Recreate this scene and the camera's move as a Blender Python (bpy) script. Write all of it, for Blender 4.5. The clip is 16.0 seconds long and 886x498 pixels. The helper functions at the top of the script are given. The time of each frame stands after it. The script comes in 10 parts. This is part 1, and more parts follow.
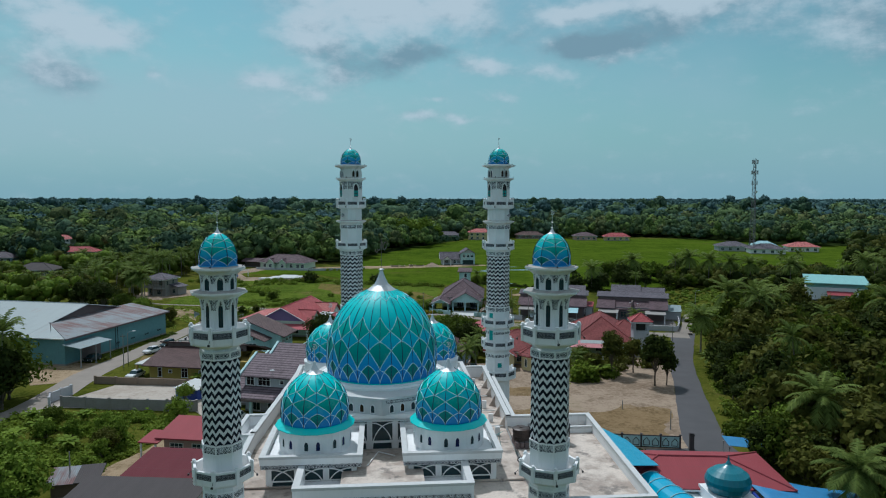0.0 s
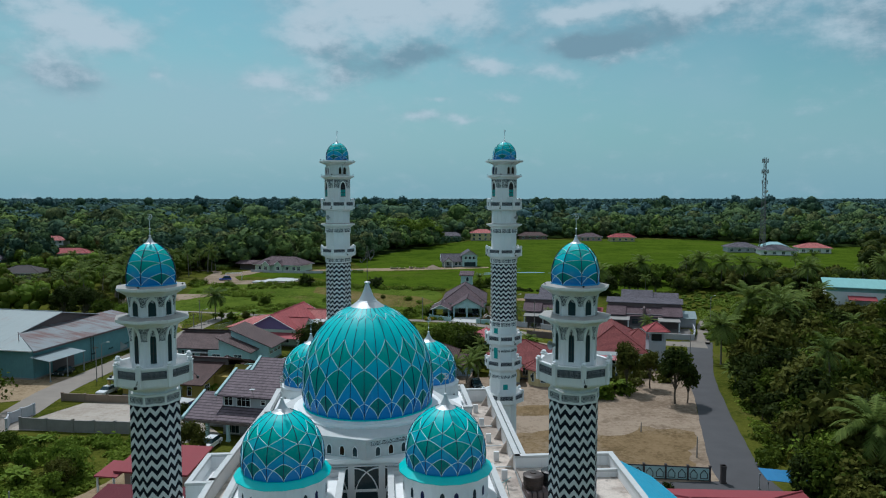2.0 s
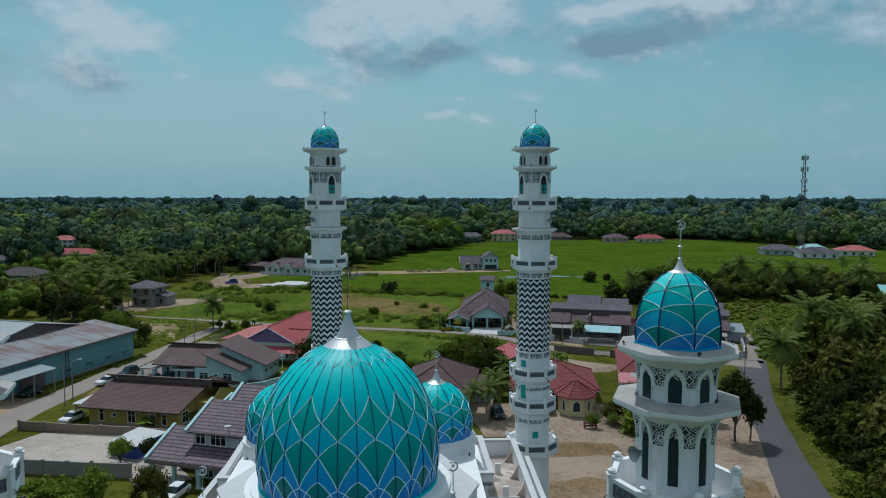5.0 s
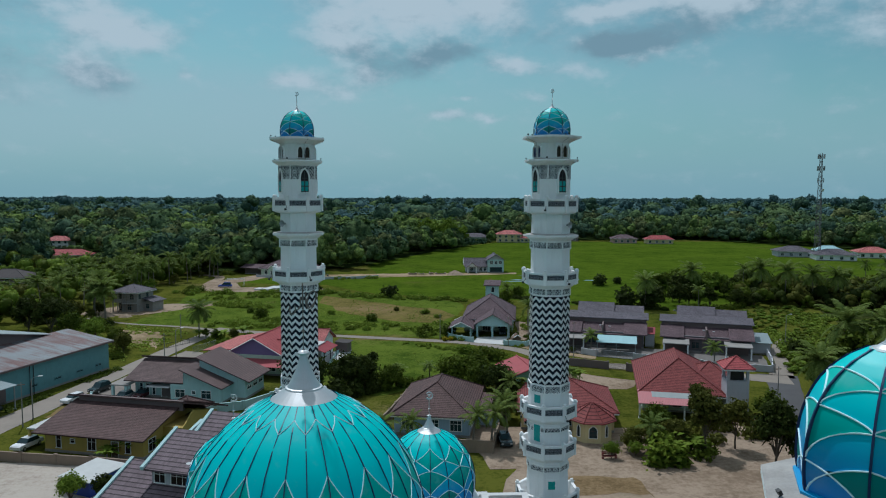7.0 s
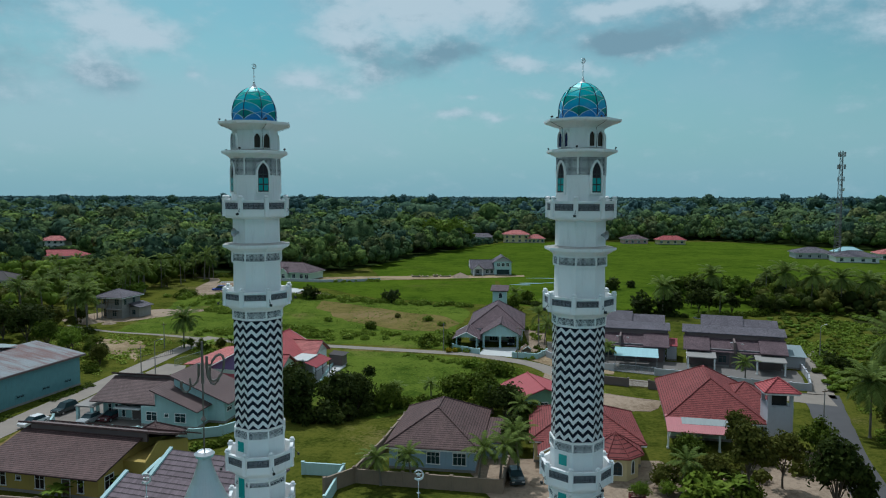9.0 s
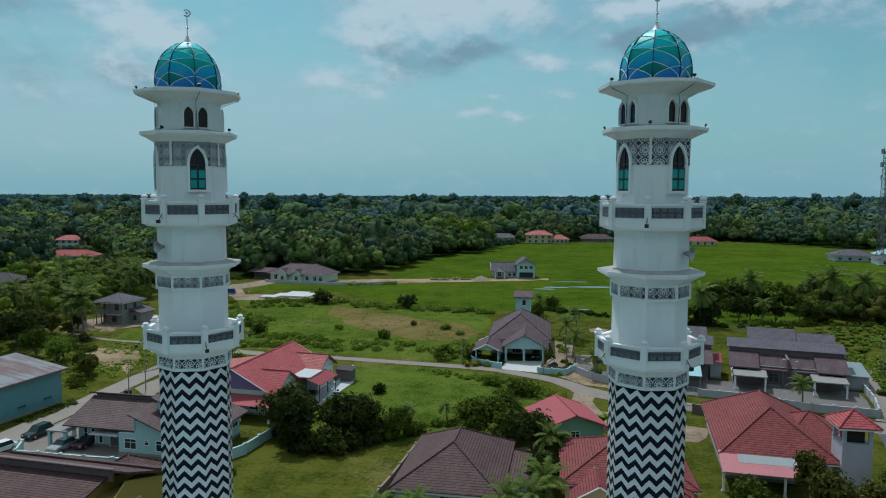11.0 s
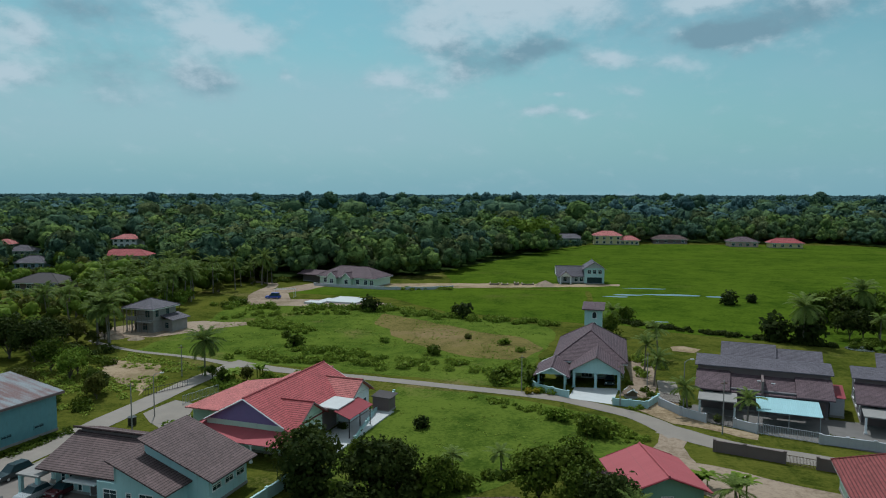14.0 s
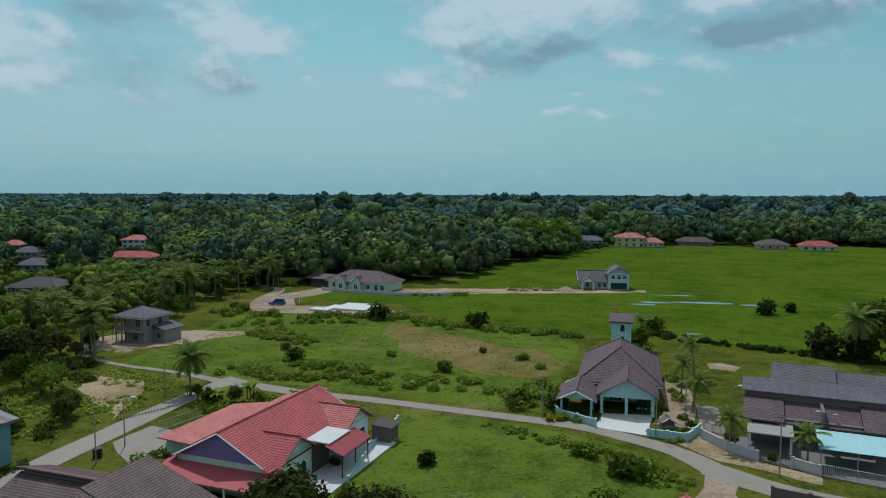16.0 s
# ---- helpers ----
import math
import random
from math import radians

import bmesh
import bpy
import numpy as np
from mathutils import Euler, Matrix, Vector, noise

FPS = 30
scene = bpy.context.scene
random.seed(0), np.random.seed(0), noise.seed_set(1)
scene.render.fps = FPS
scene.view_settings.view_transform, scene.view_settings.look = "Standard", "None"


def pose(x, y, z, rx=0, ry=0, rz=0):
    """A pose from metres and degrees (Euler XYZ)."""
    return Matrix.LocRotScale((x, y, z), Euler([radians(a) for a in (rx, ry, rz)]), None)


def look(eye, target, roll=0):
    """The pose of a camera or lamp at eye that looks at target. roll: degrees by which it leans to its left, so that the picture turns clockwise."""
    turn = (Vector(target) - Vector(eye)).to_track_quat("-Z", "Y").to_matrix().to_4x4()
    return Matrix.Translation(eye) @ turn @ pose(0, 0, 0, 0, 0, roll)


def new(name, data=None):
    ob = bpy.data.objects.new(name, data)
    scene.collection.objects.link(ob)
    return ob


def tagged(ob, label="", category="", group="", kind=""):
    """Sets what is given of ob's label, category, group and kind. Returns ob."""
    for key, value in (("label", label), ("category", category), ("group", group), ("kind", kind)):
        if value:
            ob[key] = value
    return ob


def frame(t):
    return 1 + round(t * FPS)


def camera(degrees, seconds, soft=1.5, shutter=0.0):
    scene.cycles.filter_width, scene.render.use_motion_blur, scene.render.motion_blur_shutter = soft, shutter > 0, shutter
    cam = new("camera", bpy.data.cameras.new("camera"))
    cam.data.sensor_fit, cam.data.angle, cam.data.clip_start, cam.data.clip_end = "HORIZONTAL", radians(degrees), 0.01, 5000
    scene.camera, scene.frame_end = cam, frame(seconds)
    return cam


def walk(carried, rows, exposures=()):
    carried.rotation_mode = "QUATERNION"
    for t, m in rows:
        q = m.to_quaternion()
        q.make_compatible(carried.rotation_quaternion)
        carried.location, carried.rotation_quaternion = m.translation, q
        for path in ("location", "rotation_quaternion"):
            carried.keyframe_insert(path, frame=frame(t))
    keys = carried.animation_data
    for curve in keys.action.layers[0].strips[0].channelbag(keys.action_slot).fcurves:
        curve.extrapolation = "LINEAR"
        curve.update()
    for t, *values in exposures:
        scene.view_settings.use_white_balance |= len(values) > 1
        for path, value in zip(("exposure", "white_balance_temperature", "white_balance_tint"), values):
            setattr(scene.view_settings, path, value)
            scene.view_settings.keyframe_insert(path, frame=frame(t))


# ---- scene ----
# ---------- camera ----------
cam = camera(63.8, 16.0, 1.1)
METRES, EYE = 106.0, 36.0
ROWS = [
    (0.0, 0.0, 0.0, 0.0, 0.0, -4.35, -0.04),
    (0.5, 0.0011, 0.027, 0.0006, 0.04, -4.34, -0.02),
    (1.0, 0.0023, 0.0545, 0.0004, 0.07, -4.33, -0.01),
    (1.5, 0.0034, 0.0824, 0.0, 0.11, -4.34, 0.01),
    (2.0, 0.0045, 0.1109, -0.0005, 0.17, -4.35, -0.0),
    (2.5, 0.0056, 0.1398, -0.0007, 0.3, -4.35, -0.01),
    (3.0, 0.0065, 0.1691, -0.001, 0.63, -4.36, -0.02),
    (3.5, 0.0076, 0.1988, -0.0015, 1.15, -4.36, -0.02),
    (4.0, 0.0087, 0.2283, -0.0023, 1.48, -4.38, -0.03),
    (6.5, 0.0122, 0.3757, -0.0036, 2.14, -4.41, -0.11),
    (7.0, 0.0128, 0.406, -0.0041, 2.23, -4.41, -0.1),
    (7.5, 0.0132, 0.4369, -0.0045, 2.33, -4.42, -0.08),
    (8.0, 0.0135, 0.4683, -0.0046, 2.42, -4.44, -0.1),
    (8.5, 0.0133, 0.4995, -0.004, 2.56, -4.48, -0.11),
    (9.0, 0.0129, 0.5313, -0.0031, 2.73, -4.5, -0.14),
    (11.5, 0.0118, 0.6955, -0.0035, 5.23, -4.61, -0.17),
    (12.0, 0.0114, 0.729, -0.0047, 6.01, -4.62, -0.16),
    (12.5, 0.0106, 0.7626, -0.0058, 6.4, -4.63, -0.16),
    (13.0, 0.0096, 0.7966, -0.0068, 7.12, -4.64, -0.11),
    (13.5, 0.008, 0.8308, -0.0077, 8.78, -4.66, -0.09),
    (14.0, 0.0066, 0.8641, -0.0083, 9.56, -4.67, -0.1),
    (14.5, 0.0044, 0.8979, -0.009, 10.25, -4.67, -0.11),
    (15.0, 0.0017, 0.9317, -0.0092, 10.82, -4.68, -0.14),
    (15.5, -0.0014, 0.9655, -0.0091, 11.03, -4.67, -0.13),
    (16.0, -0.005, 0.999, -0.0086, 11.03, -4.66, -0.14),
]
walk(cam, [(t, pose(0, 0, EYE) @ pose(METRES * x, METRES * y, METRES * z, 90 + pitch, roll, yaw)) for t, x, y, z, yaw, pitch, roll in ROWS],
     exposures=[(0.0, -0.05, 5620, 11), (3.0, -0.10, 5620, 11), (4.5, -0.15, 5600, 11), (7.2, -0.15, 5600, 11), (8.8, -0.01, 5600, 9), (12.3, -0.02, 5600, 9), (13.6, -0.02, 5640, 8), (16.0, 0.0, 5660, 8)])

# ---------- node helper ----------
class Nodes:
    """Short-hand for building a node tree."""

    def __init__(self, tree):
        self.tree = tree
        tree.nodes.clear()

    def add(self, kind, values=()):
        node = self.tree.nodes.new(kind)
        for slot, value in dict(values).items():
            self.put(node, slot, value)
        return node

    def put(self, node, slot, value):
        target = node.inputs[slot]
        if isinstance(value, bpy.types.NodeSocket):
            self.tree.links.new(value, target)
        else:
            target.default_value = value

    def math(self, op, a, b=0.0, c=0.0, clamp=False):
        node = self.add("ShaderNodeMath", {0: a, 1: b, 2: c})
        node.operation, node.use_clamp = op, clamp
        return node.outputs[0]

    def mix(self, fac, a, b, blend="MIX"):
        node = self.tree.nodes.new("ShaderNodeMix")
        node.data_type, node.blend_type = "RGBA", blend
        for slot, value in ((0, fac), (6, a), (7, b)):
            self.put(node, slot, value)
        return node.outputs[2]

    def noise(self, vector, scale, detail=4.0, rough=0.55):
        return self.add("ShaderNodeTexNoise", {"Vector": vector, "Scale": scale, "Detail": detail, "Roughness": rough}).outputs[0]

    def ramp(self, fac, *stops):
        node = self.add("ShaderNodeValToRGB", {0: fac})
        while len(node.color_ramp.elements) < len(stops):
            node.color_ramp.elements.new(0.5)
        for element, (place, value) in zip(node.color_ramp.elements, stops):
            element.position = place
            element.color = value if isinstance(value, tuple) else (value, value, value, 1)
        return node.outputs[0]

    def smooth(self, value, low, high):
        node = self.add("ShaderNodeMapRange", {0: value, 1: low, 2: high})
        node.interpolation_type = "SMOOTHSTEP"
        return node.outputs[0]


def rgb(r, g, b):
    return (r, g, b, 1.0)


# ---------- sky and sun ----------
SUN_UP, SUN_SIDE = 60.0, -25.0       # degrees above the horizon; degrees to the right of straight ahead
world = bpy.data.worlds.new("sky")
scene.world = world
world.use_nodes = True
w = Nodes(world.node_tree)
sky = w.add("ShaderNodeTexSky")
sky.sky_type, sky.sun_disc, sky.sun_elevation, sky.sun_rotation = "NISHITA", False, radians(SUN_UP), radians(SUN_SIDE)
sky.altitude, sky.air_density, sky.dust_density, sky.ozone_density = 20.0, 1.0, 2.0, 1.5
way = w.add("ShaderNodeTexCoord").outputs["Generated"]
axes = w.add("ShaderNodeSeparateXYZ", {0: way})
dx, dy, dz = axes.outputs[0], axes.outputs[1], axes.outputs[2]
turn = w.math("ARCTAN2", dx, dy)
rise = w.math("ARCSINE", dz)
# soft lumpy cloud texture, flattened towards the horizon
flat = w.add("ShaderNodeCombineXYZ", {0: turn, 1: w.math("MULTIPLY", rise, 1.7), 2: 0.0}).outputs[0]
lump = w.noise(flat, 18.0, 6.0, 0.60)
fine_lump = w.noise(flat, 38.0, 4.0, 0.5)
broad = w.noise(flat, 3.2, 4.0, 0.5)
stray = w.add("ShaderNodeSeparateColor", {0: w.add("ShaderNodeTexNoise", {"Vector": flat, "Scale": 13.0, "Detail": 4.0, "Roughness": 0.55}).outputs[1]})
turn_w = w.math("MULTIPLY_ADD", w.math("SUBTRACT", stray.outputs[0], 0.5), 0.055, turn)
rise_w = w.math("MULTIPLY_ADD", w.math("SUBTRACT", stray.outputs[1], 0.5), 0.034, rise)


def heap_up(banks):
    """Sum of soft heaps of cloud: bearing, height, half width, half height (radians), weight."""
    total = None
    for bearing, height, wide, tall, weight in banks:
        u = w.math("DIVIDE", w.math("SUBTRACT", turn_w, bearing), wide)
        v = w.math("DIVIDE", w.math("SUBTRACT", rise_w, height), tall)
        hill = w.math("EXPONENT", w.math("MULTIPLY", w.math("MULTIPLY_ADD", u, u, w.math("MULTIPLY", v, v)), -1.0))
        total = w.math("MULTIPLY", hill, 1.05 * weight) if total is None else w.math("MULTIPLY_ADD", hill, 1.05 * weight, total)
    return total


BRIGHT = [(-0.441, 0.197, 0.060, 0.020, 0.95), (-0.507, 0.158, 0.028, 0.028, 0.65), (-0.74, 0.180, 0.05, 0.03, 0.7), (-0.725, 0.135, 0.045, 0.015, 0.9), (-0.68, 0.182, 0.03, 0.02, 0.7), (-0.50, 0.228, 0.055, 0.03, 0.6), (-0.38, 0.155, 0.015, 0.008, 0.5),
          (-0.186, 0.214, 0.045, 0.035, 0.80), (-0.075, 0.237, 0.060, 0.034, 0.85), (0.036, 0.250, 0.045, 0.028, 0.80), (-0.114, 0.262, 0.13, 0.026, 0.7), (-0.244, 0.150, 0.035, 0.017, 0.75), (-0.184, 0.141, 0.040, 0.013, 0.6), (-0.145, 0.162, 0.03, 0.012, 0.5),
          (0.060, 0.172, 0.040, 0.012, 0.8), (0.147, 0.168, 0.028, 0.010, 0.55), (0.084, 0.137, 0.028, 0.006, 0.45), (-0.011, 0.137, 0.016, 0.005, 0.6), (-0.036, 0.106, 0.024, 0.009, 0.85), (0.022, 0.105, 0.022, 0.007, 0.7),
          (0.175, 0.240, 0.06, 0.013, 0.7), (0.27, 0.252, 0.10, 0.018, 0.65), (0.34, 0.240, 0.05, 0.02, 0.55), (0.50, 0.205, 0.05, 0.03, 0.55), (0.44, 0.250, 0.10, 0.02, 0.5), (-0.86, 0.20, 0.09, 0.06, 0.6)]
GREY = [(-0.475, 0.142, 0.04, 0.022, 0.5), (-0.60, 0.150, 0.07, 0.040, 0.45), (-0.625, 0.222, 0.07, 0.024, 0.6), (-0.039, 0.189, 0.055, 0.016, 0.85), (-0.10, 0.168, 0.05, 0.02, 0.5), (0.225, 0.200, 0.065, 0.018, 1.1), (0.18, 0.198, 0.03, 0.013, 0.7), (0.29, 0.222, 0.05, 0.02, 0.45),
        (0.40, 0.220, 0.08, 0.024, 0.3), (0.55, 0.19, 0.05, 0.045, 0.45), (-0.15, 0.19, 0.04, 0.02, 0.35), (0.09, 0.215, 0.05, 0.02, 0.35), (0.68, 0.21, 0.08, 0.05, 0.5)]
bright, grey_under = heap_up(BRIGHT), heap_up(GREY)
# the last term adds unseen cloud overhead for a more neutral fill light
total = w.math("ADD", w.math("ADD", bright, grey_under), w.math("MULTIPLY", w.smooth(rise, 0.27, 0.5), 0.55))
thick = w.math("ADD", w.math("ADD", w.math("MULTIPLY", w.math("SUBTRACT", lump, 0.5), 1.25), w.math("MULTIPLY", w.math("SUBTRACT", fine_lump, 0.5), 0.35)), total)
cover = w.smooth(thick, -0.04, 0.98)
veil = w.math("MULTIPLY", w.smooth(broad, 0.28, 0.72), 0.40)
veil = w.math("MULTIPLY", veil, w.smooth(rise, 0.0, 0.12))
bank = w.math("MULTIPLY", w.smooth(turn, 0.25, -0.35), w.math("MULTIPLY", w.smooth(rise, 0.01, 0.08), w.smooth(rise, 0.19, 0.12)))
above = w.add("ShaderNodeVectorMath", {0: flat, 1: (0.004, 0.020, 0.0)}).outputs[0]
edge_ = w.math("SUBTRACT", lump, w.noise(above, 18.0, 6.0, 0.60))
shade = w.math("ADD", w.math("SUBTRACT", bright, w.math("MULTIPLY", grey_under, 1.25)), w.math("ADD", w.math("MULTIPLY", edge_, 2.6), w.math("MULTIPLY", w.math("SUBTRACT", lump, 0.5), 1.2)))
shade = w.smooth(shade, -1.0, 0.9)
cloud = w.mix(shade, rgb(2.35, 3.6, 4.0), rgb(5.9, 6.8, 6.8))
# that unseen overhead cloud is made whiter and warmer, to neutralise the fill
cloud = w.mix(w.smooth(rise, 0.30, 0.7), cloud, rgb(7.0, 6.9, 6.6))
tinted = w.mix(1.0, sky.outputs[0], rgb(0.66, 1.03, 0.83), "MULTIPLY")
haze = w.mix(w.math("MULTIPLY", w.smooth(rise, 0.20, 0.0), 0.80), tinted, rgb(3.1, 5.3, 5.72))
layered = w.mix(veil, haze, rgb(4.05, 5.6, 5.9))
layered = w.mix(w.math("MULTIPLY", bank, 0.38), layered, rgb(4.5, 5.75, 6.0))
layered = w.mix(w.math("MULTIPLY", cover, 0.90), layered, cloud)
w.add("ShaderNodeOutputWorld", {0: w.add("ShaderNodeBackground", {0: layered, 1: 0.085}).outputs[0]})

sun = new("sun", bpy.data.lights.new("sun", "SUN"))
sun.data.energy, sun.data.angle, sun.data.color = 2.6, radians(1.5), (1.0, 0.95, 0.86)
sun_at = Vector((math.sin(radians(SUN_SIDE)) * math.cos(radians(SUN_UP)), math.cos(radians(SUN_SIDE)) * math.cos(radians(SUN_UP)), math.sin(radians(SUN_UP))))
sun.matrix_world = look(sun_at * 300, (0, 0, 0))


# ---------- materials ----------
def material(name):
    m = bpy.data.materials.new(name)
    m.use_nodes = True
    return m, Nodes(m.node_tree)


def finish(n, colour, rough, metal=0.0, height=None, bump=0.2, dist=0.05, extra=()):
    values = {"Base Color": colour, "Roughness": rough, "Metallic": metal}
    values.update(dict(extra))
    if height is not None:
        values["Normal"] = n.add("ShaderNodeBump", {"Height": height, "Strength": bump, "Distance": dist}).outputs[0]
    shader = n.add("ShaderNodeBsdfPrincipled", values)
    n.add("ShaderNodeOutputMaterial", {0: shader.outputs[0]})


def surface(name, colour, rough=0.8, metal=0.0, fine=0.12, broad=0.2, size=1.0, bump=0.15, streak=0.0, dirt=rgb(0.12, 0.11, 0.09), spread=0.0, gloss=0.5):
    """A plain surface with grain and blotches; streak: share of run-down stains; spread: brightness differences between alike pieces."""
    m, n = material(name)
    place = n.add("ShaderNodeTexCoord").outputs["Object"]
    grain = n.noise(place, 14.0 / size, 5.0)
    blotch = n.noise(place, 0.9 / size, 5.0, 0.6)
    value = n.math("ADD", n.math("MULTIPLY", n.math("SUBTRACT", grain, 0.5), 2 * fine), n.math("MULTIPLY", n.math("SUBTRACT", blotch, 0.5), 2 * broad))
    if spread:
        value = n.math("ADD", value, n.math("MULTIPLY", n.math("SUBTRACT", n.add("ShaderNodeObjectInfo").outputs["Random"], 0.5), 2 * spread))
    gain = n.math("ADD", value, 1.0)
    paint = n.mix(1.0, rgb(*colour), n.add("ShaderNodeCombineColor", {0: gain, 1: gain, 2: gain}).outputs[0], "MULTIPLY")
    if streak:
        tall = n.add("ShaderNodeMapping", {"Vector": place, "Scale": (1.0, 1.0, 0.12)}).outputs[0]
        runs = n.smooth(n.noise(tall, 3.5 / size, 6.0, 0.65), 0.52, 0.78)
        paint = n.mix(n.math("MULTIPLY", runs, streak), paint, dirt)
    finish(n, paint, n.math("ADD", rough, n.math("MULTIPLY", n.math("SUBTRACT", grain, 0.5), 0.15)), metal, grain, bump, 0.02, {"Specular IOR Level": gloss})
    return m


def tile_roof(name, colour, row=0.36, wave=0.30, fade=0.25, rough=0.72, spread=0.0):
    """Interlocking roof tiles: courses up the slope, rolls along the eave (UV in metres)."""
    m, n = material(name)
    uv = n.add("ShaderNodeTexCoord").outputs["UV"]
    part_uv = n.add("ShaderNodeSeparateXYZ", {0: uv})
    course = n.math("FRACT", n.math("DIVIDE", part_uv.outputs[1], row))
    roll = n.math("ABSOLUTE", n.math("SINE", n.math("MULTIPLY", part_uv.outputs[0], math.pi / wave)))
    height = n.math("ADD", n.math("MULTIPLY", n.math("SUBTRACT", 1.0, course), 1.0), n.math("MULTIPLY", roll, 0.3))
    cell = n.add("ShaderNodeCombineXYZ", {0: n.math("FLOOR", n.math("DIVIDE", part_uv.outputs[0], wave)), 1: n.math("FLOOR", n.math("DIVIDE", part_uv.outputs[1], row)), 2: 0.0}).outputs[0]
    each = n.add("ShaderNodeTexWhiteNoise", {"Vector": cell}).outputs[0]
    place = n.add("ShaderNodeTexCoord").outputs["Object"]
    weather = n.noise(place, 0.35, 5.0, 0.62)
    gain = n.math("ADD", 1.0, n.math("ADD", n.math("MULTIPLY", n.math("SUBTRACT", each, 0.3), 0.34), n.math("MULTIPLY", n.math("SUBTRACT", weather, 0.5), 2.6 * fade)))
    joint = n.math("SUBTRACT", 1.0, n.math("MULTIPLY", n.smooth(course, 0.66, 0.93), 0.78))
    gain = n.math("MULTIPLY", gain, joint)
    paint = n.mix(1.0, rgb(*colour), n.add("ShaderNodeCombineColor", {0: gain, 1: gain, 2: gain}).outputs[0], "MULTIPLY")
    finish(n, paint, rough, 0.0, height, 0.8, 0.06, {"Specular IOR Level": 0.18})
    return m


def sheet_roof(name, colour, rust=0.4, rib=0.25, rough=0.45, rust_colour=(0.16, 0.06, 0.035), relief=0.7, gloss=0.5):
    """Ribbed metal roofing with rust and faded patches (UV in metres)."""
    m, n = material(name)
    uv = n.add("ShaderNodeTexCoord").outputs["UV"]
    part_uv = n.add("ShaderNodeSeparateXYZ", {0: uv})
    ridge = n.math("POWER", n.math("ABSOLUTE", n.math("SINE", n.math("MULTIPLY", part_uv.outputs[0], math.pi / rib))), 0.5)
    lap = n.smooth(n.math("FRACT", n.math("DIVIDE", part_uv.outputs[1], 2.4)), 0.97, 1.0)
    long = n.add("ShaderNodeMapping", {"Vector": uv, "Scale": (0.9, 0.12, 1.0)}).outputs[0]
    spots = n.noise(long, 0.9, 7.0, 0.7)
    broad = n.noise(uv, 0.11, 3.0, 0.5)
    mask = n.smooth(n.math("ADD", n.math("MULTIPLY", spots, 0.6), n.math("MULTIPLY", broad, 0.6)), 0.95 - 0.55 * rust, 1.05 - 0.45 * rust)
    gain = n.math("ADD", 0.8, n.math("MULTIPLY", spots, 0.4))
    paint = n.mix(1.0, rgb(*colour), n.add("ShaderNodeCombineColor", {0: gain, 1: gain, 2: gain}).outputs[0], "MULTIPLY")
    paint = n.mix(n.math("MULTIPLY", mask, min(1.0, 2.0 * rust)), paint, rgb(*rust_colour))
    paint = n.mix(n.math("MULTIPLY", lap, 0.4), paint, rgb(0.1, 0.09, 0.08))
    finish(n, paint, rough, 0.0, ridge, relief, 0.04, {"Specular IOR Level": gloss})
    return m


def foliage(name, dark, light, rough=0.6, spread=0.35):
    """Leaves that differ from clump to clump and from tree to tree, and let some light through."""
    m, n = material(name)
    each = n.add("ShaderNodeNewGeometry").outputs["Random Per Island"]
    tree = n.add("ShaderNodeObjectInfo").outputs["Random"]
    place = n.add("ShaderNodeTexCoord").outputs["Object"]
    cloudy = n.noise(place, 0.45, 3.0)
    mixed = n.math("ADD", n.math("MULTIPLY", each, 0.5), n.math("ADD", n.math("MULTIPLY", cloudy, 0.55), n.math("MULTIPLY", n.math("SUBTRACT", tree, 0.6), spread)), clamp=True)
    paint = n.mix(mixed, rgb(*dark), rgb(*light))
    leaf = n.add("ShaderNodeBsdfPrincipled", {"Base Color": paint, "Roughness": rough, "Specular IOR Level": 0.04})
    thin = n.add("ShaderNodeBsdfTranslucent", {0: paint})
    n.add("ShaderNodeOutputMaterial", {0: n.add("ShaderNodeMixShader", {0: 0.28, 1: leaf.outputs[0], 2: thin.outputs[0]}).outputs[0]})
    return m


def grass(name, dark, light, dry=(0.16, 0.13, 0.06), bare=0.2, size=1.0):
    """Rough grass: tufts, broad changes of green, dry patches."""
    m, n = material(name)
    place = n.add("ShaderNodeTexCoord").outputs["Object"]
    tuft = n.noise(place, 1.6 / size, 8.0, 0.7)
    field = n.noise(place, 0.06 / size, 6.0, 0.62)
    patch = n.noise(n.add("ShaderNodeMapping", {"Vector": place, "Location": (31.0, 7.0, 0.0)}).outputs[0], 0.035 / size, 6.0, 0.6)
    clump = n.noise(place, 0.28 / size, 7.0, 0.68)
    paint = n.mix(n.smooth(n.math("ADD", n.math("MULTIPLY", tuft, 0.40), n.math("ADD", n.math("MULTIPLY", field, 0.35), n.math("MULTIPLY", clump, 0.35))), 0.44, 0.62), rgb(*dark), rgb(*light))
    deep = n.smooth(n.math("ADD", n.math("MULTIPLY", clump, 0.7), n.math("MULTIPLY", tuft, 0.35)), 0.50, 0.36)
    paint = n.mix(n.math("MULTIPLY", deep, 0.24), paint, rgb(*[0.55 * c for c in dark]))
    dryness = n.smooth(n.math("ADD", n.math("MULTIPLY", patch, 0.85), n.math("MULTIPLY", tuft, 0.25)), 0.72 - 0.30 * bare, 0.86 - 0.28 * bare)
    paint = n.mix(dryness, paint, rgb(*dry))
    finish(n, paint, 0.95, 0.0, tuft, 0.6, 0.25, {"Specular IOR Level": 0.0})
    return m


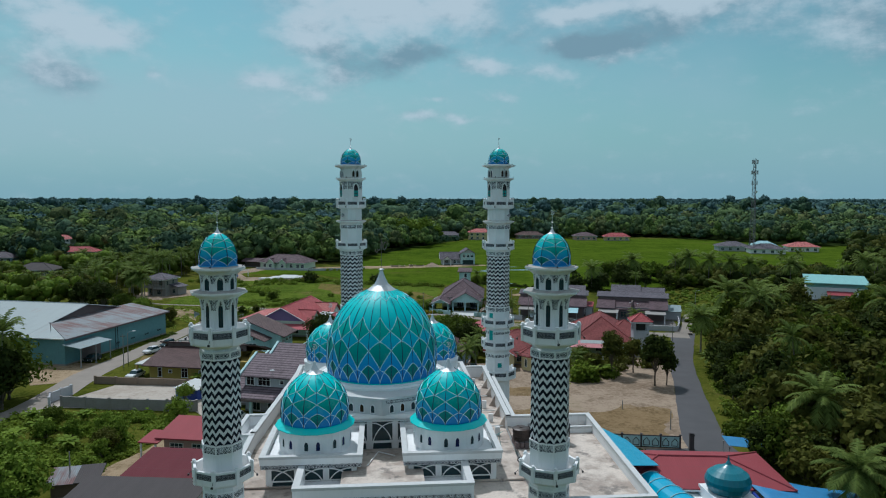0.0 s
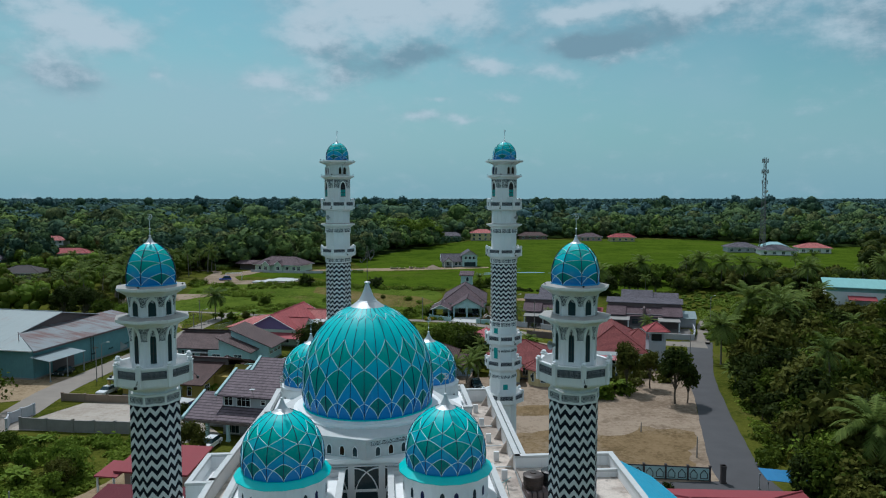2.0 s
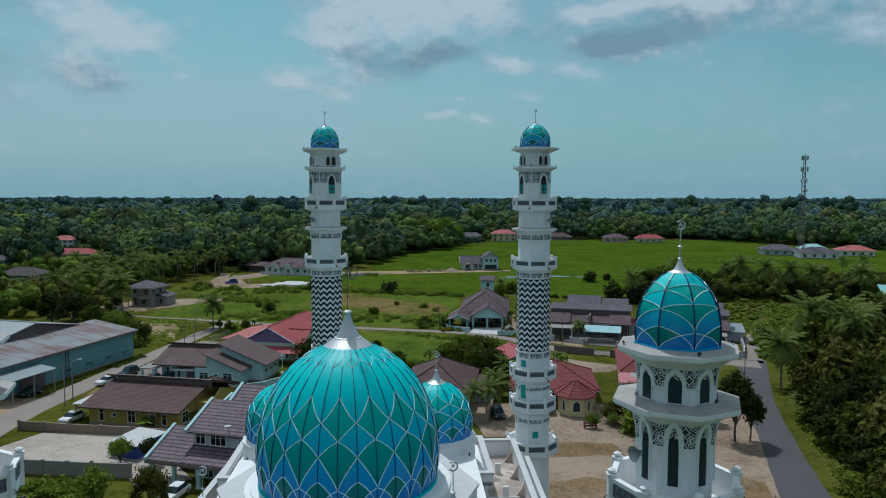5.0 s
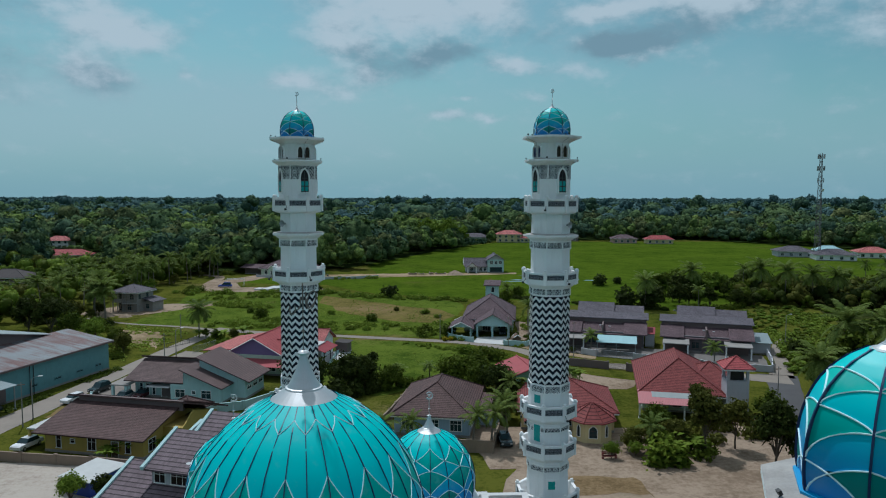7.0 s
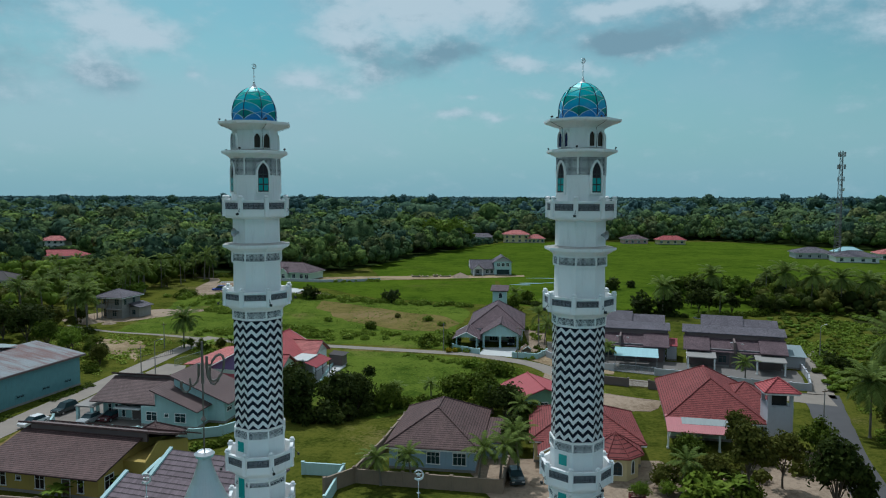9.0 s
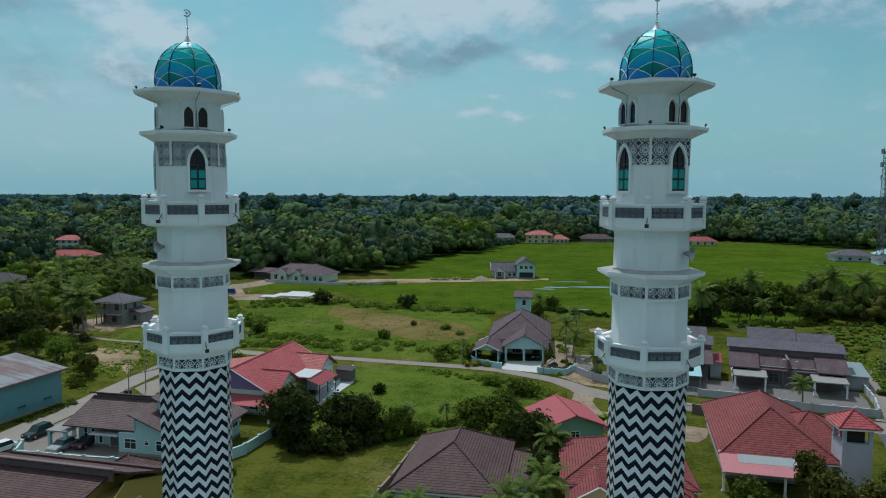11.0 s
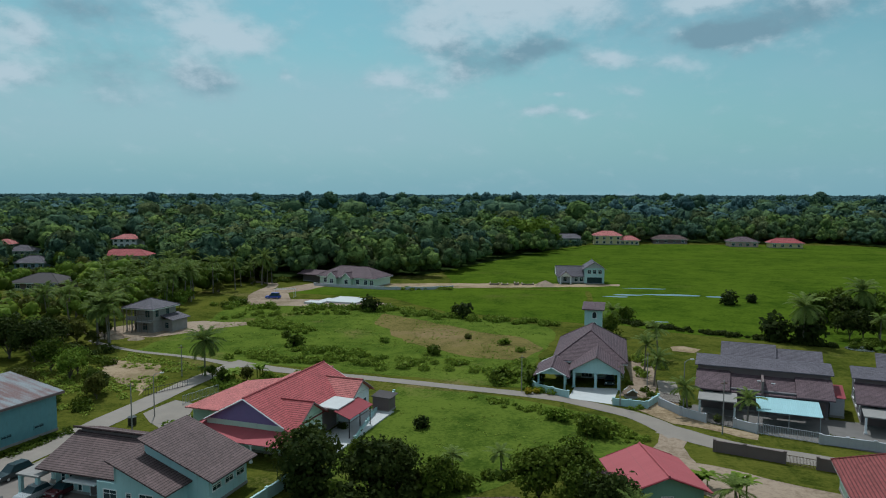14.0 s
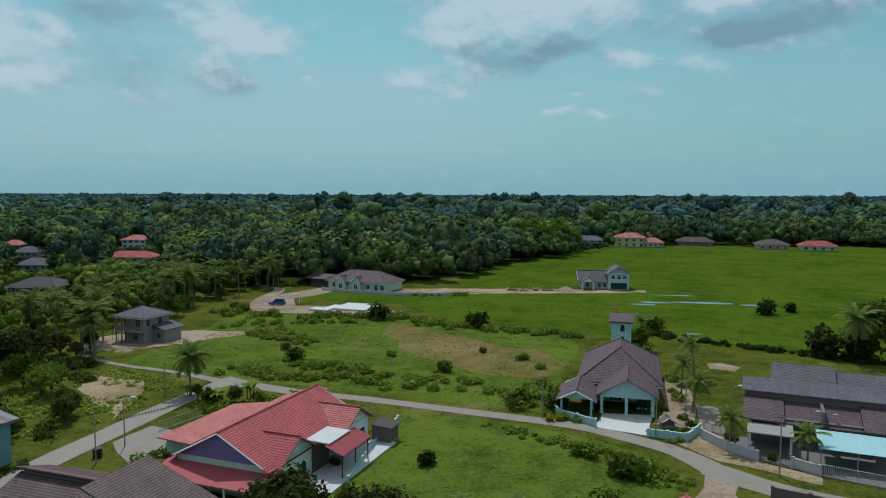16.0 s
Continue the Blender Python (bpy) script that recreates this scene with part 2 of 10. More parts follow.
def glass_dark(name, colour=(0.015, 0.03, 0.035), rough=0.08):
    m, n = material(name)
    place = n.add("ShaderNodeTexCoord").outputs["Object"]
    paint = n.mix(n.noise(place, 0.8, 2.0), rgb(*colour), rgb(*[2.2 * c for c in colour]))
    finish(n, paint, rough, 0.0, None, extra={"Specular IOR Level": 0.22})
    return m


def lattice(name, dark=(0.035, 0.05, 0.07), pale=(0.62, 0.64, 0.64), cell=0.62, heavy=1.0):
    """Pierced rosette screen: ten-petalled stars in square cells (UV in metres)."""
    m, n = material(name)
    uv = n.add("ShaderNodeTexCoord").outputs["UV"]
    p = n.add("ShaderNodeSeparateXYZ", {0: uv})
    x = n.math("SUBTRACT", n.math("FRACT", n.math("DIVIDE", p.outputs[0], cell)), 0.5)
    y = n.math("SUBTRACT", n.math("FRACT", n.math("DIVIDE", p.outputs[1], cell)), 0.5)
    r = n.math("SQRT", n.math("ADD", n.math("MULTIPLY", x, x), n.math("MULTIPLY", y, y)))
    a = n.math("ARCTAN2", y, x)
    wave = n.math("COSINE", n.math("MULTIPLY", a, 10.0))
    ring1 = n.math("ABSOLUTE", n.math("SUBTRACT", r, n.math("MULTIPLY_ADD", wave, 0.02, 0.11)))
    ring2 = n.math("ABSOLUTE", n.math("SUBTRACT", r, n.math("MULTIPLY_ADD", wave, -0.05, 0.36)))
    ring3 = n.math("ABSOLUTE", n.math("SUBTRACT", r, 0.53))
    spoke = n.math("ADD", n.math("MULTIPLY", n.math("ABSOLUTE", n.math("SINE", n.math("MULTIPLY", a, 5.0))), n.math("MULTIPLY", r, 0.3)), n.math("MULTIPLY", n.math("LESS_THAN", r, 0.13), 1.0))
    spoke = n.math("ADD", spoke, n.math("MULTIPLY", n.math("GREATER_THAN", r, 0.40), 1.0))
    ring4 = n.math("ABSOLUTE", n.math("SUBTRACT", r, n.math("MULTIPLY_ADD", wave, 0.045, 0.225)))
    line = n.math("MINIMUM", n.math("MINIMUM", n.math("MINIMUM", ring1, ring4), ring2), n.math("MINIMUM", ring3, spoke))
    cut = n.smooth(line, 0.045 * heavy, 0.02 * heavy)
    paint = n.mix(cut, rgb(*dark), rgb(*pale))
    finish(n, paint, 0.75, 0.0, cut, 0.7, 0.02)
    return m


def dome_paint(name, low, high):
    """Enamelled dome panels, blue at the rim fading to turquoise at the crown (V runs up the dome)."""
    m, n = material(name)
    uv = n.add("ShaderNodeTexCoord").outputs["UV"]
    v = n.add("ShaderNodeSeparateXYZ", {0: uv}).outputs[1]
    place = n.add("ShaderNodeTexCoord").outputs["Object"]
    dust = n.noise(place, 1.3, 5.0, 0.6)
    paint = n.mix(n.smooth(v, 0.06, 0.90), rgb(*low), rgb(*high))
    paint = n.mix(n.math("MULTIPLY", n.smooth(dust, 0.5, 0.75), 0.12), paint, rgb(0.45, 0.5, 0.5))
    finish(n, paint, n.math("MULTIPLY_ADD", dust, 0.2, 0.36), 0.0, dust, 0.05, 0.02, {"Specular IOR Level": 0.3})
    return m


WHITE = surface("white_plaster", (0.80, 0.81, 0.81), 0.75, streak=0.24, dirt=rgb(0.33, 0.33, 0.31), fine=0.04, broad=0.06)
LEDGE_TOP = surface("weathered_ledge_top", (0.37, 0.355, 0.335), 0.9, fine=0.2, broad=0.45, size=0.8)
COPING_WHITE = surface("weathered_white_coping", (0.55, 0.56, 0.555), 0.8, streak=0.3, dirt=rgb(0.30, 0.30, 0.28), fine=0.08, broad=0.14)
WHITE_TRIM = surface("white_trim", (0.80, 0.81, 0.80), 0.6, streak=0.12, dirt=rgb(0.35, 0.35, 0.33), fine=0.03, broad=0.05)
TILE_WHITE = surface("white_glazed_tile", (0.70, 0.71, 0.72), 0.35, fine=0.05, broad=0.06)
TILE_BLACK = surface("black_glazed_tile", (0.007, 0.009, 0.020), 0.55, fine=0.2, broad=0.2, gloss=0.15)
SCREEN = lattice("rosette_screen", dark=(0.02, 0.028, 0.04), pale=(0.76, 0.78, 0.79), cell=0.58, heavy=0.92)
SCREEN_DARK = lattice("dark_rosette_screen", dark=(0.02, 0.024, 0.034), pale=(0.27, 0.285, 0.31), cell=0.31, heavy=0.80)
DOME_BLUE = dome_paint("dome_blue", (0.020, 0.215, 0.57), (0.012, 0.60, 0.60))
DOME_GREEN = dome_paint("dome_green", (0.003, 0.17, 0.17), (0.006, 0.50, 0.43))
DOME_RIB = surface("dome_rib_navy", (0.004, 0.02, 0.09), 0.4)
DOME_LINE = surface("dome_line_pale", (0.72, 0.93, 0.97), 0.5, fine=0.05, broad=0.05)
CAP_RIM = surface("cap_rim_blue", (0.012, 0.30, 0.60), 0.5, fine=0.05, broad=0.1)
DOME_SKIRT = surface("dome_skirt_turquoise", (0.015, 0.60, 0.58), 0.4, fine=0.04, broad=0.08)
SILVER = surface("brushed_steel", (0.56, 0.58, 0.59), 0.45, 0.8, fine=0.06, broad=0.1)


def stained_deck(name):
    """Bare screed: pale patches, dark ponding stains and mould."""
    m, n = material(name)
    place = n.add("ShaderNodeTexCoord").outputs["Object"]
    grain = n.noise(place, 6.0, 6.0, 0.6)
    blot = n.noise(place, 0.33, 8.0, 0.66)
    pond = n.noise(n.add("ShaderNodeMapping", {"Vector": place, "Location": (13.0, 5.0, 2.0)}).outputs[0], 0.55, 7.0, 0.62)
    paint = n.mix(n.smooth(blot, 0.38, 0.60), rgb(0.37, 0.31, 0.265), rgb(0.62, 0.545, 0.475))
    paint = n.mix(n.math("MULTIPLY", n.smooth(pond, 0.54, 0.66), 0.75), paint, rgb(0.15, 0.135, 0.125))
    paint = n.mix(n.math("MULTIPLY", n.smooth(grain, 0.45, 0.75), 0.35), paint, rgb(0.24, 0.21, 0.19))
    finish(n, paint, 0.92, 0.0, grain, 0.2, 0.02, {"Specular IOR Level": 0.2})
    return m


CONCRETE_RAW = surface("raw_concrete", (0.27, 0.255, 0.24), 0.9, fine=0.15, broad=0.25, streak=0.3)
CONCRETE = stained_deck("roof_concrete")
PANE = glass_dark("dark_pane")
PANE_GREEN = glass_dark("green_pane", (0.014, 0.010, 0.013))
PANE_TEAL = glass_dark("teal_pane", (0.022, 0.20, 0.19))
STAINED = [glass_dark("stained_blue", (0.008, 0.012, 0.05)), glass_dark("stained_amber", (0.022, 0.013, 0.007)), glass_dark("stained_green", (0.012, 0.035, 0.012))]
BLACK = surface("black_metal", (0.015, 0.016, 0.018), 0.5)
PLASTIC_BLACK = surface("black_plastic", (0.012, 0.012, 0.013), 0.45)
TANK_BROWN = surface("brown_plastic", (0.045, 0.028, 0.022), 0.5)
MAST_STEEL = surface("weathered_mast_steel", (0.15, 0.145, 0.15), 0.7, 0.2)
STEEL_GREY = surface("galvanised_steel", (0.36, 0.38, 0.39), 0.5, 0.6)
BARK = surface("bark", (0.10, 0.08, 0.06), 0.95, fine=0.3, broad=0.2, size=0.5, bump=0.6)
BARK_PALE = surface("palm_bark", (0.19, 0.165, 0.135), 0.95, fine=0.3, broad=0.2, size=0.4, bump=0.6)
WOOD = surface("weathered_wood", (0.16, 0.11, 0.075), 0.9, fine=0.2, broad=0.2)
ROOF_RED = tile_roof("red_roof_tile", (0.36, 0.080, 0.084))
ROOF_RED_DARK = tile_roof("dull_red_roof_tile", (0.20, 0.05, 0.048))
ROOF_PINK = tile_roof("pink_red_roof_tile", (0.44, 0.14, 0.13))
ROOF_BROWN = tile_roof("brown_roof_tile", (0.118, 0.080, 0.078), fade=0.35)
ROOF_STRIPE = tile_roof("purple_grey_roof_tile", (0.15, 0.115, 0.13), row=0.62, fade=0.3)
ROOF_PURPLE = tile_roof("purple_brown_roof_tile", (0.112, 0.075, 0.085), fade=0.32)
ROOF_GREY = tile_roof("grey_roof_tile", (0.112, 0.100, 0.118), fade=0.32)
ROOF_DARK = tile_roof("dark_brown_roof_tile", (0.100, 0.060, 0.057), fade=0.35)
SHEET_RUST = sheet_roof("rusty_sheet", (0.20, 0.225, 0.24), 0.80, rough=0.6, rust_colour=(0.13, 0.062, 0.058), gloss=0.3)
SHEET_GREY = sheet_roof("pale_sheet", (0.27, 0.31, 0.31), 0.46, rib=0.7, rust_colour=(0.24, 0.17, 0.14))
SHEET_RED = sheet_roof("red_sheet", (0.27, 0.052, 0.062), 0.15, rough=0.7, relief=0.3, gloss=0.2)
SHEET_BRIGHT = sheet_roof("bright_red_sheet", (0.36, 0.085, 0.095), 0.1, rough=0.7, relief=0.2, gloss=0.2)
SHEET_MAROON = sheet_roof("maroon_sheet", (0.13, 0.032, 0.040), 0.35, rough=0.8, rust_colour=(0.07, 0.03, 0.03), gloss=0.12)
SHEET_AZURE = sheet_roof("azure_sheet", (0.025, 0.33, 0.50), 0.1)
SHEET_WORN = sheet_roof("worn_blue_grey_sheet", (0.22, 0.275, 0.29), 0.45, rough=0.6, rust_colour=(0.22, 0.165, 0.15), gloss=0.3)
SHEET_PINK = sheet_roof("pink_sheet", (0.44, 0.15, 0.16), 0.2)
SHEET_TEAL = sheet_roof("teal_sheet", (0.22, 0.46, 0.44), 0.12)
SHEET_BLUE = sheet_roof("pale_blue_sheet", (0.33, 0.54, 0.57), 0.14)
SHEET_DARK = sheet_roof("dark_sheet", (0.085, 0.075, 0.075), 0.3, rough=0.8, gloss=0.1)
TARP = surface("blue_tarpaulin", (0.03, 0.20, 0.42), 0.45, fine=0.05, broad=0.2)
TARP_CYAN = surface("cyan_canopy_sheet", (0.01, 0.36, 0.55), 0.3, fine=0.05, broad=0.2)
BLUE_PANEL = surface("blue_hoarding", (0.02, 0.06, 0.36), 0.5)
WALL_AQUA = surface("aqua_render", (0.42, 0.60, 0.60), 0.85, streak=0.25, fine=0.05, broad=0.1)
WALL_PALE_GREEN = surface("pale_green_render", (0.50, 0.62, 0.50), 0.85, streak=0.15, fine=0.05, broad=0.1)
WALL_BLUE = surface("pale_blue_render", (0.34, 0.46, 0.58), 0.85, streak=0.2, fine=0.05, broad=0.1)
WALL_YELLOW = surface("mustard_render", (0.42, 0.31, 0.075), 0.85, streak=0.2, fine=0.05, broad=0.1)
WALL_CREAM = surface("cream_render", (0.62, 0.52, 0.28), 0.85, streak=0.2, fine=0.05, broad=0.1)
WALL_SLATE = surface("slate_render", (0.125, 0.115, 0.125), 0.85, streak=0.2, fine=0.05, broad=0.1)
WALL_GREY = surface("pale_grey_render", (0.46, 0.47, 0.50), 0.85, streak=0.2, fine=0.05, broad=0.1)
WALL_BROWN = surface("brown_render", (0.16, 0.12, 0.115), 0.85, streak=0.2, fine=0.05, broad=0.1)
WALL_PURPLE = surface("lilac_render", (0.20, 0.15, 0.30), 0.85, streak=0.15, fine=0.05, broad=0.1)
WALL_PINK = surface("pinkish_render", (0.52, 0.34, 0.30), 0.85, streak=0.2, fine=0.05, broad=0.1)
WALL_FOREST = surface("leaf_green_render", (0.22, 0.40, 0.30), 0.85, streak=0.2, fine=0.05, broad=0.1)
WALL_TEAL = surface("faded_teal_boards", (0.13, 0.29, 0.31), 0.8, streak=0.45, dirt=rgb(0.10, 0.13, 0.12), fine=0.06, broad=0.2)
BRICK_WALL = surface("old_wall_render", (0.25, 0.19, 0.14), 0.9, streak=0.4, fine=0.1, broad=0.2)
PAVE = surface("pale_paving", (0.50, 0.51, 0.50), 0.85, fine=0.08, broad=0.15)
SAND = grass("sandy_earth", (0.20, 0.148, 0.105), (0.335, 0.262, 0.195), dry=(0.13, 0.115, 0.055), bare=0.35, size=1.3)
EARTH = grass("trodden_earth", (0.20, 0.145, 0.085), (0.36, 0.275, 0.18), dry=(0.10, 0.11, 0.03), bare=0.45, size=1.0)
ASPHALT = surface("worn_asphalt", (0.072, 0.070, 0.074), 0.9, fine=0.15, broad=0.25, size=3.0)
LANE = surface("pale_lane", (0.232, 0.20, 0.168), 0.92, fine=0.15, broad=0.25, size=3.0)
WATER = surface("standing_water", (0.10, 0.12, 0.11), 0.06, fine=0.02, broad=0.05, bump=0.02)
LAND = grass("rough_grass", (0.038, 0.053, 0.008), (0.102, 0.108, 0.018), dry=(0.20, 0.16, 0.065), bare=0.35)
PADDY = grass("rice_green", (0.034, 0.064, 0.006), (0.074, 0.114, 0.010), dry=(0.085, 0.100, 0.018), bare=0.34, size=1.5)
LAWN = grass("meadow_grass", (0.044, 0.076, 0.010), (0.106, 0.145, 0.021), dry=(0.18, 0.145, 0.055), bare=0.34)
DRY_GREEN = grass("yellowing_grass", (0.095, 0.088, 0.025), (0.175, 0.140, 0.050), dry=(0.22, 0.155, 0.080), bare=0.55)
LANE_PALE = surface("dusty_lane", (0.25, 0.217, 0.185), 0.92, fine=0.15, broad=0.25, size=3.0)
DRY = grass("dry_grass", (0.14, 0.098, 0.050), (0.235, 0.165, 0.092), dry=(0.29, 0.222, 0.155), bare=0.6)
SAND_PALE = grass("pale_sand", (0.36, 0.31, 0.26), (0.46, 0.41, 0.355), dry=(0.28, 0.24, 0.19), bare=0.1)
LEAF_DARK = foliage("dark_leaves", (0.017, 0.029, 0.007), (0.066, 0.086, 0.016))
LEAF_MID = foliage("green_leaves", (0.036, 0.060, 0.008), (0.125, 0.165, 0.018))
LEAF_LIGHT = foliage("bright_leaves", (0.078, 0.132, 0.015), (0.23, 0.315, 0.040))
LEAF_OLIVE = foliage("olive_leaves", (0.044, 0.052, 0.010), (0.150, 0.155, 0.030))
LEAF_PALM = foliage("palm_leaves", (0.048, 0.080, 0.016), (0.215, 0.275, 0.064))
LEAF_YELLOW = foliage("yellow_leaves", (0.20, 0.17, 0.012), (0.42, 0.34, 0.02))
LEAF_GRASS = foliage("weed_leaves", (0.095, 0.150, 0.014), (0.26, 0.33, 0.045))
FINIAL_DULL = surface("dull_bronze", (0.16, 0.135, 0.12), 0.5, 0.3)


def canopy(name, dark, light):
    """Tree tops seen from afar: shaded hollows and lit sprays put into the colour, which changes from crown to crown.
    """
    m, n = material(name)
    each = n.add("ShaderNodeNewGeometry").outputs["Random Per Island"]
    place = n.add("ShaderNodeTexCoord").outputs["Object"]
    spray = n.noise(place, 0.55, 7.0, 0.72)
    broad = n.noise(place, 0.05, 3.0, 0.5)
    value = n.math("ADD", n.math("MULTIPLY", n.math("POWER", each, 1.6), 0.80), n.math("ADD", n.math("MULTIPLY", n.math("SUBTRACT", broad, 0.5), 1.0), n.math("MULTIPLY", n.math("SUBTRACT", spray, 0.5), 0.8)))
    paint = n.mix(n.smooth(value, -0.15, 0.75), rgb(*dark), rgb(*light))
    # shade between leaf sprays, painted as noise-shaped darkening
    hollow_shade = n.smooth(spray, 0.52, 0.38)
    paint = n.mix(n.math("MULTIPLY", hollow_shade, 0.75), paint, rgb(*[0.55 * c for c in dark]))
    finish(n, paint, 0.9, 0.0, spray, 1.0, 1.6, {"Specular IOR Level": 0.0})
    return m


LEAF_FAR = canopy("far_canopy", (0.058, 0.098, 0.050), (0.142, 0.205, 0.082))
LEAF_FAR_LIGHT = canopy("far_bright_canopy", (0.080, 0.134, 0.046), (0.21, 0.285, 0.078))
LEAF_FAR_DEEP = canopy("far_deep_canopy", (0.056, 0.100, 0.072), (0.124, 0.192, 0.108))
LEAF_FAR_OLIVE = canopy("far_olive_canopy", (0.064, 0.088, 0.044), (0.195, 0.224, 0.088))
# haze of distance mixed into the leaf colour: paler and bluer
LEAF_HAZED = canopy("hazed_canopy", (0.062, 0.116, 0.118), (0.125, 0.205, 0.195))


# ---------- building helpers ----------
def mesh_of(bm, mats, smooth=False):
    mesh = bpy.data.meshes.new("mesh")
    if smooth:
        for face in bm.faces:
            face.smooth = True
    bm.to_mesh(mesh)
    bm.free()
    for m in (mats if isinstance(mats, (list, tuple)) else [mats]):
        mesh.materials.append(m)
    return mesh


def put(name, mesh, parent=None, m=None, label=""):
    """Links a mesh, shared or not, as one object."""
    ob = new(name, mesh)
    if parent is not None:
        ob.parent = parent
    if m is not None:
        ob.matrix_basis = m
    if label:
        tagged(ob, label)
    return ob


def part(name, bm, mats, parent, label="", smooth=False):
    return put(name, mesh_of(bm, mats, smooth), parent, None, label)


def thing(name, label, category, m=None, group="", kind=""):
    ob = tagged(new(name), label, category, group, kind)
    ob.empty_display_size = 0.5
    if m is not None:
        ob.matrix_basis = m
    return ob


def bm_new():
    bm = bmesh.new()
    bm.loops.layers.uv.new("UVMap")
    return bm


def skin(bm, points, uv=None, slot=0):
    """One face through points, with UV in metres: U along the level, V up the slope."""
    face = bm.faces.new([bm.verts.new(p) for p in points])
    face.material_index = slot
    layer = bm.loops.layers.uv.active
    if uv is None:
        face.normal_update()
        n = face.normal
        level = Vector((-n.y, n.x, 0)) if abs(n.z) < 0.999 else Vector((1, 0, 0))
        level.normalize()
        rise = n.cross(level)
        uv = [(Vector(p).dot(level), Vector(p).dot(rise)) for p in points]
    for loop, (u, v) in zip(face.loops, uv):
        loop[layer].uv = (u, v)
    return face


def sheet(bm, points, thick=0.14, slot=0, edge=None):
    """A sloping slab: points run counter-clockwise seen from above."""
    top = [Vector(p) for p in points]
    low = [p - Vector((0, 0, thick)) for p in top]
    skin(bm, top, None, slot)
    skin(bm, low[::-1], None, slot if edge is None else edge)
    for i in range(len(top)):
        j = (i + 1) % len(top)
        skin(bm, (low[i], low[j], top[j], top[i]), None, slot if edge is None else edge)


def box(bm, x0, x1, y0, y1, z0, z1, slot=0):
    a = [Vector((x, y, z)) for z in (z0, z1) for x, y in ((x0, y0), (x1, y0), (x1, y1), (x0, y1))]
    for ids in ((3, 2, 1, 0), (4, 5, 6, 7), (0, 1, 5, 4), (1, 2, 6, 5), (2, 3, 7, 6), (3, 0, 4, 7)):
        skin(bm, [a[i] for i in ids], None, slot)


def prism(bm, outline, z0, z1, slot=0):
    """outline: (x, y) counter-clockwise."""
    n = len(outline)
    skin(bm, [Vector((x, y, z1)) for x, y in outline], None, slot)
    skin(bm, [Vector((x, y, z0)) for x, y in outline[::-1]], None, slot)
    for i in range(n):
        (xa, ya), (xb, yb) = outline[i], outline[(i + 1) % n]
        skin(bm, (Vector((xa, ya, z0)), Vector((xb, yb, z0)), Vector((xb, yb, z1)), Vector((xa, ya, z1))), None, slot)


def ring_points(n, r, z, off=0.0, cx=0.0, cy=0.0):
    return [Vector((cx + r * math.cos(radians(off) + 2 * math.pi * i / n), cy + r * math.sin(radians(off) + 2 * math.pi * i / n), z)) for i in range(n)]


def lathe(bm, profile, n=24, off=0.0, slot=0, cx=0.0, cy=0.0, caps=True):
    """Turns (radius, height) pairs, from below upwards, round the upright axis; UV in metres."""
    rings = [ring_points(n, r, z, off, cx, cy) for r, z in profile]
    wide = max(r for r, _ in profile)
    for (a, (ra, za)), (b, (rb, zb)) in zip(zip(rings, profile), list(zip(rings, profile))[1:]):
        for i in range(n):
            j = (i + 1) % n
            ua, ub = 2 * math.pi * wide * i / n, 2 * math.pi * wide * (i + 1) / n
            if ra < 1e-4:
                skin(bm, (a[0], b[j], b[i]), ((ua, za), (ub, zb), (ua, zb)), slot)
            elif rb < 1e-4:
                skin(bm, (a[i], a[j], b[0]), ((ua, za), (ub, za), (ua, zb)), slot)
            else:
                va, vb = za, zb
                if abs(zb - za) < 1e-5:
                    vb = za + abs(rb - ra)
                skin(bm, (a[i], a[j], b[j], b[i]), ((ua, va), (ub, va), (ub, vb), (ua, vb)), slot)
    if caps:
        if profile[0][0] > 1e-4:
            skin(bm, rings[0][::-1], None, slot)
        if profile[-1][0] > 1e-4:
            skin(bm, rings[-1], None, slot)


def tube(bm, points, r0, r1=None, n=6, slot=0):
    """A round bar along points, tapering from r0 to r1."""
    r1 = r0 if r1 is None else r1
    points = [Vector(p) for p in points]
    rings = []
    for i, p in enumerate(points):
        d = (points[min(i + 1, len(points) - 1)] - points[max(i - 1, 0)]).normalized()
        side = d.cross(Vector((0, 0, 1)) if abs(d.z) < 0.9 else Vector((1, 0, 0))).normalized()
        up = side.cross(d)
        r = r0 + (r1 - r0) * i / (len(points) - 1)
        rings.append([p + (side * math.cos(2 * math.pi * k / n) + up * math.sin(2 * math.pi * k / n)) * r for k in range(n)])
    for a, b in zip(rings, rings[1:]):
        for k in range(n):
            skin(bm, (a[k], b[k], b[(k + 1) % n], a[(k + 1) % n]), None, slot)
    skin(bm, rings[0], None, slot)
    skin(bm, rings[-1][::-1], None, slot)


def weld(bm, gap=0.0005):
    bmesh.ops.remove_doubles(bm, verts=bm.verts, dist=gap)
    return bm


def quick_mesh(points, quads, mat):
    """A mesh from arrays: points (n, 3) and quads (m, 4)."""
    mesh = bpy.data.meshes.new("mesh")
    mesh.vertices.add(len(points))
    mesh.vertices.foreach_set("co", np.asarray(points, dtype=np.float32).ravel())
    mesh.loops.add(len(quads) * 4)
    mesh.loops.foreach_set("vertex_index", np.asarray(quads, dtype=np.int32).ravel())
    mesh.polygons.add(len(quads))
    mesh.polygons.foreach_set("loop_start", np.arange(0, len(quads) * 4, 4, dtype=np.int32))
    mesh.update(calc_edges=True)
    mesh.materials.append(mat)
    return mesh


# ---------- ground, fields, roads ----------
bm = bm_new()
skin(bm, [(-4700, -4700, 0), (4700, -4700, 0), (4700, 4700, 0), (-4700, 4700, 0)])
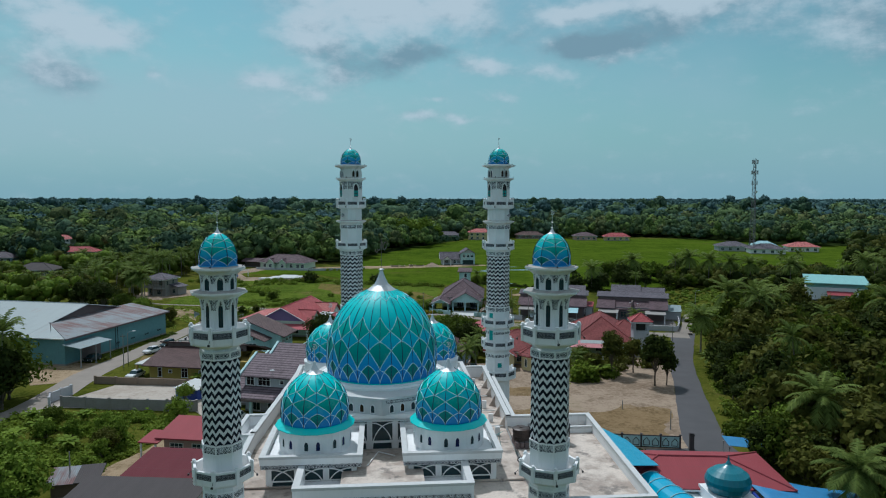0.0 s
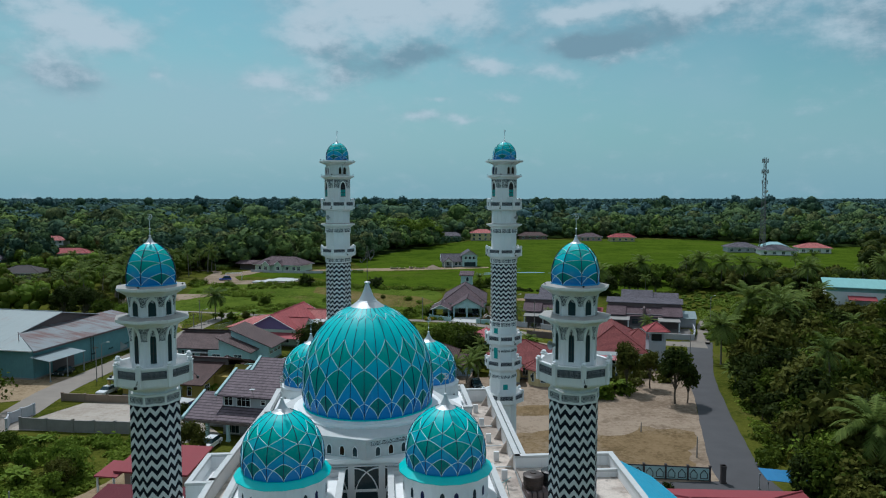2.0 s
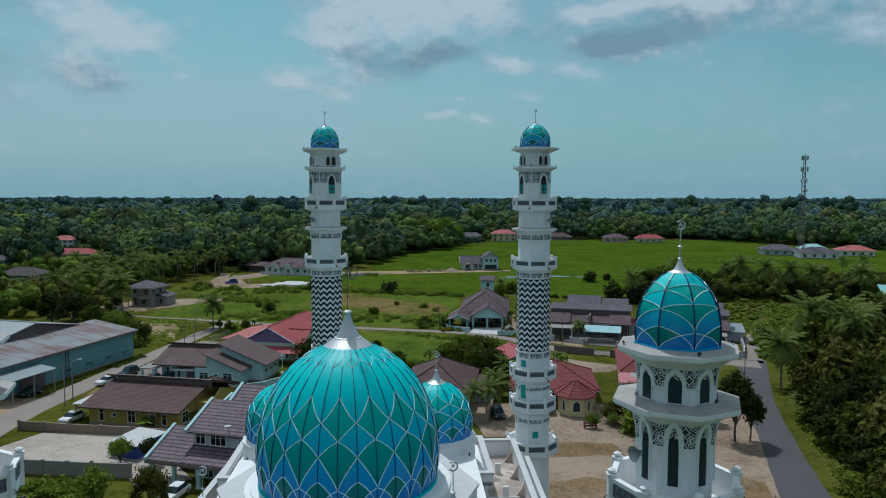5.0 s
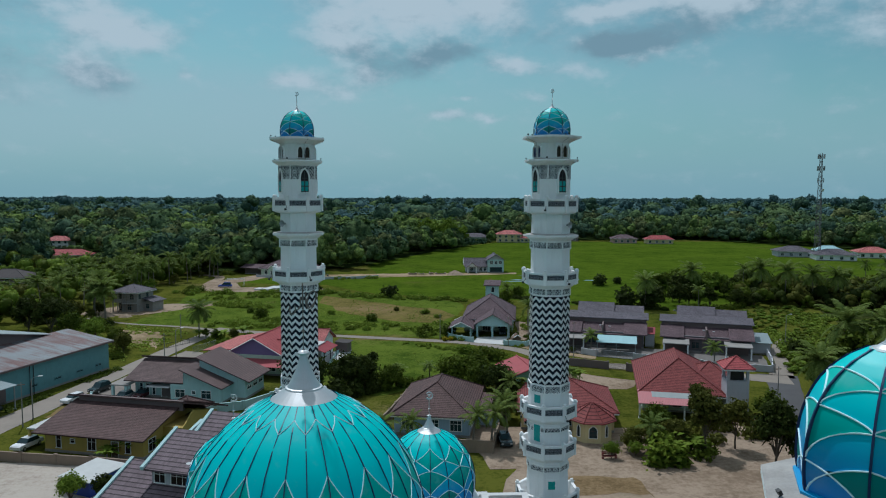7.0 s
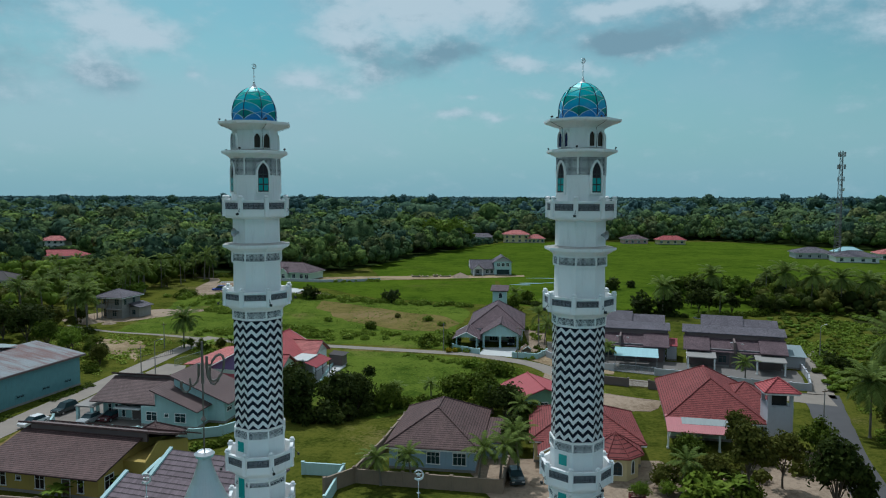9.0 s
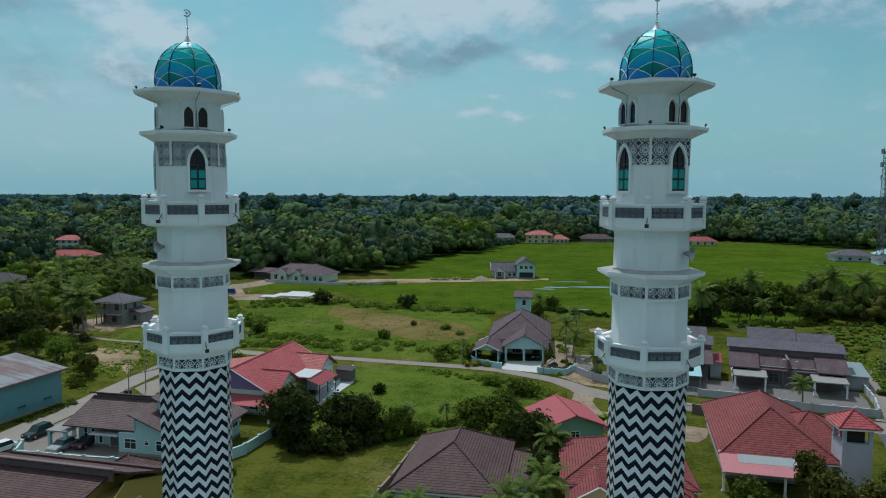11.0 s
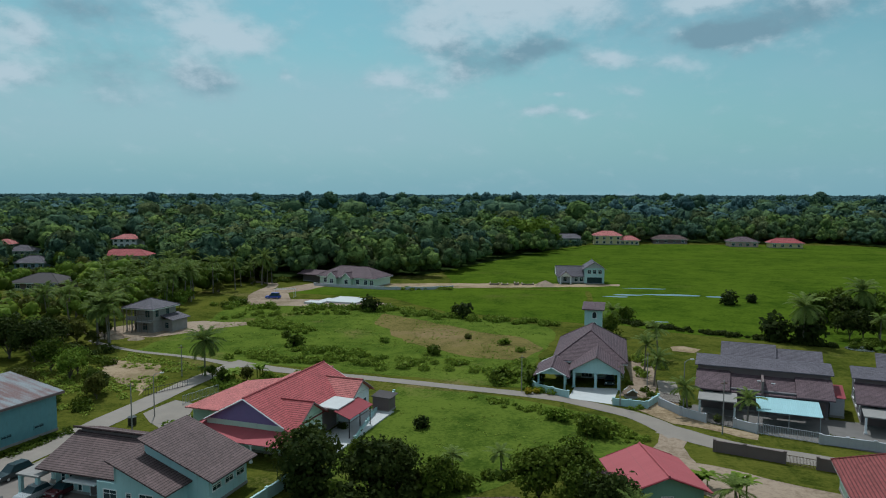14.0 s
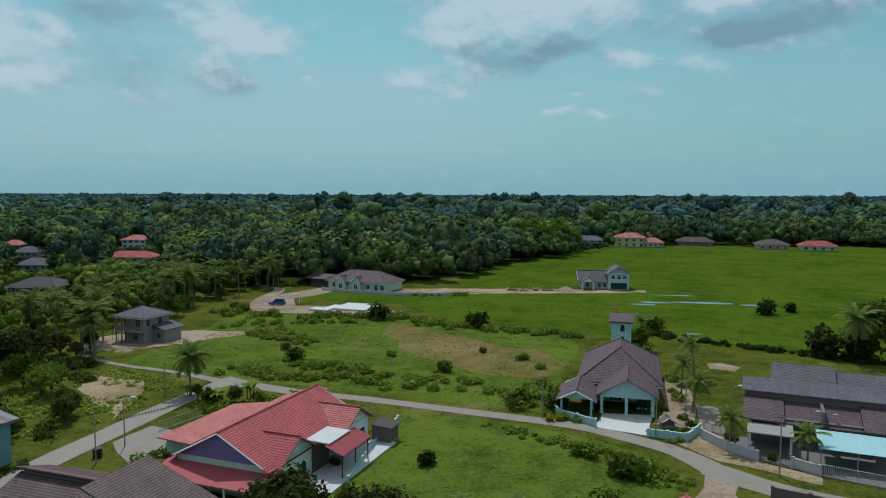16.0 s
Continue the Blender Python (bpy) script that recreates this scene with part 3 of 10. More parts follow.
ground = tagged(put("ground", mesh_of(bm, LAND)), "flat land of rough green grass reaching the horizon", "ground", kind="structure")


def ragged(points, step=3.0, rough=0.8, seed=0):
    """A closed outline with small irregular bends."""
    out = []
    n = len(points)
    for i in range(n):
        a, b = Vector((*points[i], 0)), Vector((*points[(i + 1) % n], 0))
        count = max(1, int((b - a).length / step))
        side = (b - a).normalized().cross(Vector((0, 0, 1)))
        for k in range(count):
            p = a.lerp(b, k / count)
            bend = noise.noise(Vector((p.x * 0.13, p.y * 0.13, seed * 9.7))) + 0.5 * noise.noise(Vector((p.x * 0.4, p.y * 0.4, seed * 5.1)))
            p += side * bend * rough
            out.append((p.x, p.y))
    return out


def plot(name, label, category, points, mat, z, rough=0.8, step=3.0, seed=0, kind="structure"):
    """A patch of ground cover."""
    bm = bm_new()
    skin(bm, [Vector((x, y, z)) for x, y in ragged(points, step, rough, seed)])
    bmesh.ops.triangulate(bm, faces=bm.faces[:])
    bmesh.ops.recalc_face_normals(bm, faces=bm.faces[:])
    if bm.faces[0].normal.z < 0:
        bmesh.ops.reverse_faces(bm, faces=bm.faces[:])
    return tagged(put(name, mesh_of(bm, mat)), label, category, kind=kind)


def road(name, label, line, width, mat, z=0.05, rough=0.15):
    """A strip along (x, y) points; width may differ from point to point."""
    pts = [Vector((x, y, 0)) for x, y in line]
    fine = []
    for i in range(len(pts) - 1):
        p0, p1, p2, p3 = pts[max(i - 1, 0)], pts[i], pts[i + 1], pts[min(i + 2, len(pts) - 1)]
        for k in range(8):
            t = k / 8
            fine.append(0.5 * ((2 * p1) + (p2 - p0) * t + (2 * p0 - 5 * p1 + 4 * p2 - p3) * t * t + (3 * p1 - p0 - 3 * p2 + p3) * t ** 3))
    fine.append(pts[-1])
    widths = width if isinstance(width, (list, tuple)) else [width] * len(line)
    left, right = [], []
    for i, p in enumerate(fine):
        d = (fine[min(i + 1, len(fine) - 1)] - fine[max(i - 1, 0)]).normalized()
        side = d.cross(Vector((0, 0, 1)))
        where = min(i / 8, len(line) - 1.001)
        half = 0.5 * (widths[int(where)] * (1 - where % 1) + widths[int(where) + 1] * (where % 1))
        wob = rough * noise.noise(Vector((p.x * 0.3, p.y * 0.3, 2.0)))
        left.append(p - side * (half + wob) + Vector((0, 0, z)))
        right.append(p + side * (half + rough * noise.noise(Vector((p.x * 0.3, p.y * 0.3, 7.0)))) + Vector((0, 0, z)))
    bm = bm_new()
    for i in range(len(fine) - 1):
        skin(bm, (left[i], right[i], right[i + 1], left[i + 1]), [(p.x, p.y) for p in (left[i], right[i], right[i + 1], left[i + 1])])
    bmesh.ops.recalc_face_normals(bm, faces=bm.faces[:])
    if bm.faces[0].normal.z < 0:
        bmesh.ops.reverse_faces(bm, faces=bm.faces[:])
    return tagged(put(name, mesh_of(bm, mat)), label, "road", kind="structure")


plot("paddy_field_far", "wide bright green rice paddy before the woods", "field",
     [(-60, 425), (-22, 492), (25, 575), (180, 588), (330, 520), (300, 400), (190, 330), (110, 285), (62, 262), (30, 272), (12, 283), (10, 345), (-38, 352)], PADDY, 0.03, 2.0, 6.0, 1)
plot("paddy_field_near", "bright green rice paddy beside the building plot", "field", [(-92, 322), (-55, 318), (-32, 294), (8, 282), (9, 344), (-40, 346), (-62, 338), (-88, 338)], PADDY, 0.034, 1.5, 5.0, 2)
plot("meadow", "open meadow of grass with low weeds", "field", [(-92, 232), (-70, 227), (-35, 222), (0, 216), (-6, 226), (0, 268), (-4, 278), (-34, 290), (-60, 308), (-98, 292), (-92, 260)], LAWN, 0.03, 1.2, 4.0, 3)
plot("dry_meadow", "yellowing dry patch in the meadow", "field", [(-47, 272), (-36, 252), (-22, 240), (-8, 238), (-3, 250), (-9, 262), (-22, 268), (-34, 278), (-50, 288)], DRY_GREEN, 0.05, 2.2, 2.5, 4)
plot("lawn", "mown grass lot below the lane", "field", [(-30, 181), (-28, 214), (-8, 211), (8, 203), (13, 194), (6, 181), (-4, 176), (-14, 166), (-26, 165)], LAWN, 0.035, 0.8, 3.0, 5)
plot("fairground", "sandy earth lot with worn grass beside the mosque", "ground", [(14, 96), (35.5, 99), (39.5, 114), (43.5, 130), (50, 152), (44, 158), (37, 150), (26, 138), (8, 136), (4, 120), (8, 100)], SAND, 0.04, 1.0, 3.0, 6)
plot("dry_lot", "dry brown grass on the sandy lot", "field", [(13, 101), (24, 100.5), (33, 101), (37, 110), (38.5, 118), (32, 120.5), (25, 116.5), (17, 119), (11, 116)], DRY, 0.06, 3.2, 1.2, 7)
plot("dry_lot", "dry brown grass on the sandy lot", "field", [(12, 126), (24, 125), (22, 131), (12, 131)], DRY, 0.06, 2.0, 1.2, 8)
plot("verge", "grass verge along the asphalt road", "ground", [(42, 100), (50, 130), (58, 152), (66, 178), (76, 210), (84, 208), (72, 160), (56, 110), (50, 98)], LAND, 0.03, 0.6, 3.0, 9)
plot("earth_yard", "bare earth round the unfinished house", "ground", [(-106, 243), (-95, 246), (-86, 258), (-78, 268), (-92, 268), (-110, 262), (-116, 248)], SAND, 0.05, 1.5, 2.5, 10)
plot("earth_patch", "bare sandy patch in the grass", "ground", [(-88, 214), (-76, 206), (-70, 201), (-74, 212), (-80, 222), (-92, 224)], EARTH, 0.045, 1.8, 2.0, 11)
plot("building_plot", "pale sandy building plot", "ground", [(-94, 296), (-66, 296), (-50, 300), (-52, 306), (-72, 312), (-86, 308), (-92, 322), (-84, 345), (-92, 350), (-100, 330), (-100, 306)], SAND, 0.055, 1.5, 3.0, 12)
plot("earth_strip", "brown earth track along the paddy", "ground", [(-64, 341), (-36, 345), (-8, 352), (22, 360), (22, 366), (-8, 362), (-40, 358), (-64, 352)], EARTH, 0.06, 1.2, 3.0, 13)
for k, (x, y, a, b) in enumerate([(23, 338, 5, 1.6), (37, 340, 10, 1.9), (52, 338, 4, 1.4), (30, 355, 8, 0.8), (27, 288, 2.5, 1.0), (68, 262, 4, 2.5), (18, 333, 4, 1.2)]):
    plot("puddle", "shallow standing water shining in the paddy", "water", [(x + a * math.cos(i * math.pi / 6), y + b * math.sin(i * math.pi / 6)) for i in range(12)], WATER, 0.07, 0.9, 1.2, 20 + k)
plot("courtyard", "pale sandy yard inside a low wall", "ground", [(-68, 118), (-42, 117), (-38, 112), (-33, 116), (-40, 124), (-42, 132), (-62, 132.5)], SAND_PALE, 0.05, 0.2, 3.0, 14)
plot("driveway", "worn concrete forecourt of the aqua house", "ground", [(-66.4, 160.6), (-62.2, 158.0), (-52.0, 156.6), (-48.0, 158.0), (-49.0, 166.0), (-55.0, 172.0), (-60.0, 177.0), (-65.4, 180.0), (-66.2, 170.0)], surface("worn_forecourt", (0.20, 0.172, 0.15), 0.92, fine=0.2, broad=0.3, size=2.0), 0.048, 0.3, 2.0, 45)
plot("gravel_yard", "grey gravel yard beside the red-roofed house", "ground", [(-64.0, 192.0), (-63.0, 199.5), (-58.5, 198.0), (-54.4, 189.0), (-57.0, 185.0)], LANE, 0.047, 0.6, 2.0, 47)
plot("wall_verge", "dusty verge before the aqua garden wall", "ground", [(-67.0, 159.4), (-63.6, 157.0), (-50.0, 155.4), (-40.0, 154.4), (-40.0, 151.0), (-52.0, 150.0), (-66.0, 151.0)], DRY_GREEN, 0.046, 0.6, 2.0, 46)
plot("house_forecourt", "pale concrete forecourt of the semi-detached houses", "ground", [(18.5, 206.5), (23.2, 202.4), (29.0, 199.0), (37.0, 195.8), (52.5, 188.8), (61.8, 186.4), (65.0, 196.0), (66.0, 201.0), (45.0, 206.5), (22.5, 212.0)], surface("house_forecourt", (0.15, 0.138, 0.128), 0.92, fine=0.15, broad=0.3, size=1.6), 0.047, 0.2, 2.0, 48)
plot("yard_earth", "sandy forecourt of the yellow house", "ground", [(4, 133), (27, 135), (30, 146), (26, 150), (6, 150), (3, 160), (6, 168), (1, 166), (-1, 150)], SAND, 0.045, 0.8, 2.0, 15)
plot("yard_earth", "sandy forecourt behind the grey wall", "ground", [(14, 187), (22, 184), (34, 178), (30, 172), (22, 172), (14, 178)], SAND, 0.045, 0.8, 2.0, 16)
plot("roadside_earth", "worn earth beside the road before the warehouse", "ground", [(-78, 132), (-73, 134), (-73, 150), (-82, 150), (-86, 146), (-82, 138)], EARTH, 0.04, 1.0, 2.5, 17)
plot("garden_path", "trodden brown earth path beside the low houses", "ground", [(-45.5, 80.0), (-42.0, 80.5), (-40.0, 88.0), (-39.5, 96.0), (-38.5, 103.0), (-41.5, 103.0), (-43.0, 95.0), (-45.5, 88.0)], EARTH, 0.05, 1.0, 1.5, 19)
plot("forecourt", "dark asphalt forecourt inside the fence", "ground", [(18, 84), (42, 84), (41.5, 99), (24, 98.5), (18, 97)], ASPHALT, 0.045, 0.1, 3.0, 18)

road("road", "worn asphalt road running past the mosque", [(38, 60), (38.2, 85), (38.3, 100), (42, 116), (45.7, 130), (52, 153), (60, 176), (62, 184)], [6.2, 6.2, 6.4, 5.7, 4.9, 4.9, 5.6, 7.6], ASPHALT)
road("lane_side", "pale narrow lane beside the semi-detached houses", [(62, 182), (67.4, 194), (70.4, 204), (74, 212), (78, 220)], [5.0, 2.8, 2.4, 2.2, 1.4], LANE)
road("lane_back", "pale lane in front of the semi-detached houses", [(16, 198.5), (24, 192.5), (34, 189), (46, 185), (57, 181.5), (63, 180)], [4.8, 4.6, 4.6, 4.8, 5.5, 7.0], LANE, 0.052)
road("lane_cross", "narrow pale lane across the grass", [(-66, 226), (-58, 223), (-48, 220.5), (-36, 219), (-20, 216), (-2, 212.3), (6, 208.5), (13, 203.5), (18, 195.5)], [4.2, 3.6, 3.2, 2.8, 2.8, 3.0, 3.2, 3.6, 4.6], LANE, 0.054)
plot("lane_verge", "trodden brown earth between the lane and the garden walls", "ground", [(10.5, 210.0), (14.5, 205.5), (17.5, 201.0), (22.0, 199.5), (28.0, 196.0), (29.0, 198.0), (22.0, 203.0), (19.5, 206.5), (20.0, 213.0), (17.0, 213.6), (14.0, 209.5)], EARTH, 0.049, 0.6, 1.5, 34)
plot("earth_spur", "sandy track leaving the lane", "ground", [(19.5, 197.0), (16.0, 199.5), (15.0, 194.0), (13.0, 189.0), (14.0, 184.0), (18.0, 184.0), (17.5, 191.0)], SAND, 0.051, 0.6, 1.5, 35)
plot("earth_patch", "bare pinkish earth patch behind the houses", "ground", [(25.0, 252.5), (29.5, 251.0), (31.5, 255.0), (28.0, 258.0), (25.5, 256.5)], EARTH, 0.05, 1.0, 1.2, 36)
road("lane_left", "pale worn road past the warehouse", [(-72, 60), (-71, 100), (-69.5, 120), (-71, 140), (-70, 155), (-69, 170), (-68, 182), (-67, 196), (-66, 210), (-64, 224)], [6.4, 6.4, 6.4, 6.0, 5.4, 4.8, 4.6, 4.4, 4.2, 4.2], LANE_PALE, 0.056)
road("lane_field", "thin pale track to the unfinished house", [(-64, 224), (-76, 228.5), (-93, 232.5), (-108, 240)], [2.6, 1.6, 1.4, 1.2], LANE, 0.05)
road("lane_plot", "curved sandy track to the building plot", [(-118, 350), (-108, 345), (-104, 336), (-102, 322), (-98, 310), (-90, 303)], [4, 4, 4, 5, 6, 7], SAND, 0.058)


# ---------- domes ----------
CURVE = [(0.0, 0.955), (0.08, 0.985), (0.18, 1.0), (0.30, 0.993), (0.42, 0.967), (0.54, 0.918), (0.65, 0.845), (0.75, 0.750), (0.85, 0.615), (0.93, 0.462), (1.0, 0.27)]


def swell(v):
    for (a, ra), (b, rb) in zip(CURVE, CURVE[1:]):
        if v <= b:
            t = (v - a) / (b - a)
            return ra + (rb - ra) * t
    return CURVE[-1][1]


class Dome:
    """A dome of ribs and curved panels: an arch lattice laid between even and odd ribs."""

    def __init__(self, radius, base, top, ribs, levels, line, rib, bow=0.72, crown=None, scales=False):
        self.r, self.z0, self.z1, self.n, self.scales = radius, base, top, ribs, scales
        self.e1, self.o1, self.o2, self.e2, self.o3, self.e3 = levels
        self.line, self.rib, self.bow, self.crown = line, rib, bow, crown

    def at(self, s, v, lift=0.0):
        k = math.floor(s)
        f = s - k
        r = self.r * swell(v) + lift
        a, b = 2 * math.pi * k / self.n, 2 * math.pi * (k + 1) / self.n
        x = r * ((1 - f) * math.cos(a) + f * math.cos(b))
        y = r * ((1 - f) * math.sin(a) + f * math.sin(b))
        return Vector((x, y, self.z0 + (self.z1 - self.z0) * v))

    # boundaries between an even rib (u = 0) and an odd one (u = 1)
    def a(self, u):
        return self.e1 * (0.75 * math.sqrt(max(0, 1 - u * u)) + 0.25 * (1 - u))

    def b(self, u):
        return self.o1 * (0.7 * math.sqrt(max(0, 1 - (1 - u) ** 2)) + 0.3 * u)

    def c(self, u):
        if self.scales:
            return self.e1 + (self.o2 - self.e1) * (0.85 * math.sqrt(max(0, 1 - (1 - u) ** 2)) + 0.15 * u)
        return self.e1 + (self.o2 - self.e1) * u ** self.bow

    def d(self, u):
        if self.scales:
            return self.o2 + (self.e2 - self.o2) * (0.8 * math.sqrt(max(0, 1 - u * u)) + 0.2 * (1 - u))
        return self.e2 - (self.e2 - self.o2) * u ** 1.5

    def e(self, u):
        if self.scales:
            return self.e2 + (self.o3 - self.e2) * (0.85 * math.sqrt(max(0, 1 - (1 - u) ** 2)) + 0.15 * u)
        return self.e2 + (self.o3 - self.e2) * u ** 0.85

    def f(self, u):
        if self.scales:
            return self.o3 + (self.e3 - self.o3) * (0.8 * math.sqrt(max(0, 1 - u * u)) + 0.2 * (1 - u))
        return self.o3 + (self.e3 - self.o3) * (1 - u) ** 1.25

    def cell(self, low, high, odd, mat, lo=0.0, hi=1.0, steps=8, rows=4):
        """A panel between two boundaries, mirrored about an even or an odd rib."""
        bm = bm_new()
        us = [lo + (hi - lo) * (1 - math.cos(math.pi * i / steps)) / 2 for i in range(steps + 1)]
        for sign in (1, -1):
            for ua, ub in zip(us, us[1:]):
                for k in range(rows):
                    quad = []
                    for u, q in ((ua, k), (ub, k), (ub, k + 1), (ua, k + 1)):
                        v = low(u) + (high(u) - low(u)) * q / rows
                        s = (1 - sign * (1 - u)) if odd else sign * u
                        quad.append((self.at(s, v), v, u))
                    if sign * 1 < 0:
                        quad = quad[::-1]
                    if (quad[0][0] - quad[3][0]).length + (quad[1][0] - quad[2][0]).length < 1e-4:
                        continue
                    skin(bm, [q[0] for q in quad], [(q[2], q[1]) for q in quad])
        weld(bm)
        bmesh.ops.recalc_face_normals(bm, faces=bm.faces[:])
        if sum((f.normal.dot(Vector((f.calc_center_median().x, f.calc_center_median().y, 0.3))) for f in bm.faces)) < 0:
            bmesh.ops.reverse_faces(bm, faces=bm.faces[:])
        return mesh_of(bm, mat, True)

    def ribbon(self, bm, path, width, lift):
        pts = [self.at(s, v, lift) for s, v in path]
        out = [(self.at(s, v, lift + 0.5) - self.at(s, v, lift - 0.5)).normalized() for s, v in path]
        rows = []
        for i, p in enumerate(pts):
            d = (pts[min(i + 1, len(pts) - 1)] - pts[max(i - 1, 0)]).normalized()
            side = d.cross(out[i]).normalized() * width / 2
            deep = out[i] * (lift + 0.01)
            rows.append((p - side - deep, p - side, p + side, p + side - deep))
        for ra, rb in zip(rows, rows[1:]):
            for k in range(3):
                skin(bm, (ra[k], ra[k + 1], rb[k + 1], rb[k]))

    def make(self):
        half = [(1 - math.cos(math.pi * i / 10)) / 2 for i in range(11)]
        zero, one = (lambda u: 0.0), (lambda u: 1.0)
        low = lambda u: min(self.a(u), self.b(u))
        high = lambda u: max(self.a(u), self.b(u))
        bm = bm_new()
        for curve in (self.a, self.b, self.c, self.d, self.e, self.f):
            for sign in (1, -1):
                self.ribbon(bm, [(sign * u, curve(u)) for u in half], self.line, 0.025)
        lines = mesh_of(bm, DOME_LINE)
        crown = None
        if self.crown:
            bm = bm_new()
            for sign in (1, -1):
                self.ribbon(bm, [(sign * u, self.crown[0] + (self.crown[1] - self.crown[0]) * u) for u in half], self.line, 0.03)
            crown = mesh_of(bm, DOME_LINE)
        bm = bm_new()
        self.ribbon(bm, [(0, v / 12) for v in range(13)], self.rib, 0.04)
        return {"green": [self.cell(self.c, self.d, False, DOME_GREEN), self.cell(self.e, self.f, False, DOME_GREEN), self.cell(self.a, self.b, True, DOME_GREEN, self.cross(), 1.0)],
                "blue": [self.cell(zero, low, False, DOME_BLUE), self.cell(self.b, self.a, False, DOME_BLUE, 0.0, self.cross()), self.cell(high, self.c, True, DOME_BLUE),
                         self.cell(self.d, self.e, True, DOME_BLUE), self.cell(self.f, one, True, DOME_BLUE, rows=8)],
                "lines": lines, "crown": crown, "rib": mesh_of(bm, DOME_RIB)}

    def cross(self):
        lo, hi = 0.0, 1.0
        for _ in range(30):
            mid = (lo + hi) / 2
            lo, hi = (mid, hi) if self.a(mid) > self.b(mid) else (lo, mid)
        return lo


def place_dome(owner, meshes, dome, m, turn_by, label, skirt, rim=None):
    """The dome as one part of its building, with its panels, ribs and lines below it."""
    bm = bm_new()
    lathe(bm, skirt, max(dome.n, 16) if dome.n != 8 else 8)
    shell = put("dome", mesh_of(bm, rim or DOME_SKIRT), owner, m @ Matrix.Rotation(radians(turn_by), 4, "Z"), label)
    for k in range(dome.n):
        spin = Matrix.Rotation(2 * math.pi * k / dome.n, 4, "Z")
        put("rib", meshes["rib"], shell, spin)
        if k % 2 == 0:
            for mesh in meshes["green"] + meshes["blue"]:
                put("panel", mesh, shell, spin)
            put("lattice_line", meshes["lines"], shell, spin)
            if meshes["crown"]:
                put("crown_line", meshes["crown"], shell, spin)
    return shell


def crescent(bm, z, r, thick):
    """A crescent on edge with a small star, standing at height z."""
    n = 20
    for k in range(n):
        quads = []
        for a in (k, k + 1):
            t = radians(-50 + 280 * a / n)
            out = Vector((math.sin(t) * r, 0, z - math.cos(t) * r))
            inner = Vector((math.sin(t) * r * 0.72, 0, z - math.cos(t) * r * 0.72 + 0.10 * r))
            quads.append((out, inner))
        (o1, i1), (o2, i2) = quads
        for y in (-thick, thick):
            skin(bm, [p + Vector((0, y, 0)) for p in ((o1, o2, i2, i1) if y < 0 else (i1, i2, o2, o1))])
        for p, q in ((o1, o2), (i2, i1)):
            skin(bm, (p + Vector((0, -thick, 0)), p + Vector((0, thick, 0)), q + Vector((0, thick, 0)), q + Vector((0, -thick, 0))))
    star = []
    for k in range(10):
        rr = r * (0.50 if k % 2 == 0 else 0.2)
        star.append((rr * math.sin(k * math.pi / 5), rr * math.cos(k * math.pi / 5) + z + 0.1 * r))
    for y in (-thick, thick):
        pts = [Vector((x, y, zz)) for x, zz in star]
        skin(bm, pts[::-1] if y > 0 else pts)
    for k in range(10):
        (xa, za), (xb, zb) = star[k], star[(k + 1) % 10]
        skin(bm, (Vector((xa, -thick, za)), Vector((xb, -thick, zb)), Vector((xb, thick, zb)), Vector((xa, thick, za))))


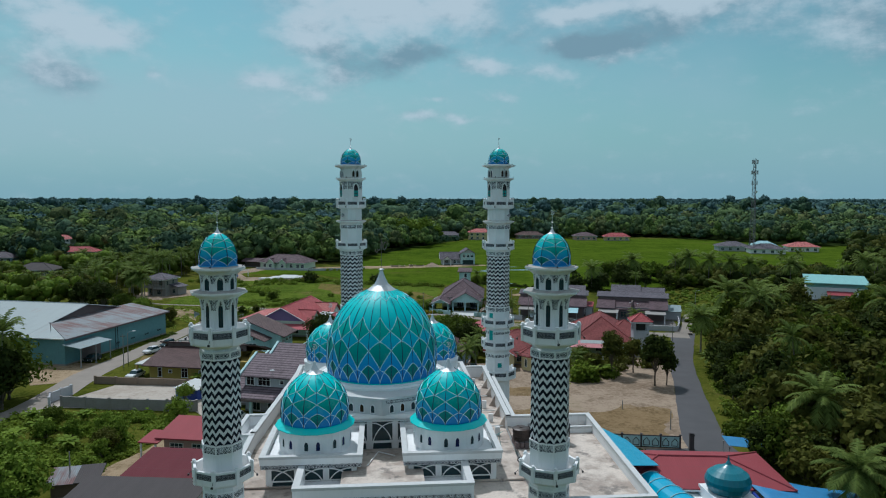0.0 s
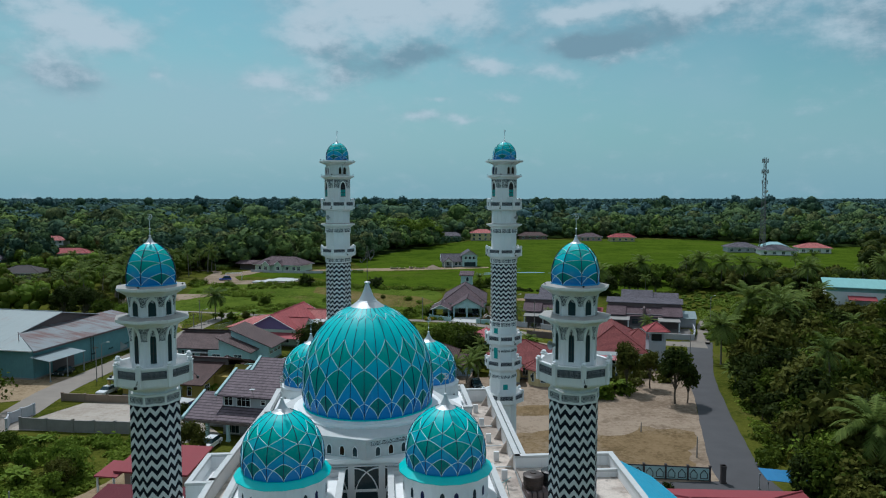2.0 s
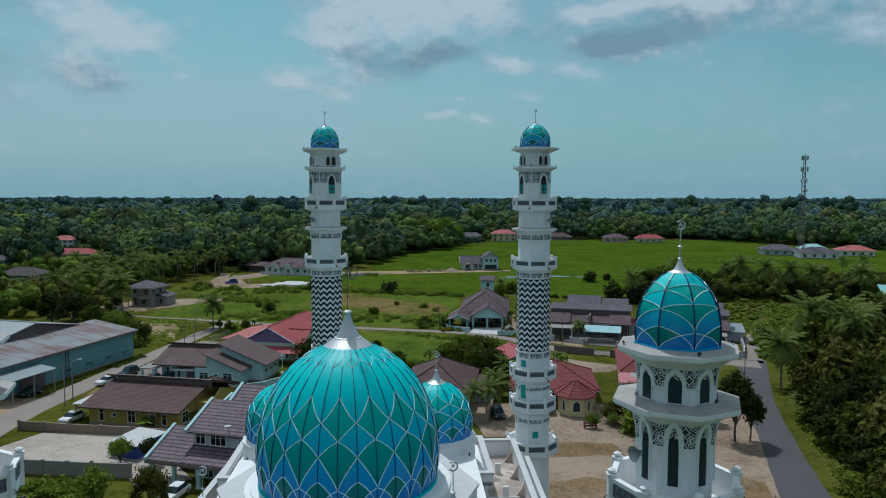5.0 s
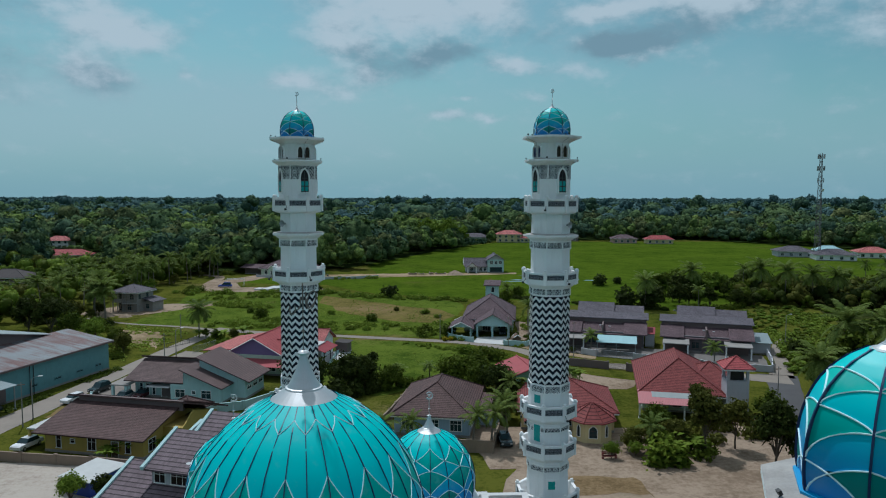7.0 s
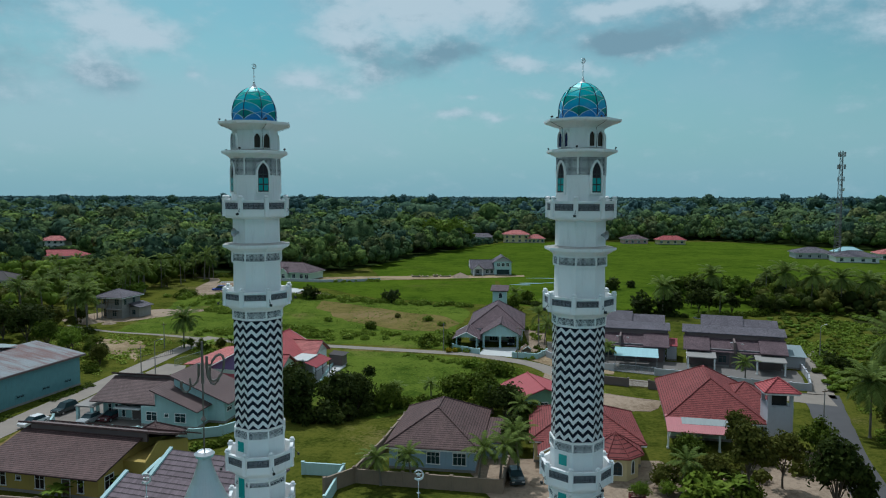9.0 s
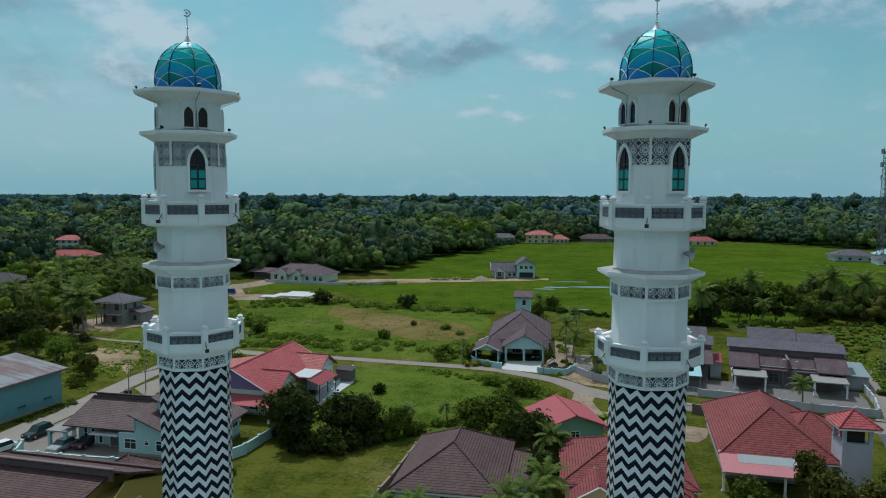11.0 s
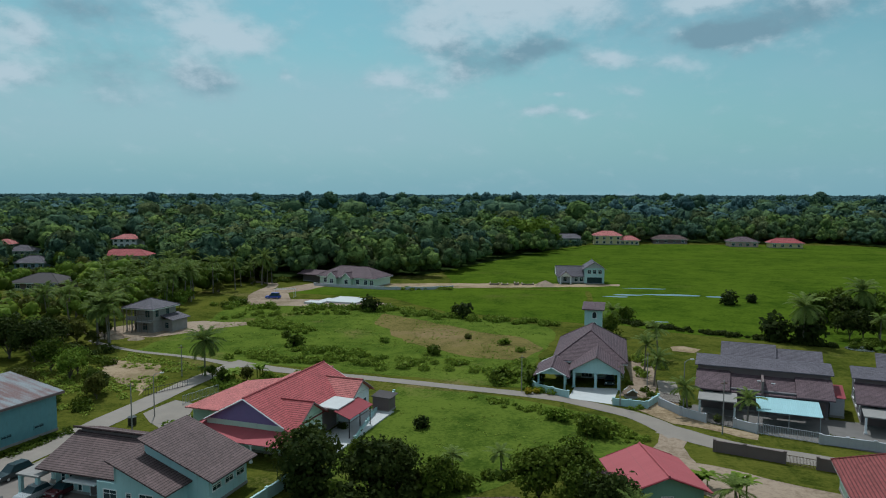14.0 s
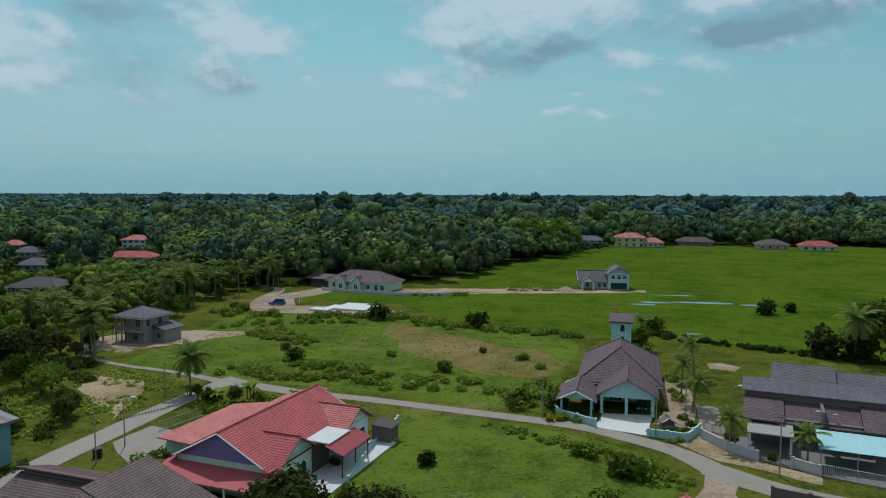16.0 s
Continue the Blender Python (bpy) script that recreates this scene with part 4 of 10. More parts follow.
def finial_meshes(rim, z0, height, pole, ring):
    """A flared steel cap and its pole with a crescent."""
    bm = bm_new()
    skirt = [(rim, z0 - 0.05), (rim * 1.03, z0), (rim, z0 + 0.04), (rim * 0.80, z0 + height * 0.115), (rim * 0.58, z0 + height * 0.22), (rim * 0.56, z0 + height * 0.25)]
    cone = [(rim * 0.50, z0 + height * 0.26), (rim * 0.37, z0 + height * 0.42), (rim * 0.25, z0 + height * 0.60), (rim * 0.155, z0 + height * 0.78), (rim * 0.11, z0 + height * 0.90)]
    knob = [(rim * 0.17, z0 + height * 0.92), (rim * 0.19, z0 + height * 0.955), (rim * 0.13, z0 + height * 0.99), (0.0, z0 + height * 1.01)]
    lathe(bm, skirt + cone + knob, 32)
    for f in bm.faces:
        f.smooth = True
    cap = mesh_of(bm, SILVER)
    bm = bm_new()
    top = z0 + height
    tube(bm, [(0, 0, top - 0.1), (0, 0, top + pole)], 0.024 if pole < 2.5 else 0.07, None, 6)
    lathe(bm, [(0.0, top + pole * 0.35), (0.09, top + pole * 0.40), (0.0, top + pole * 0.46)], 8)
    if pole < 2:
        crescent(bm, top + pole + ring * 0.9, ring, 0.03)
    else:
        # pole with curled wrought-iron strokes
        z = top + pole
        tube(bm, [(0, 0, z - 0.3), (0, 0, z + 0.95)], 0.05, 0.03, 6)
        # a long oval loop, a tall double stroke and a low open bowl
        tube(bm, [(0.42 + 0.20 * math.sin(k * 0.5236) + 0.10 * math.cos(k * 0.5236), 0, z + 0.18 + 0.40 * math.cos(k * 0.5236)) for k in range(13)], 0.04, None, 5)
        tube(bm, [(0.14, 0, z + 0.52), (0.13, 0, z + 0.2), (0.16, 0, z - 0.08), (0.25, 0, z - 0.28), (0.36, 0, z - 0.32), (0.45, 0, z - 0.22), (0.50, 0, z - 0.02)], 0.045, 0.03, 5)
        tube(bm, [(-0.10, 0, z + 0.30), (-0.11, 0, z - 0.05), (-0.16, 0, z - 0.24), (-0.27, 0, z - 0.36), (-0.36, 0, z - 0.30), (-0.38, 0, z - 0.14)], 0.045, 0.03, 5)
        tube(bm, [(-0.62, 0, z - 0.22), (-0.63, 0, z - 0.40), (-0.57, 0, z - 0.53), (-0.46, 0, z - 0.56), (-0.38, 0, z - 0.47), (-0.36, 0, z - 0.30)], 0.045, 0.03, 5)
    return cap, mesh_of(bm, SILVER if pole < 2 else FINIAL_DULL)


SCALES = (0.26, 0.33, 0.55, 0.63, 0.79, 0.87)
CAP = Dome(1.48, 0.0, 2.25, 8, SCALES, 0.020, 0.034, 0.5, None, True)
HIGH_CAP = Dome(1.48, 0.0, 2.50, 8, SCALES, 0.020, 0.034, 0.5, None, True)
SMALL = Dome(3.08, 0.0, 4.35, 16, (0.27, 0.33, 0.50, 0.60, 0.72, 0.87), 0.032, 0.04)
LARGE = Dome(6.02, 0.0, 9.0, 32, (0.175, 0.23, 0.39, 0.485, 0.60, 0.75), 0.040, 0.042, 0.80, (0.955, 0.905))
CAP_MESH, HIGH_CAP_MESH, SMALL_MESH, LARGE_MESH = CAP.make(), HIGH_CAP.make(), SMALL.make(), LARGE.make()
CAP_FINIAL = finial_meshes(0.40, 2.2, 0.46, 0.85, 0.17)
HIGH_CAP_FINIAL = finial_meshes(0.40, 2.45, 0.55, 0.95, 0.17)
SMALL_FINIAL = finial_meshes(0.78, 4.3, 1.12, 1.05, 0.26)
LARGE_FINIAL = finial_meshes(1.58, 8.92, 2.35, 2.3, 0.62)


# ---------- pointed windows ----------
def pointed(w, h, steps=6, spring=0.62):
    """Outline of a pointed arch: half width w / 2, height h, (x, z) counter-clockwise from the lower left."""
    z = h * spring
    reach = 1.05 * w
    top = math.acos((reach - w / 2) / reach)
    full = reach * math.sin(top)
    pts = [(-w / 2, 0.0), (w / 2, 0.0)]
    for i in range(steps + 1):
        a = top * i / steps
        pts.append((max(0.0, reach * math.cos(a) - (reach - w / 2)) if i < steps else 0.0, z + (h - z) * reach * math.sin(a) / full))
    pts += [(-x, zz) for x, zz in pts[2:-1][::-1]]
    return pts


arch_cache = {}


sash_cache = {}


def sash(w, h):
    """The teal glazing of a window's lower half, two panes wide."""
    key = (round(w, 3), round(h, 3))
    if key not in sash_cache:
        bm = bm_new()
        for s in (-1, 1):
            for k in range(2):
                box(bm, min(s * 0.045, s * w * 0.44), max(s * 0.045, s * w * 0.44), -0.066, -0.054, h * (0.045 + 0.235 * k), h * (0.235 + 0.235 * k))
        back = bm_new()
        box(back, -w * 0.53, w * 0.53, -0.050, -0.017, 0.0, h * 0.51)
        sash_cache[key] = (mesh_of(bm, PANE_TEAL), mesh_of(back, BLACK))
    return sash_cache[key]


def arch_window(parent, m, w, h, glass, rim=0.09, deep=0.10, name="window"):
    """A pointed window facing local -Y: a raised surround and a pane set into it."""
    key = (round(w, 3), round(h, 3), rim, deep)
    if key not in arch_cache:
        inner = pointed(w, h)
        outer = [(x * (1 + 2 * rim / w), -rim + z * (1 + 2.2 * rim / h)) for x, z in inner]
        bm = bm_new()
        n = len(inner)
        for i in range(n):
            j = (i + 1) % n
            (xa, za), (xb, zb), (xc, zc), (xd, zd) = outer[i], outer[j], inner[j], inner[i]
            skin(bm, (Vector((xa, -deep, za)), Vector((xb, -deep, zb)), Vector((xc, -deep, zc)), Vector((xd, -deep, zd))))
            skin(bm, (Vector((xa, 0.05, za)), Vector((xb, 0.05, zb)), Vector((xb, -deep, zb)), Vector((xa, -deep, za))))
            skin(bm, (Vector((xd, -deep, zd)), Vector((xc, -deep, zc)), Vector((xc, 0.0, zc)), Vector((xd, 0.0, zd))))
        bmesh.ops.recalc_face_normals(bm, faces=bm.faces[:])
        ring = mesh_of(bm, WHITE_TRIM)
        bars = bm_new()
        box(bars, -0.025, 0.025, -deep * 0.55, -deep * 0.25, 0.0, h * 0.96)
        for z in (0.30, 0.60):
            box(bars, -w / 2, w / 2, -deep * 0.5, -deep * 0.3, h * z - 0.03, h * z + 0.03)
        bars = mesh_of(bars, BLACK)
        arch_cache[key] = (ring, bars, {})
    ring, bars, panes = arch_cache[key]
    if glass.name not in panes:
        bm = bm_new()
        skin(bm, [Vector((x, -0.015, z)) for x, z in pointed(w, h)])
        panes[glass.name] = mesh_of(bm, glass)
    ob = put(name, ring, parent, m)
    put("pane", panes[glass.name], ob)
    if h > 1.2:
        put("glazing_bar", bars, ob)
        if glass is PANE_GREEN:
            put("sash_frame", sash(w, h)[1], ob, None, "black lower sash frame")
            put("lower_pane", sash(w, h)[0], ob, None, "teal lower panes")
    return ob


hood_cache = {}


def hood_mesh(w, rim, h, deep):
    """A pointed white hood over a window's head, standing out from the wall as far as the flared screen."""
    key = (w, rim, h)
    if key not in hood_cache:
        inner = pointed(w, h - rim * 1.5, 6, 0.30)
        outer = pointed(w + 2 * rim, h, 6, 0.30)
        bm = bm_new()
        n = len(inner)
        front = lambda z: -(0.07 + (deep - 0.22) * max(0.0, z / h) ** 1.6)
        for i in range(1, n):
            j = (i + 1) % n
            (xa, za), (xb, zb), (xc, zc), (xd, zd) = outer[i], outer[j], inner[j], inner[i]
            skin(bm, (Vector((xa, front(za), za)), Vector((xb, front(zb), zb)), Vector((xc, front(zc), zc)), Vector((xd, front(zd), zd))))
            skin(bm, (Vector((xa, 0.1, za)), Vector((xb, 0.1, zb)), Vector((xb, front(zb), zb)), Vector((xa, front(za), za))))
            skin(bm, (Vector((xd, front(zd), zd)), Vector((xc, front(zc), zc)), Vector((xc, 0.02, zc)), Vector((xd, 0.02, zd))))
        weld(bm)
        bmesh.ops.recalc_face_normals(bm, faces=bm.faces[:])
        hood_cache[key] = mesh_of(bm, WHITE_TRIM)
    return hood_cache[key]


# ---------- minarets ----------
def side_pose(r, angle, z):
    """At the middle of an octagon's face: local -Y looks outward. r: distance of the face from the axis."""
    return Matrix.Rotation(radians(angle + 90), 4, "Z") @ Matrix.Translation((0, -r, z))


FLAT = math.cos(math.pi / 8)
rng_cable = np.random.default_rng(3)


def zigzag(owner, z0, z1, r, rows=20, teeth=3):
    """Rows of black and white glazed tile in chevrons, each row a piece of its own."""
    amp = (z1 - z0) / rows * 1.15
    step = (z1 - z0) / rows
    count = 8 * teeth
    ring = []
    for k in range(count):
        s = k / teeth
        i = math.floor(s)
        f = s - i
        a, b = i * math.pi / 4, (i + 1) * math.pi / 4
        ring.append(((1 - f) * math.cos(a) + f * math.cos(b), (1 - f) * math.sin(a) + f * math.sin(b)))
    for row in range(-1, rows):
        bm = bm_new()
        white = row % 2 == 0
        rr = r + (0.012 if white else 0.0)
        for k in range(count):
            j = (k + 1) % count
            quad = []
            for idx, kk, lev in ((k, k, row), (j, k + 1, row), (j, k + 1, row + 1), (k, k, row + 1)):
                z = z0 + lev * step + (amp if kk % 2 else 0.0)
                quad.append(Vector((ring[idx][0] * rr, ring[idx][1] * rr, max(z0, min(z1, z)))))
            if (quad[0] - quad[3]).length + (quad[1] - quad[2]).length < 1e-4:
                continue
            skin(bm, quad)
        put("chevron_band", mesh_of(weld(bm), TILE_WHITE if white else TILE_BLACK), owner)


def lamp_meshes():
    bm = bm_new()
    tube(bm, [(0, 0.02, 0.30), (0, -0.10, 0.26), (0, -0.34, 0.0)], 0.018, None, 5)
    tube(bm, [(0, 0.02, 0.02), (0, -0.16, 0.18)], 0.014, None, 5)
    box(bm, -0.08, 0.08, -0.42, -0.31, -0.12, 0.03)
    stand = bm_new()
    tube(stand, [(0, 0, -0.04), (0, 0, 0.14)], 0.018, None, 5)
    box(stand, -0.085, 0.085, -0.05, 0.05, 0.11, 0.25)
    bmesh.ops.rotate(stand, verts=[v for v in stand.verts if v.co.z > 0.10], cent=(0, 0, 0.14), matrix=Matrix.Rotation(radians(28), 3, "X"))
    return mesh_of(bm, BLACK), mesh_of(stand, BLACK)


SPOT, FLOOD = lamp_meshes()


def speaker_meshes():
    bm = bm_new()
    profile = [(0.06, 0.0), (0.10, 0.10), (0.16, 0.24), (0.27, 0.36), (0.29, 0.37), (0.24, 0.33), (0.08, 0.12), (0.0, 0.10)]
    lathe(bm, profile, 12, caps=False)
    bmesh.ops.rotate(bm, verts=bm.verts, matrix=Matrix.Rotation(radians(90), 3, "X"))
    return mesh_of(bm, STEEL_GREY)


SPEAKER = speaker_meshes()


def cornice(owner, z, wide, r, tip=0.14, turned=False):
    """A projecting eight-sided ledge."""
    bm = bm_new()
    shift = 22.5 if turned else 0.0
    rings = []
    for radius, height, phase in ((r, z - 0.42, shift), (r * 1.03, z - 0.36, shift), (wide * 0.93, z - 0.06, 0), (wide * 0.97, z - 0.06, 0), (wide * 0.97, z, 0), (wide, z, 0), (wide, z + tip, 0), (wide * 0.96, z + tip, 0), (r * 0.98, z + tip + 0.10, shift)):
        ring = []
        for k in range(16):
            off = radians((22.5 * k - phase) % 45 - 22.5)
            reach = radius * FLAT / math.cos(off)
            ring.append(bm.verts.new((reach * math.cos(radians(22.5 * k)), reach * math.sin(radians(22.5 * k)), height)))
        rings.append(ring)
    for low, high in zip(rings, rings[1:]):
        for k in range(16):
            bm.faces.new((low[k], low[(k + 1) % 16], high[(k + 1) % 16], high[k]))
    for face in bm.faces:
        face.normal_update()
        if face.normal.z > 0.6:
            face.material_index = 1
    return part("ledge", bm, [WHITE, LEDGE_TOP], owner)


def balcony(owner, z0, z1, wide, r, lamps=True, flare=0.5, first=0):
    """An eight-sided gallery: flared floor, parapet, pierced screens and corner posts with caps."""
    bm = bm_new()
    lathe(bm, [(r, z0 - flare), (r * 1.05, z0 - flare * 0.8), (wide * 0.90, z0 - 0.18), (wide * 0.98, z0 - 0.12), (wide, z0), (wide, z1 - 0.10), (wide * 1.03, z1 - 0.10), (wide * 1.03, z1),
               (wide * 0.93, z1), (wide * 0.93, z0 + 0.05), (r * 0.98, z0 + 0.05)], 8, caps=False)
    gallery = part("balcony", bm, WHITE, owner)
    tall = z1 - z0
    side = 2 * wide * math.sin(math.pi / 8)
    bm = bm_new()
    half = side * 0.40
    box(bm, -half, half, -0.02, 0.02, tall * 0.40, tall * 0.82)
    screen = mesh_of(bm, SCREEN_DARK)
    bm = bm_new()
    box(bm, -0.13, 0.13, -0.13, 0.13, -0.06, tall + 0.06)
    box(bm, -0.17, 0.17, -0.17, 0.17, tall + 0.06, tall + 0.12)
    lathe(bm, [(0.07, tall + 0.12), (0.15, tall + 0.17), (0.15, tall + 0.24), (0.06, tall + 0.30), (0.0, tall + 0.31)], 8)
    post = mesh_of(bm, WHITE)
    for k in range(8):
        put("screen", screen, gallery, side_pose(wide * FLAT + 0.006, 22.5 + 45 * k, z0))
        a = radians(45 * k)
        put("post", post, gallery, Matrix.Translation((wide * 0.985 * math.cos(a), wide * 0.985 * math.sin(a), z0)) @ Matrix.Rotation(a, 4, "Z"))
        if lamps and k % 2 == first:
            put("spotlight", SPOT, gallery, Matrix.Rotation(a + radians(90), 4, "Z") @ Matrix.Translation((0, -wide * 1.02, z0 + 0.15)), "small black spotlight on a bent arm")
    return gallery


def shaft(owner, name, r0, r1, z0, z1, mat=None):
    bm = bm_new()
    lathe(bm, [(r0, z0), (r1, z1)], 8)
    return part(name, bm, mat or WHITE, owner)


def band(owner, z0, z1, r, framed=True):
    """A pierced rosette band between two thin mouldings."""
    bm = bm_new()
    lathe(bm, [(r, z0), (r, z1)], 8)
    ob = part("screen_band", bm, SCREEN, owner)
    if framed:
        bm = bm_new()
        for z in (z0, z1):
            lathe(bm, [(r * 0.99, z - 0.06), (r * 1.03, z - 0.06), (r * 1.03, z + 0.05), (r * 0.99, z + 0.05)], 8)
        for k in range(8):
            a = radians(45 * k)
            tube(bm, [(r * math.cos(a), r * math.sin(a), z0), (r * math.cos(a), r * math.sin(a), z1)], 0.06, None, 6)
        put("moulding", mesh_of(bm, WHITE_TRIM), ob)
    return ob


def minaret(x, y, turned, tall):
    base = thing("minaret", "tall white eight-sided minaret with black zigzag tiling and a turquoise dome" if tall else "white eight-sided minaret with black zigzag tiles and turquoise cap",
                 "minaret", pose(x, y, 0, 0, 0, turned), "minarets of the mosque")
    if tall:
        r = 1.66
        shaft(base, "lower_shaft", 1.85, 1.75, 0.0, 12.2)
        balcony(base, 9.7, 10.9, 2.6, 1.78, False)
        band(base, 12.75, 13.25, 1.74)
        balcony(base, 14.05, 15.15, 2.28, 1.72, False)
        shaft(base, "shaft", 1.72, 1.72, 12.2, 16.0)
        band(base, 16.1, 16.55, 1.74)
        balcony(base, 17.25, 18.35, 2.28, 1.70)
        for turn, z, tall_ in ((-157.5, 15.25, 1.5), (-112.5, 11.3, 0.8), (-157.5, 18.45, 0.8)):
            bm = bm_new()
            box(bm, -0.36, 0.36, -0.05, 0.02, 0.0, tall_)
            frame_ = put("door" if tall_ > 1 else "window", mesh_of(bm, WHITE_TRIM), base, side_pose(1.72 * FLAT + 0.01, turn, z), "small blue-glazed opening")
            bm = bm_new()
            box(bm, -0.29, 0.29, -0.075, -0.04, 0.06, tall_ - 0.07)
            put("pane", mesh_of(bm, PANE_TEAL), frame_)
        shaft(base, "shaft", 1.71, 1.70, 16.0, 19.3)
        band(base, 19.35, 20.0, 1.72)
        zigzag(base, 20.05, 27.3, r, 26, 4)
        band(base, 27.4, 28.0, 1.68)
        balcony(base, 28.35, 29.25, 2.22, 1.65)
        shaft(base, "shaft", 1.63, 1.60, 27.3, 31.1)
        band(base, 31.15, 31.75, 1.66)
        cornice(base, 32.15, 2.28, 1.62)
        shaft(base, "shaft", 1.60, 1.58, 31.8, 34.2)
        balcony(base, 34.2, 35.2, 2.12, 1.58, True, 0.28, 1)
        head = put("lantern", lantern_mesh()[0], base, Matrix.Rotation(radians(22.5), 4, "Z"))
        put("screen_band", lantern_mesh()[1], head)
        for k in range(4):
            arch_window(base, side_pose(1.58 * FLAT + 0.03, 90 * k, 35.72), 0.70, 1.88, PANE_GREEN, 0.11, 0.10)
            put("moulding", strip_mesh(), base, side_pose(1.62 * FLAT, 45 + 90 * k, 36.82))
            for s in (-0.33, 0.33):
                arch_window(base, side_pose(1.44 * FLAT + 0.01, 90 * k, 38.55) @ Matrix.Translation((s * 0.94, 0, 0)), 0.42, 0.92, STAINED[(k + 1) % 3], 0.05, 0.13)
        cornice(base, 38.22, 2.22, 1.50, turned=True)
        cornice(base, 40.08, 2.42, 1.44, turned=True)
        for k in range(8):
            a = radians(45 * k)
            for ledge, reach in ((38.36, 2.08), (40.22, 2.28)):
                if (k + (ledge > 40)) % 2:
                    put("floodlight", FLOOD, base, Matrix.Rotation(a + radians(90), 4, "Z") @ Matrix.Translation((0, -reach, ledge)) @ Matrix.Diagonal((0.75, 0.75, 0.75, 1)), "small black floodlight on the ledge")
            if k % 2 == 0:
                bm = bm_new()
                sway = rng_cable.uniform(-0.05, 0.05, 4)
                tube(bm, [(2.42 * math.cos(a + 0.02), 2.42 * math.sin(a + 0.02), 40.24), (2.30 * math.cos(a), 2.30 * math.sin(a), 40.00), (1.52 * math.cos(a + sway[0]), 1.52 * math.sin(a + sway[0]), 39.70),
                          (1.50 * math.cos(a + sway[1]), 1.50 * math.sin(a + sway[1]), 39.25), (1.50 * math.cos(a + sway[2]), 1.50 * math.sin(a + sway[2]), 38.75), (1.56 * math.cos(a + sway[3]), 1.56 * math.sin(a + sway[3]), 38.42)], 0.014, None, 4)
                part("cable", bm, PLASTIC_BLACK, base, "thin black cable hanging from the ledge")
        top = 40.25
        put("loudspeaker", SPEAKER, base, side_pose(1.50, -67.5 if x > 0 else -157.5, 33.1) @ pose(0, 0, 0, 0, 0, 0), "grey horn loudspeaker")
    else:
        shaft(base, "lower_shaft", 1.75, 1.65, 0.0, 12.4)
        band(base, 12.45, 13.1, 1.58)
        balcony(base, 13.95, 15.0, 2.30, 1.55)
        shaft(base, "shaft", 1.56, 1.55, 13.1, 16.1)
        band(base, 16.15, 16.8, 1.57)
        zigzag(base, 16.85, 23.4, 1.52, 20, 4)
        band(base, 23.5, 24.05, 1.54)
        balcony(base, 24.75, 25.85, 2.25, 1.45)
        shaft(base, "shaft", 1.34, 1.34, 24.0, 28.3)
        bm = bm_new()
        lathe(bm, [(1.37, 27.28), (1.40, 27.75), (1.52, 28.36)], 8)
        part("screen_band", bm, SCREEN, base)
        cornice(base, 28.5, 2.22, 1.50)
        shaft(base, "shaft", 1.34, 1.34, 28.3, 30.2)
        bm = bm_new()
        lathe(bm, [(1.37, 29.32), (1.40, 29.72), (1.50, 30.2)], 8)
        part("screen_band", bm, SCREEN, base)
        for k in range(8):
            arch_window(base, side_pose(1.34 * FLAT + 0.03, 22.5 + 45 * k, 25.95), 0.34, 2.02, PANE, 0.02, 0.05)
            put("hood", hood_mesh(0.34, 0.15, 1.02, 0.42), base, side_pose(1.34 * FLAT, 22.5 + 45 * k, 27.22))
            arch_window(base, side_pose(1.34 * FLAT + 0.03, 22.5 + 45 * k, 28.78), 0.44, 0.98, PANE, 0.02, 0.05)
            put("hood", hood_mesh(0.44, 0.13, 0.74, 0.34), base, side_pose(1.34 * FLAT, 22.5 + 45 * k, 29.24))
        cornice(base, 30.35, 2.10, 1.48)
        top = 30.52
        put("loudspeaker", SPEAKER, base, side_pose(1.45, -157.5, 26.9), "grey horn loudspeaker")
    for k in range(0, 8, 2):
        a = radians(45 * k)
        put("floodlight", FLOOD, base, Matrix.Rotation(a + radians(90), 4, "Z") @ Matrix.Translation((0, -1.88, top - 0.03)) @ Matrix.Diagonal((0.62, 0.62, 0.62, 1)), "small black floodlight on the ledge")
    meshes, dome, finial = (CAP_MESH, CAP, CAP_FINIAL) if tall else (HIGH_CAP_MESH, HIGH_CAP, HIGH_CAP_FINIAL)
    shell = place_dome(base, meshes, dome, Matrix.Translation((0, 0, top)), 0, "turquoise and blue panelled cap dome", [(1.50, -0.02), (1.54, -0.02), (1.54, 0.10), (1.40, 0.12)], CAP_RIM)
    put("cap", finial[0], shell, None, "flared steel cap")
    put("crescent_finial", finial[1], shell, None, "thin steel pole with a crescent")
    return base


lantern_cache = []


def lantern_mesh():
    """The upper storey, turned half a side against the galleries: plain walls and a pierced band."""
    if not lantern_cache:
        bm = bm_new()
        lathe(bm, [(1.58, 34.2), (1.58, 36.80), (1.54, 36.80), (1.54, 38.0), (1.44, 38.1), (1.44, 40.1)], 8)
        weld(bm)
        lantern_cache.append(mesh_of(bm, WHITE))
        bm = bm_new()
        lathe(bm, [(1.62, 36.80), (1.62, 37.90)], 8)
        lantern_cache.append(mesh_of(bm, SCREEN))
    return lantern_cache


strip_cache = []


def strip_mesh():
    if not strip_cache:
        bm = bm_new()
        box(bm, -0.05, 0.05, -0.02, 0.02, 0, 1.1)
        strip_cache.append(mesh_of(bm, WHITE_TRIM))
    return strip_cache[0]


minaret(-17.3, 54.5, 0, False)
minaret(8.43, 54.95, 4, False)
minaret(-13.3, 103.1, 35, True)
minaret(7.92, 101.8, 29, True)

# ---------- mosque ----------
mosque = thing("mosque", "white mosque hall with turquoise-blue domes and flat concrete roofs", "mosque", pose(-6.65, 76.5, 0, 0, 0, 5))
FLOOR = 11.0


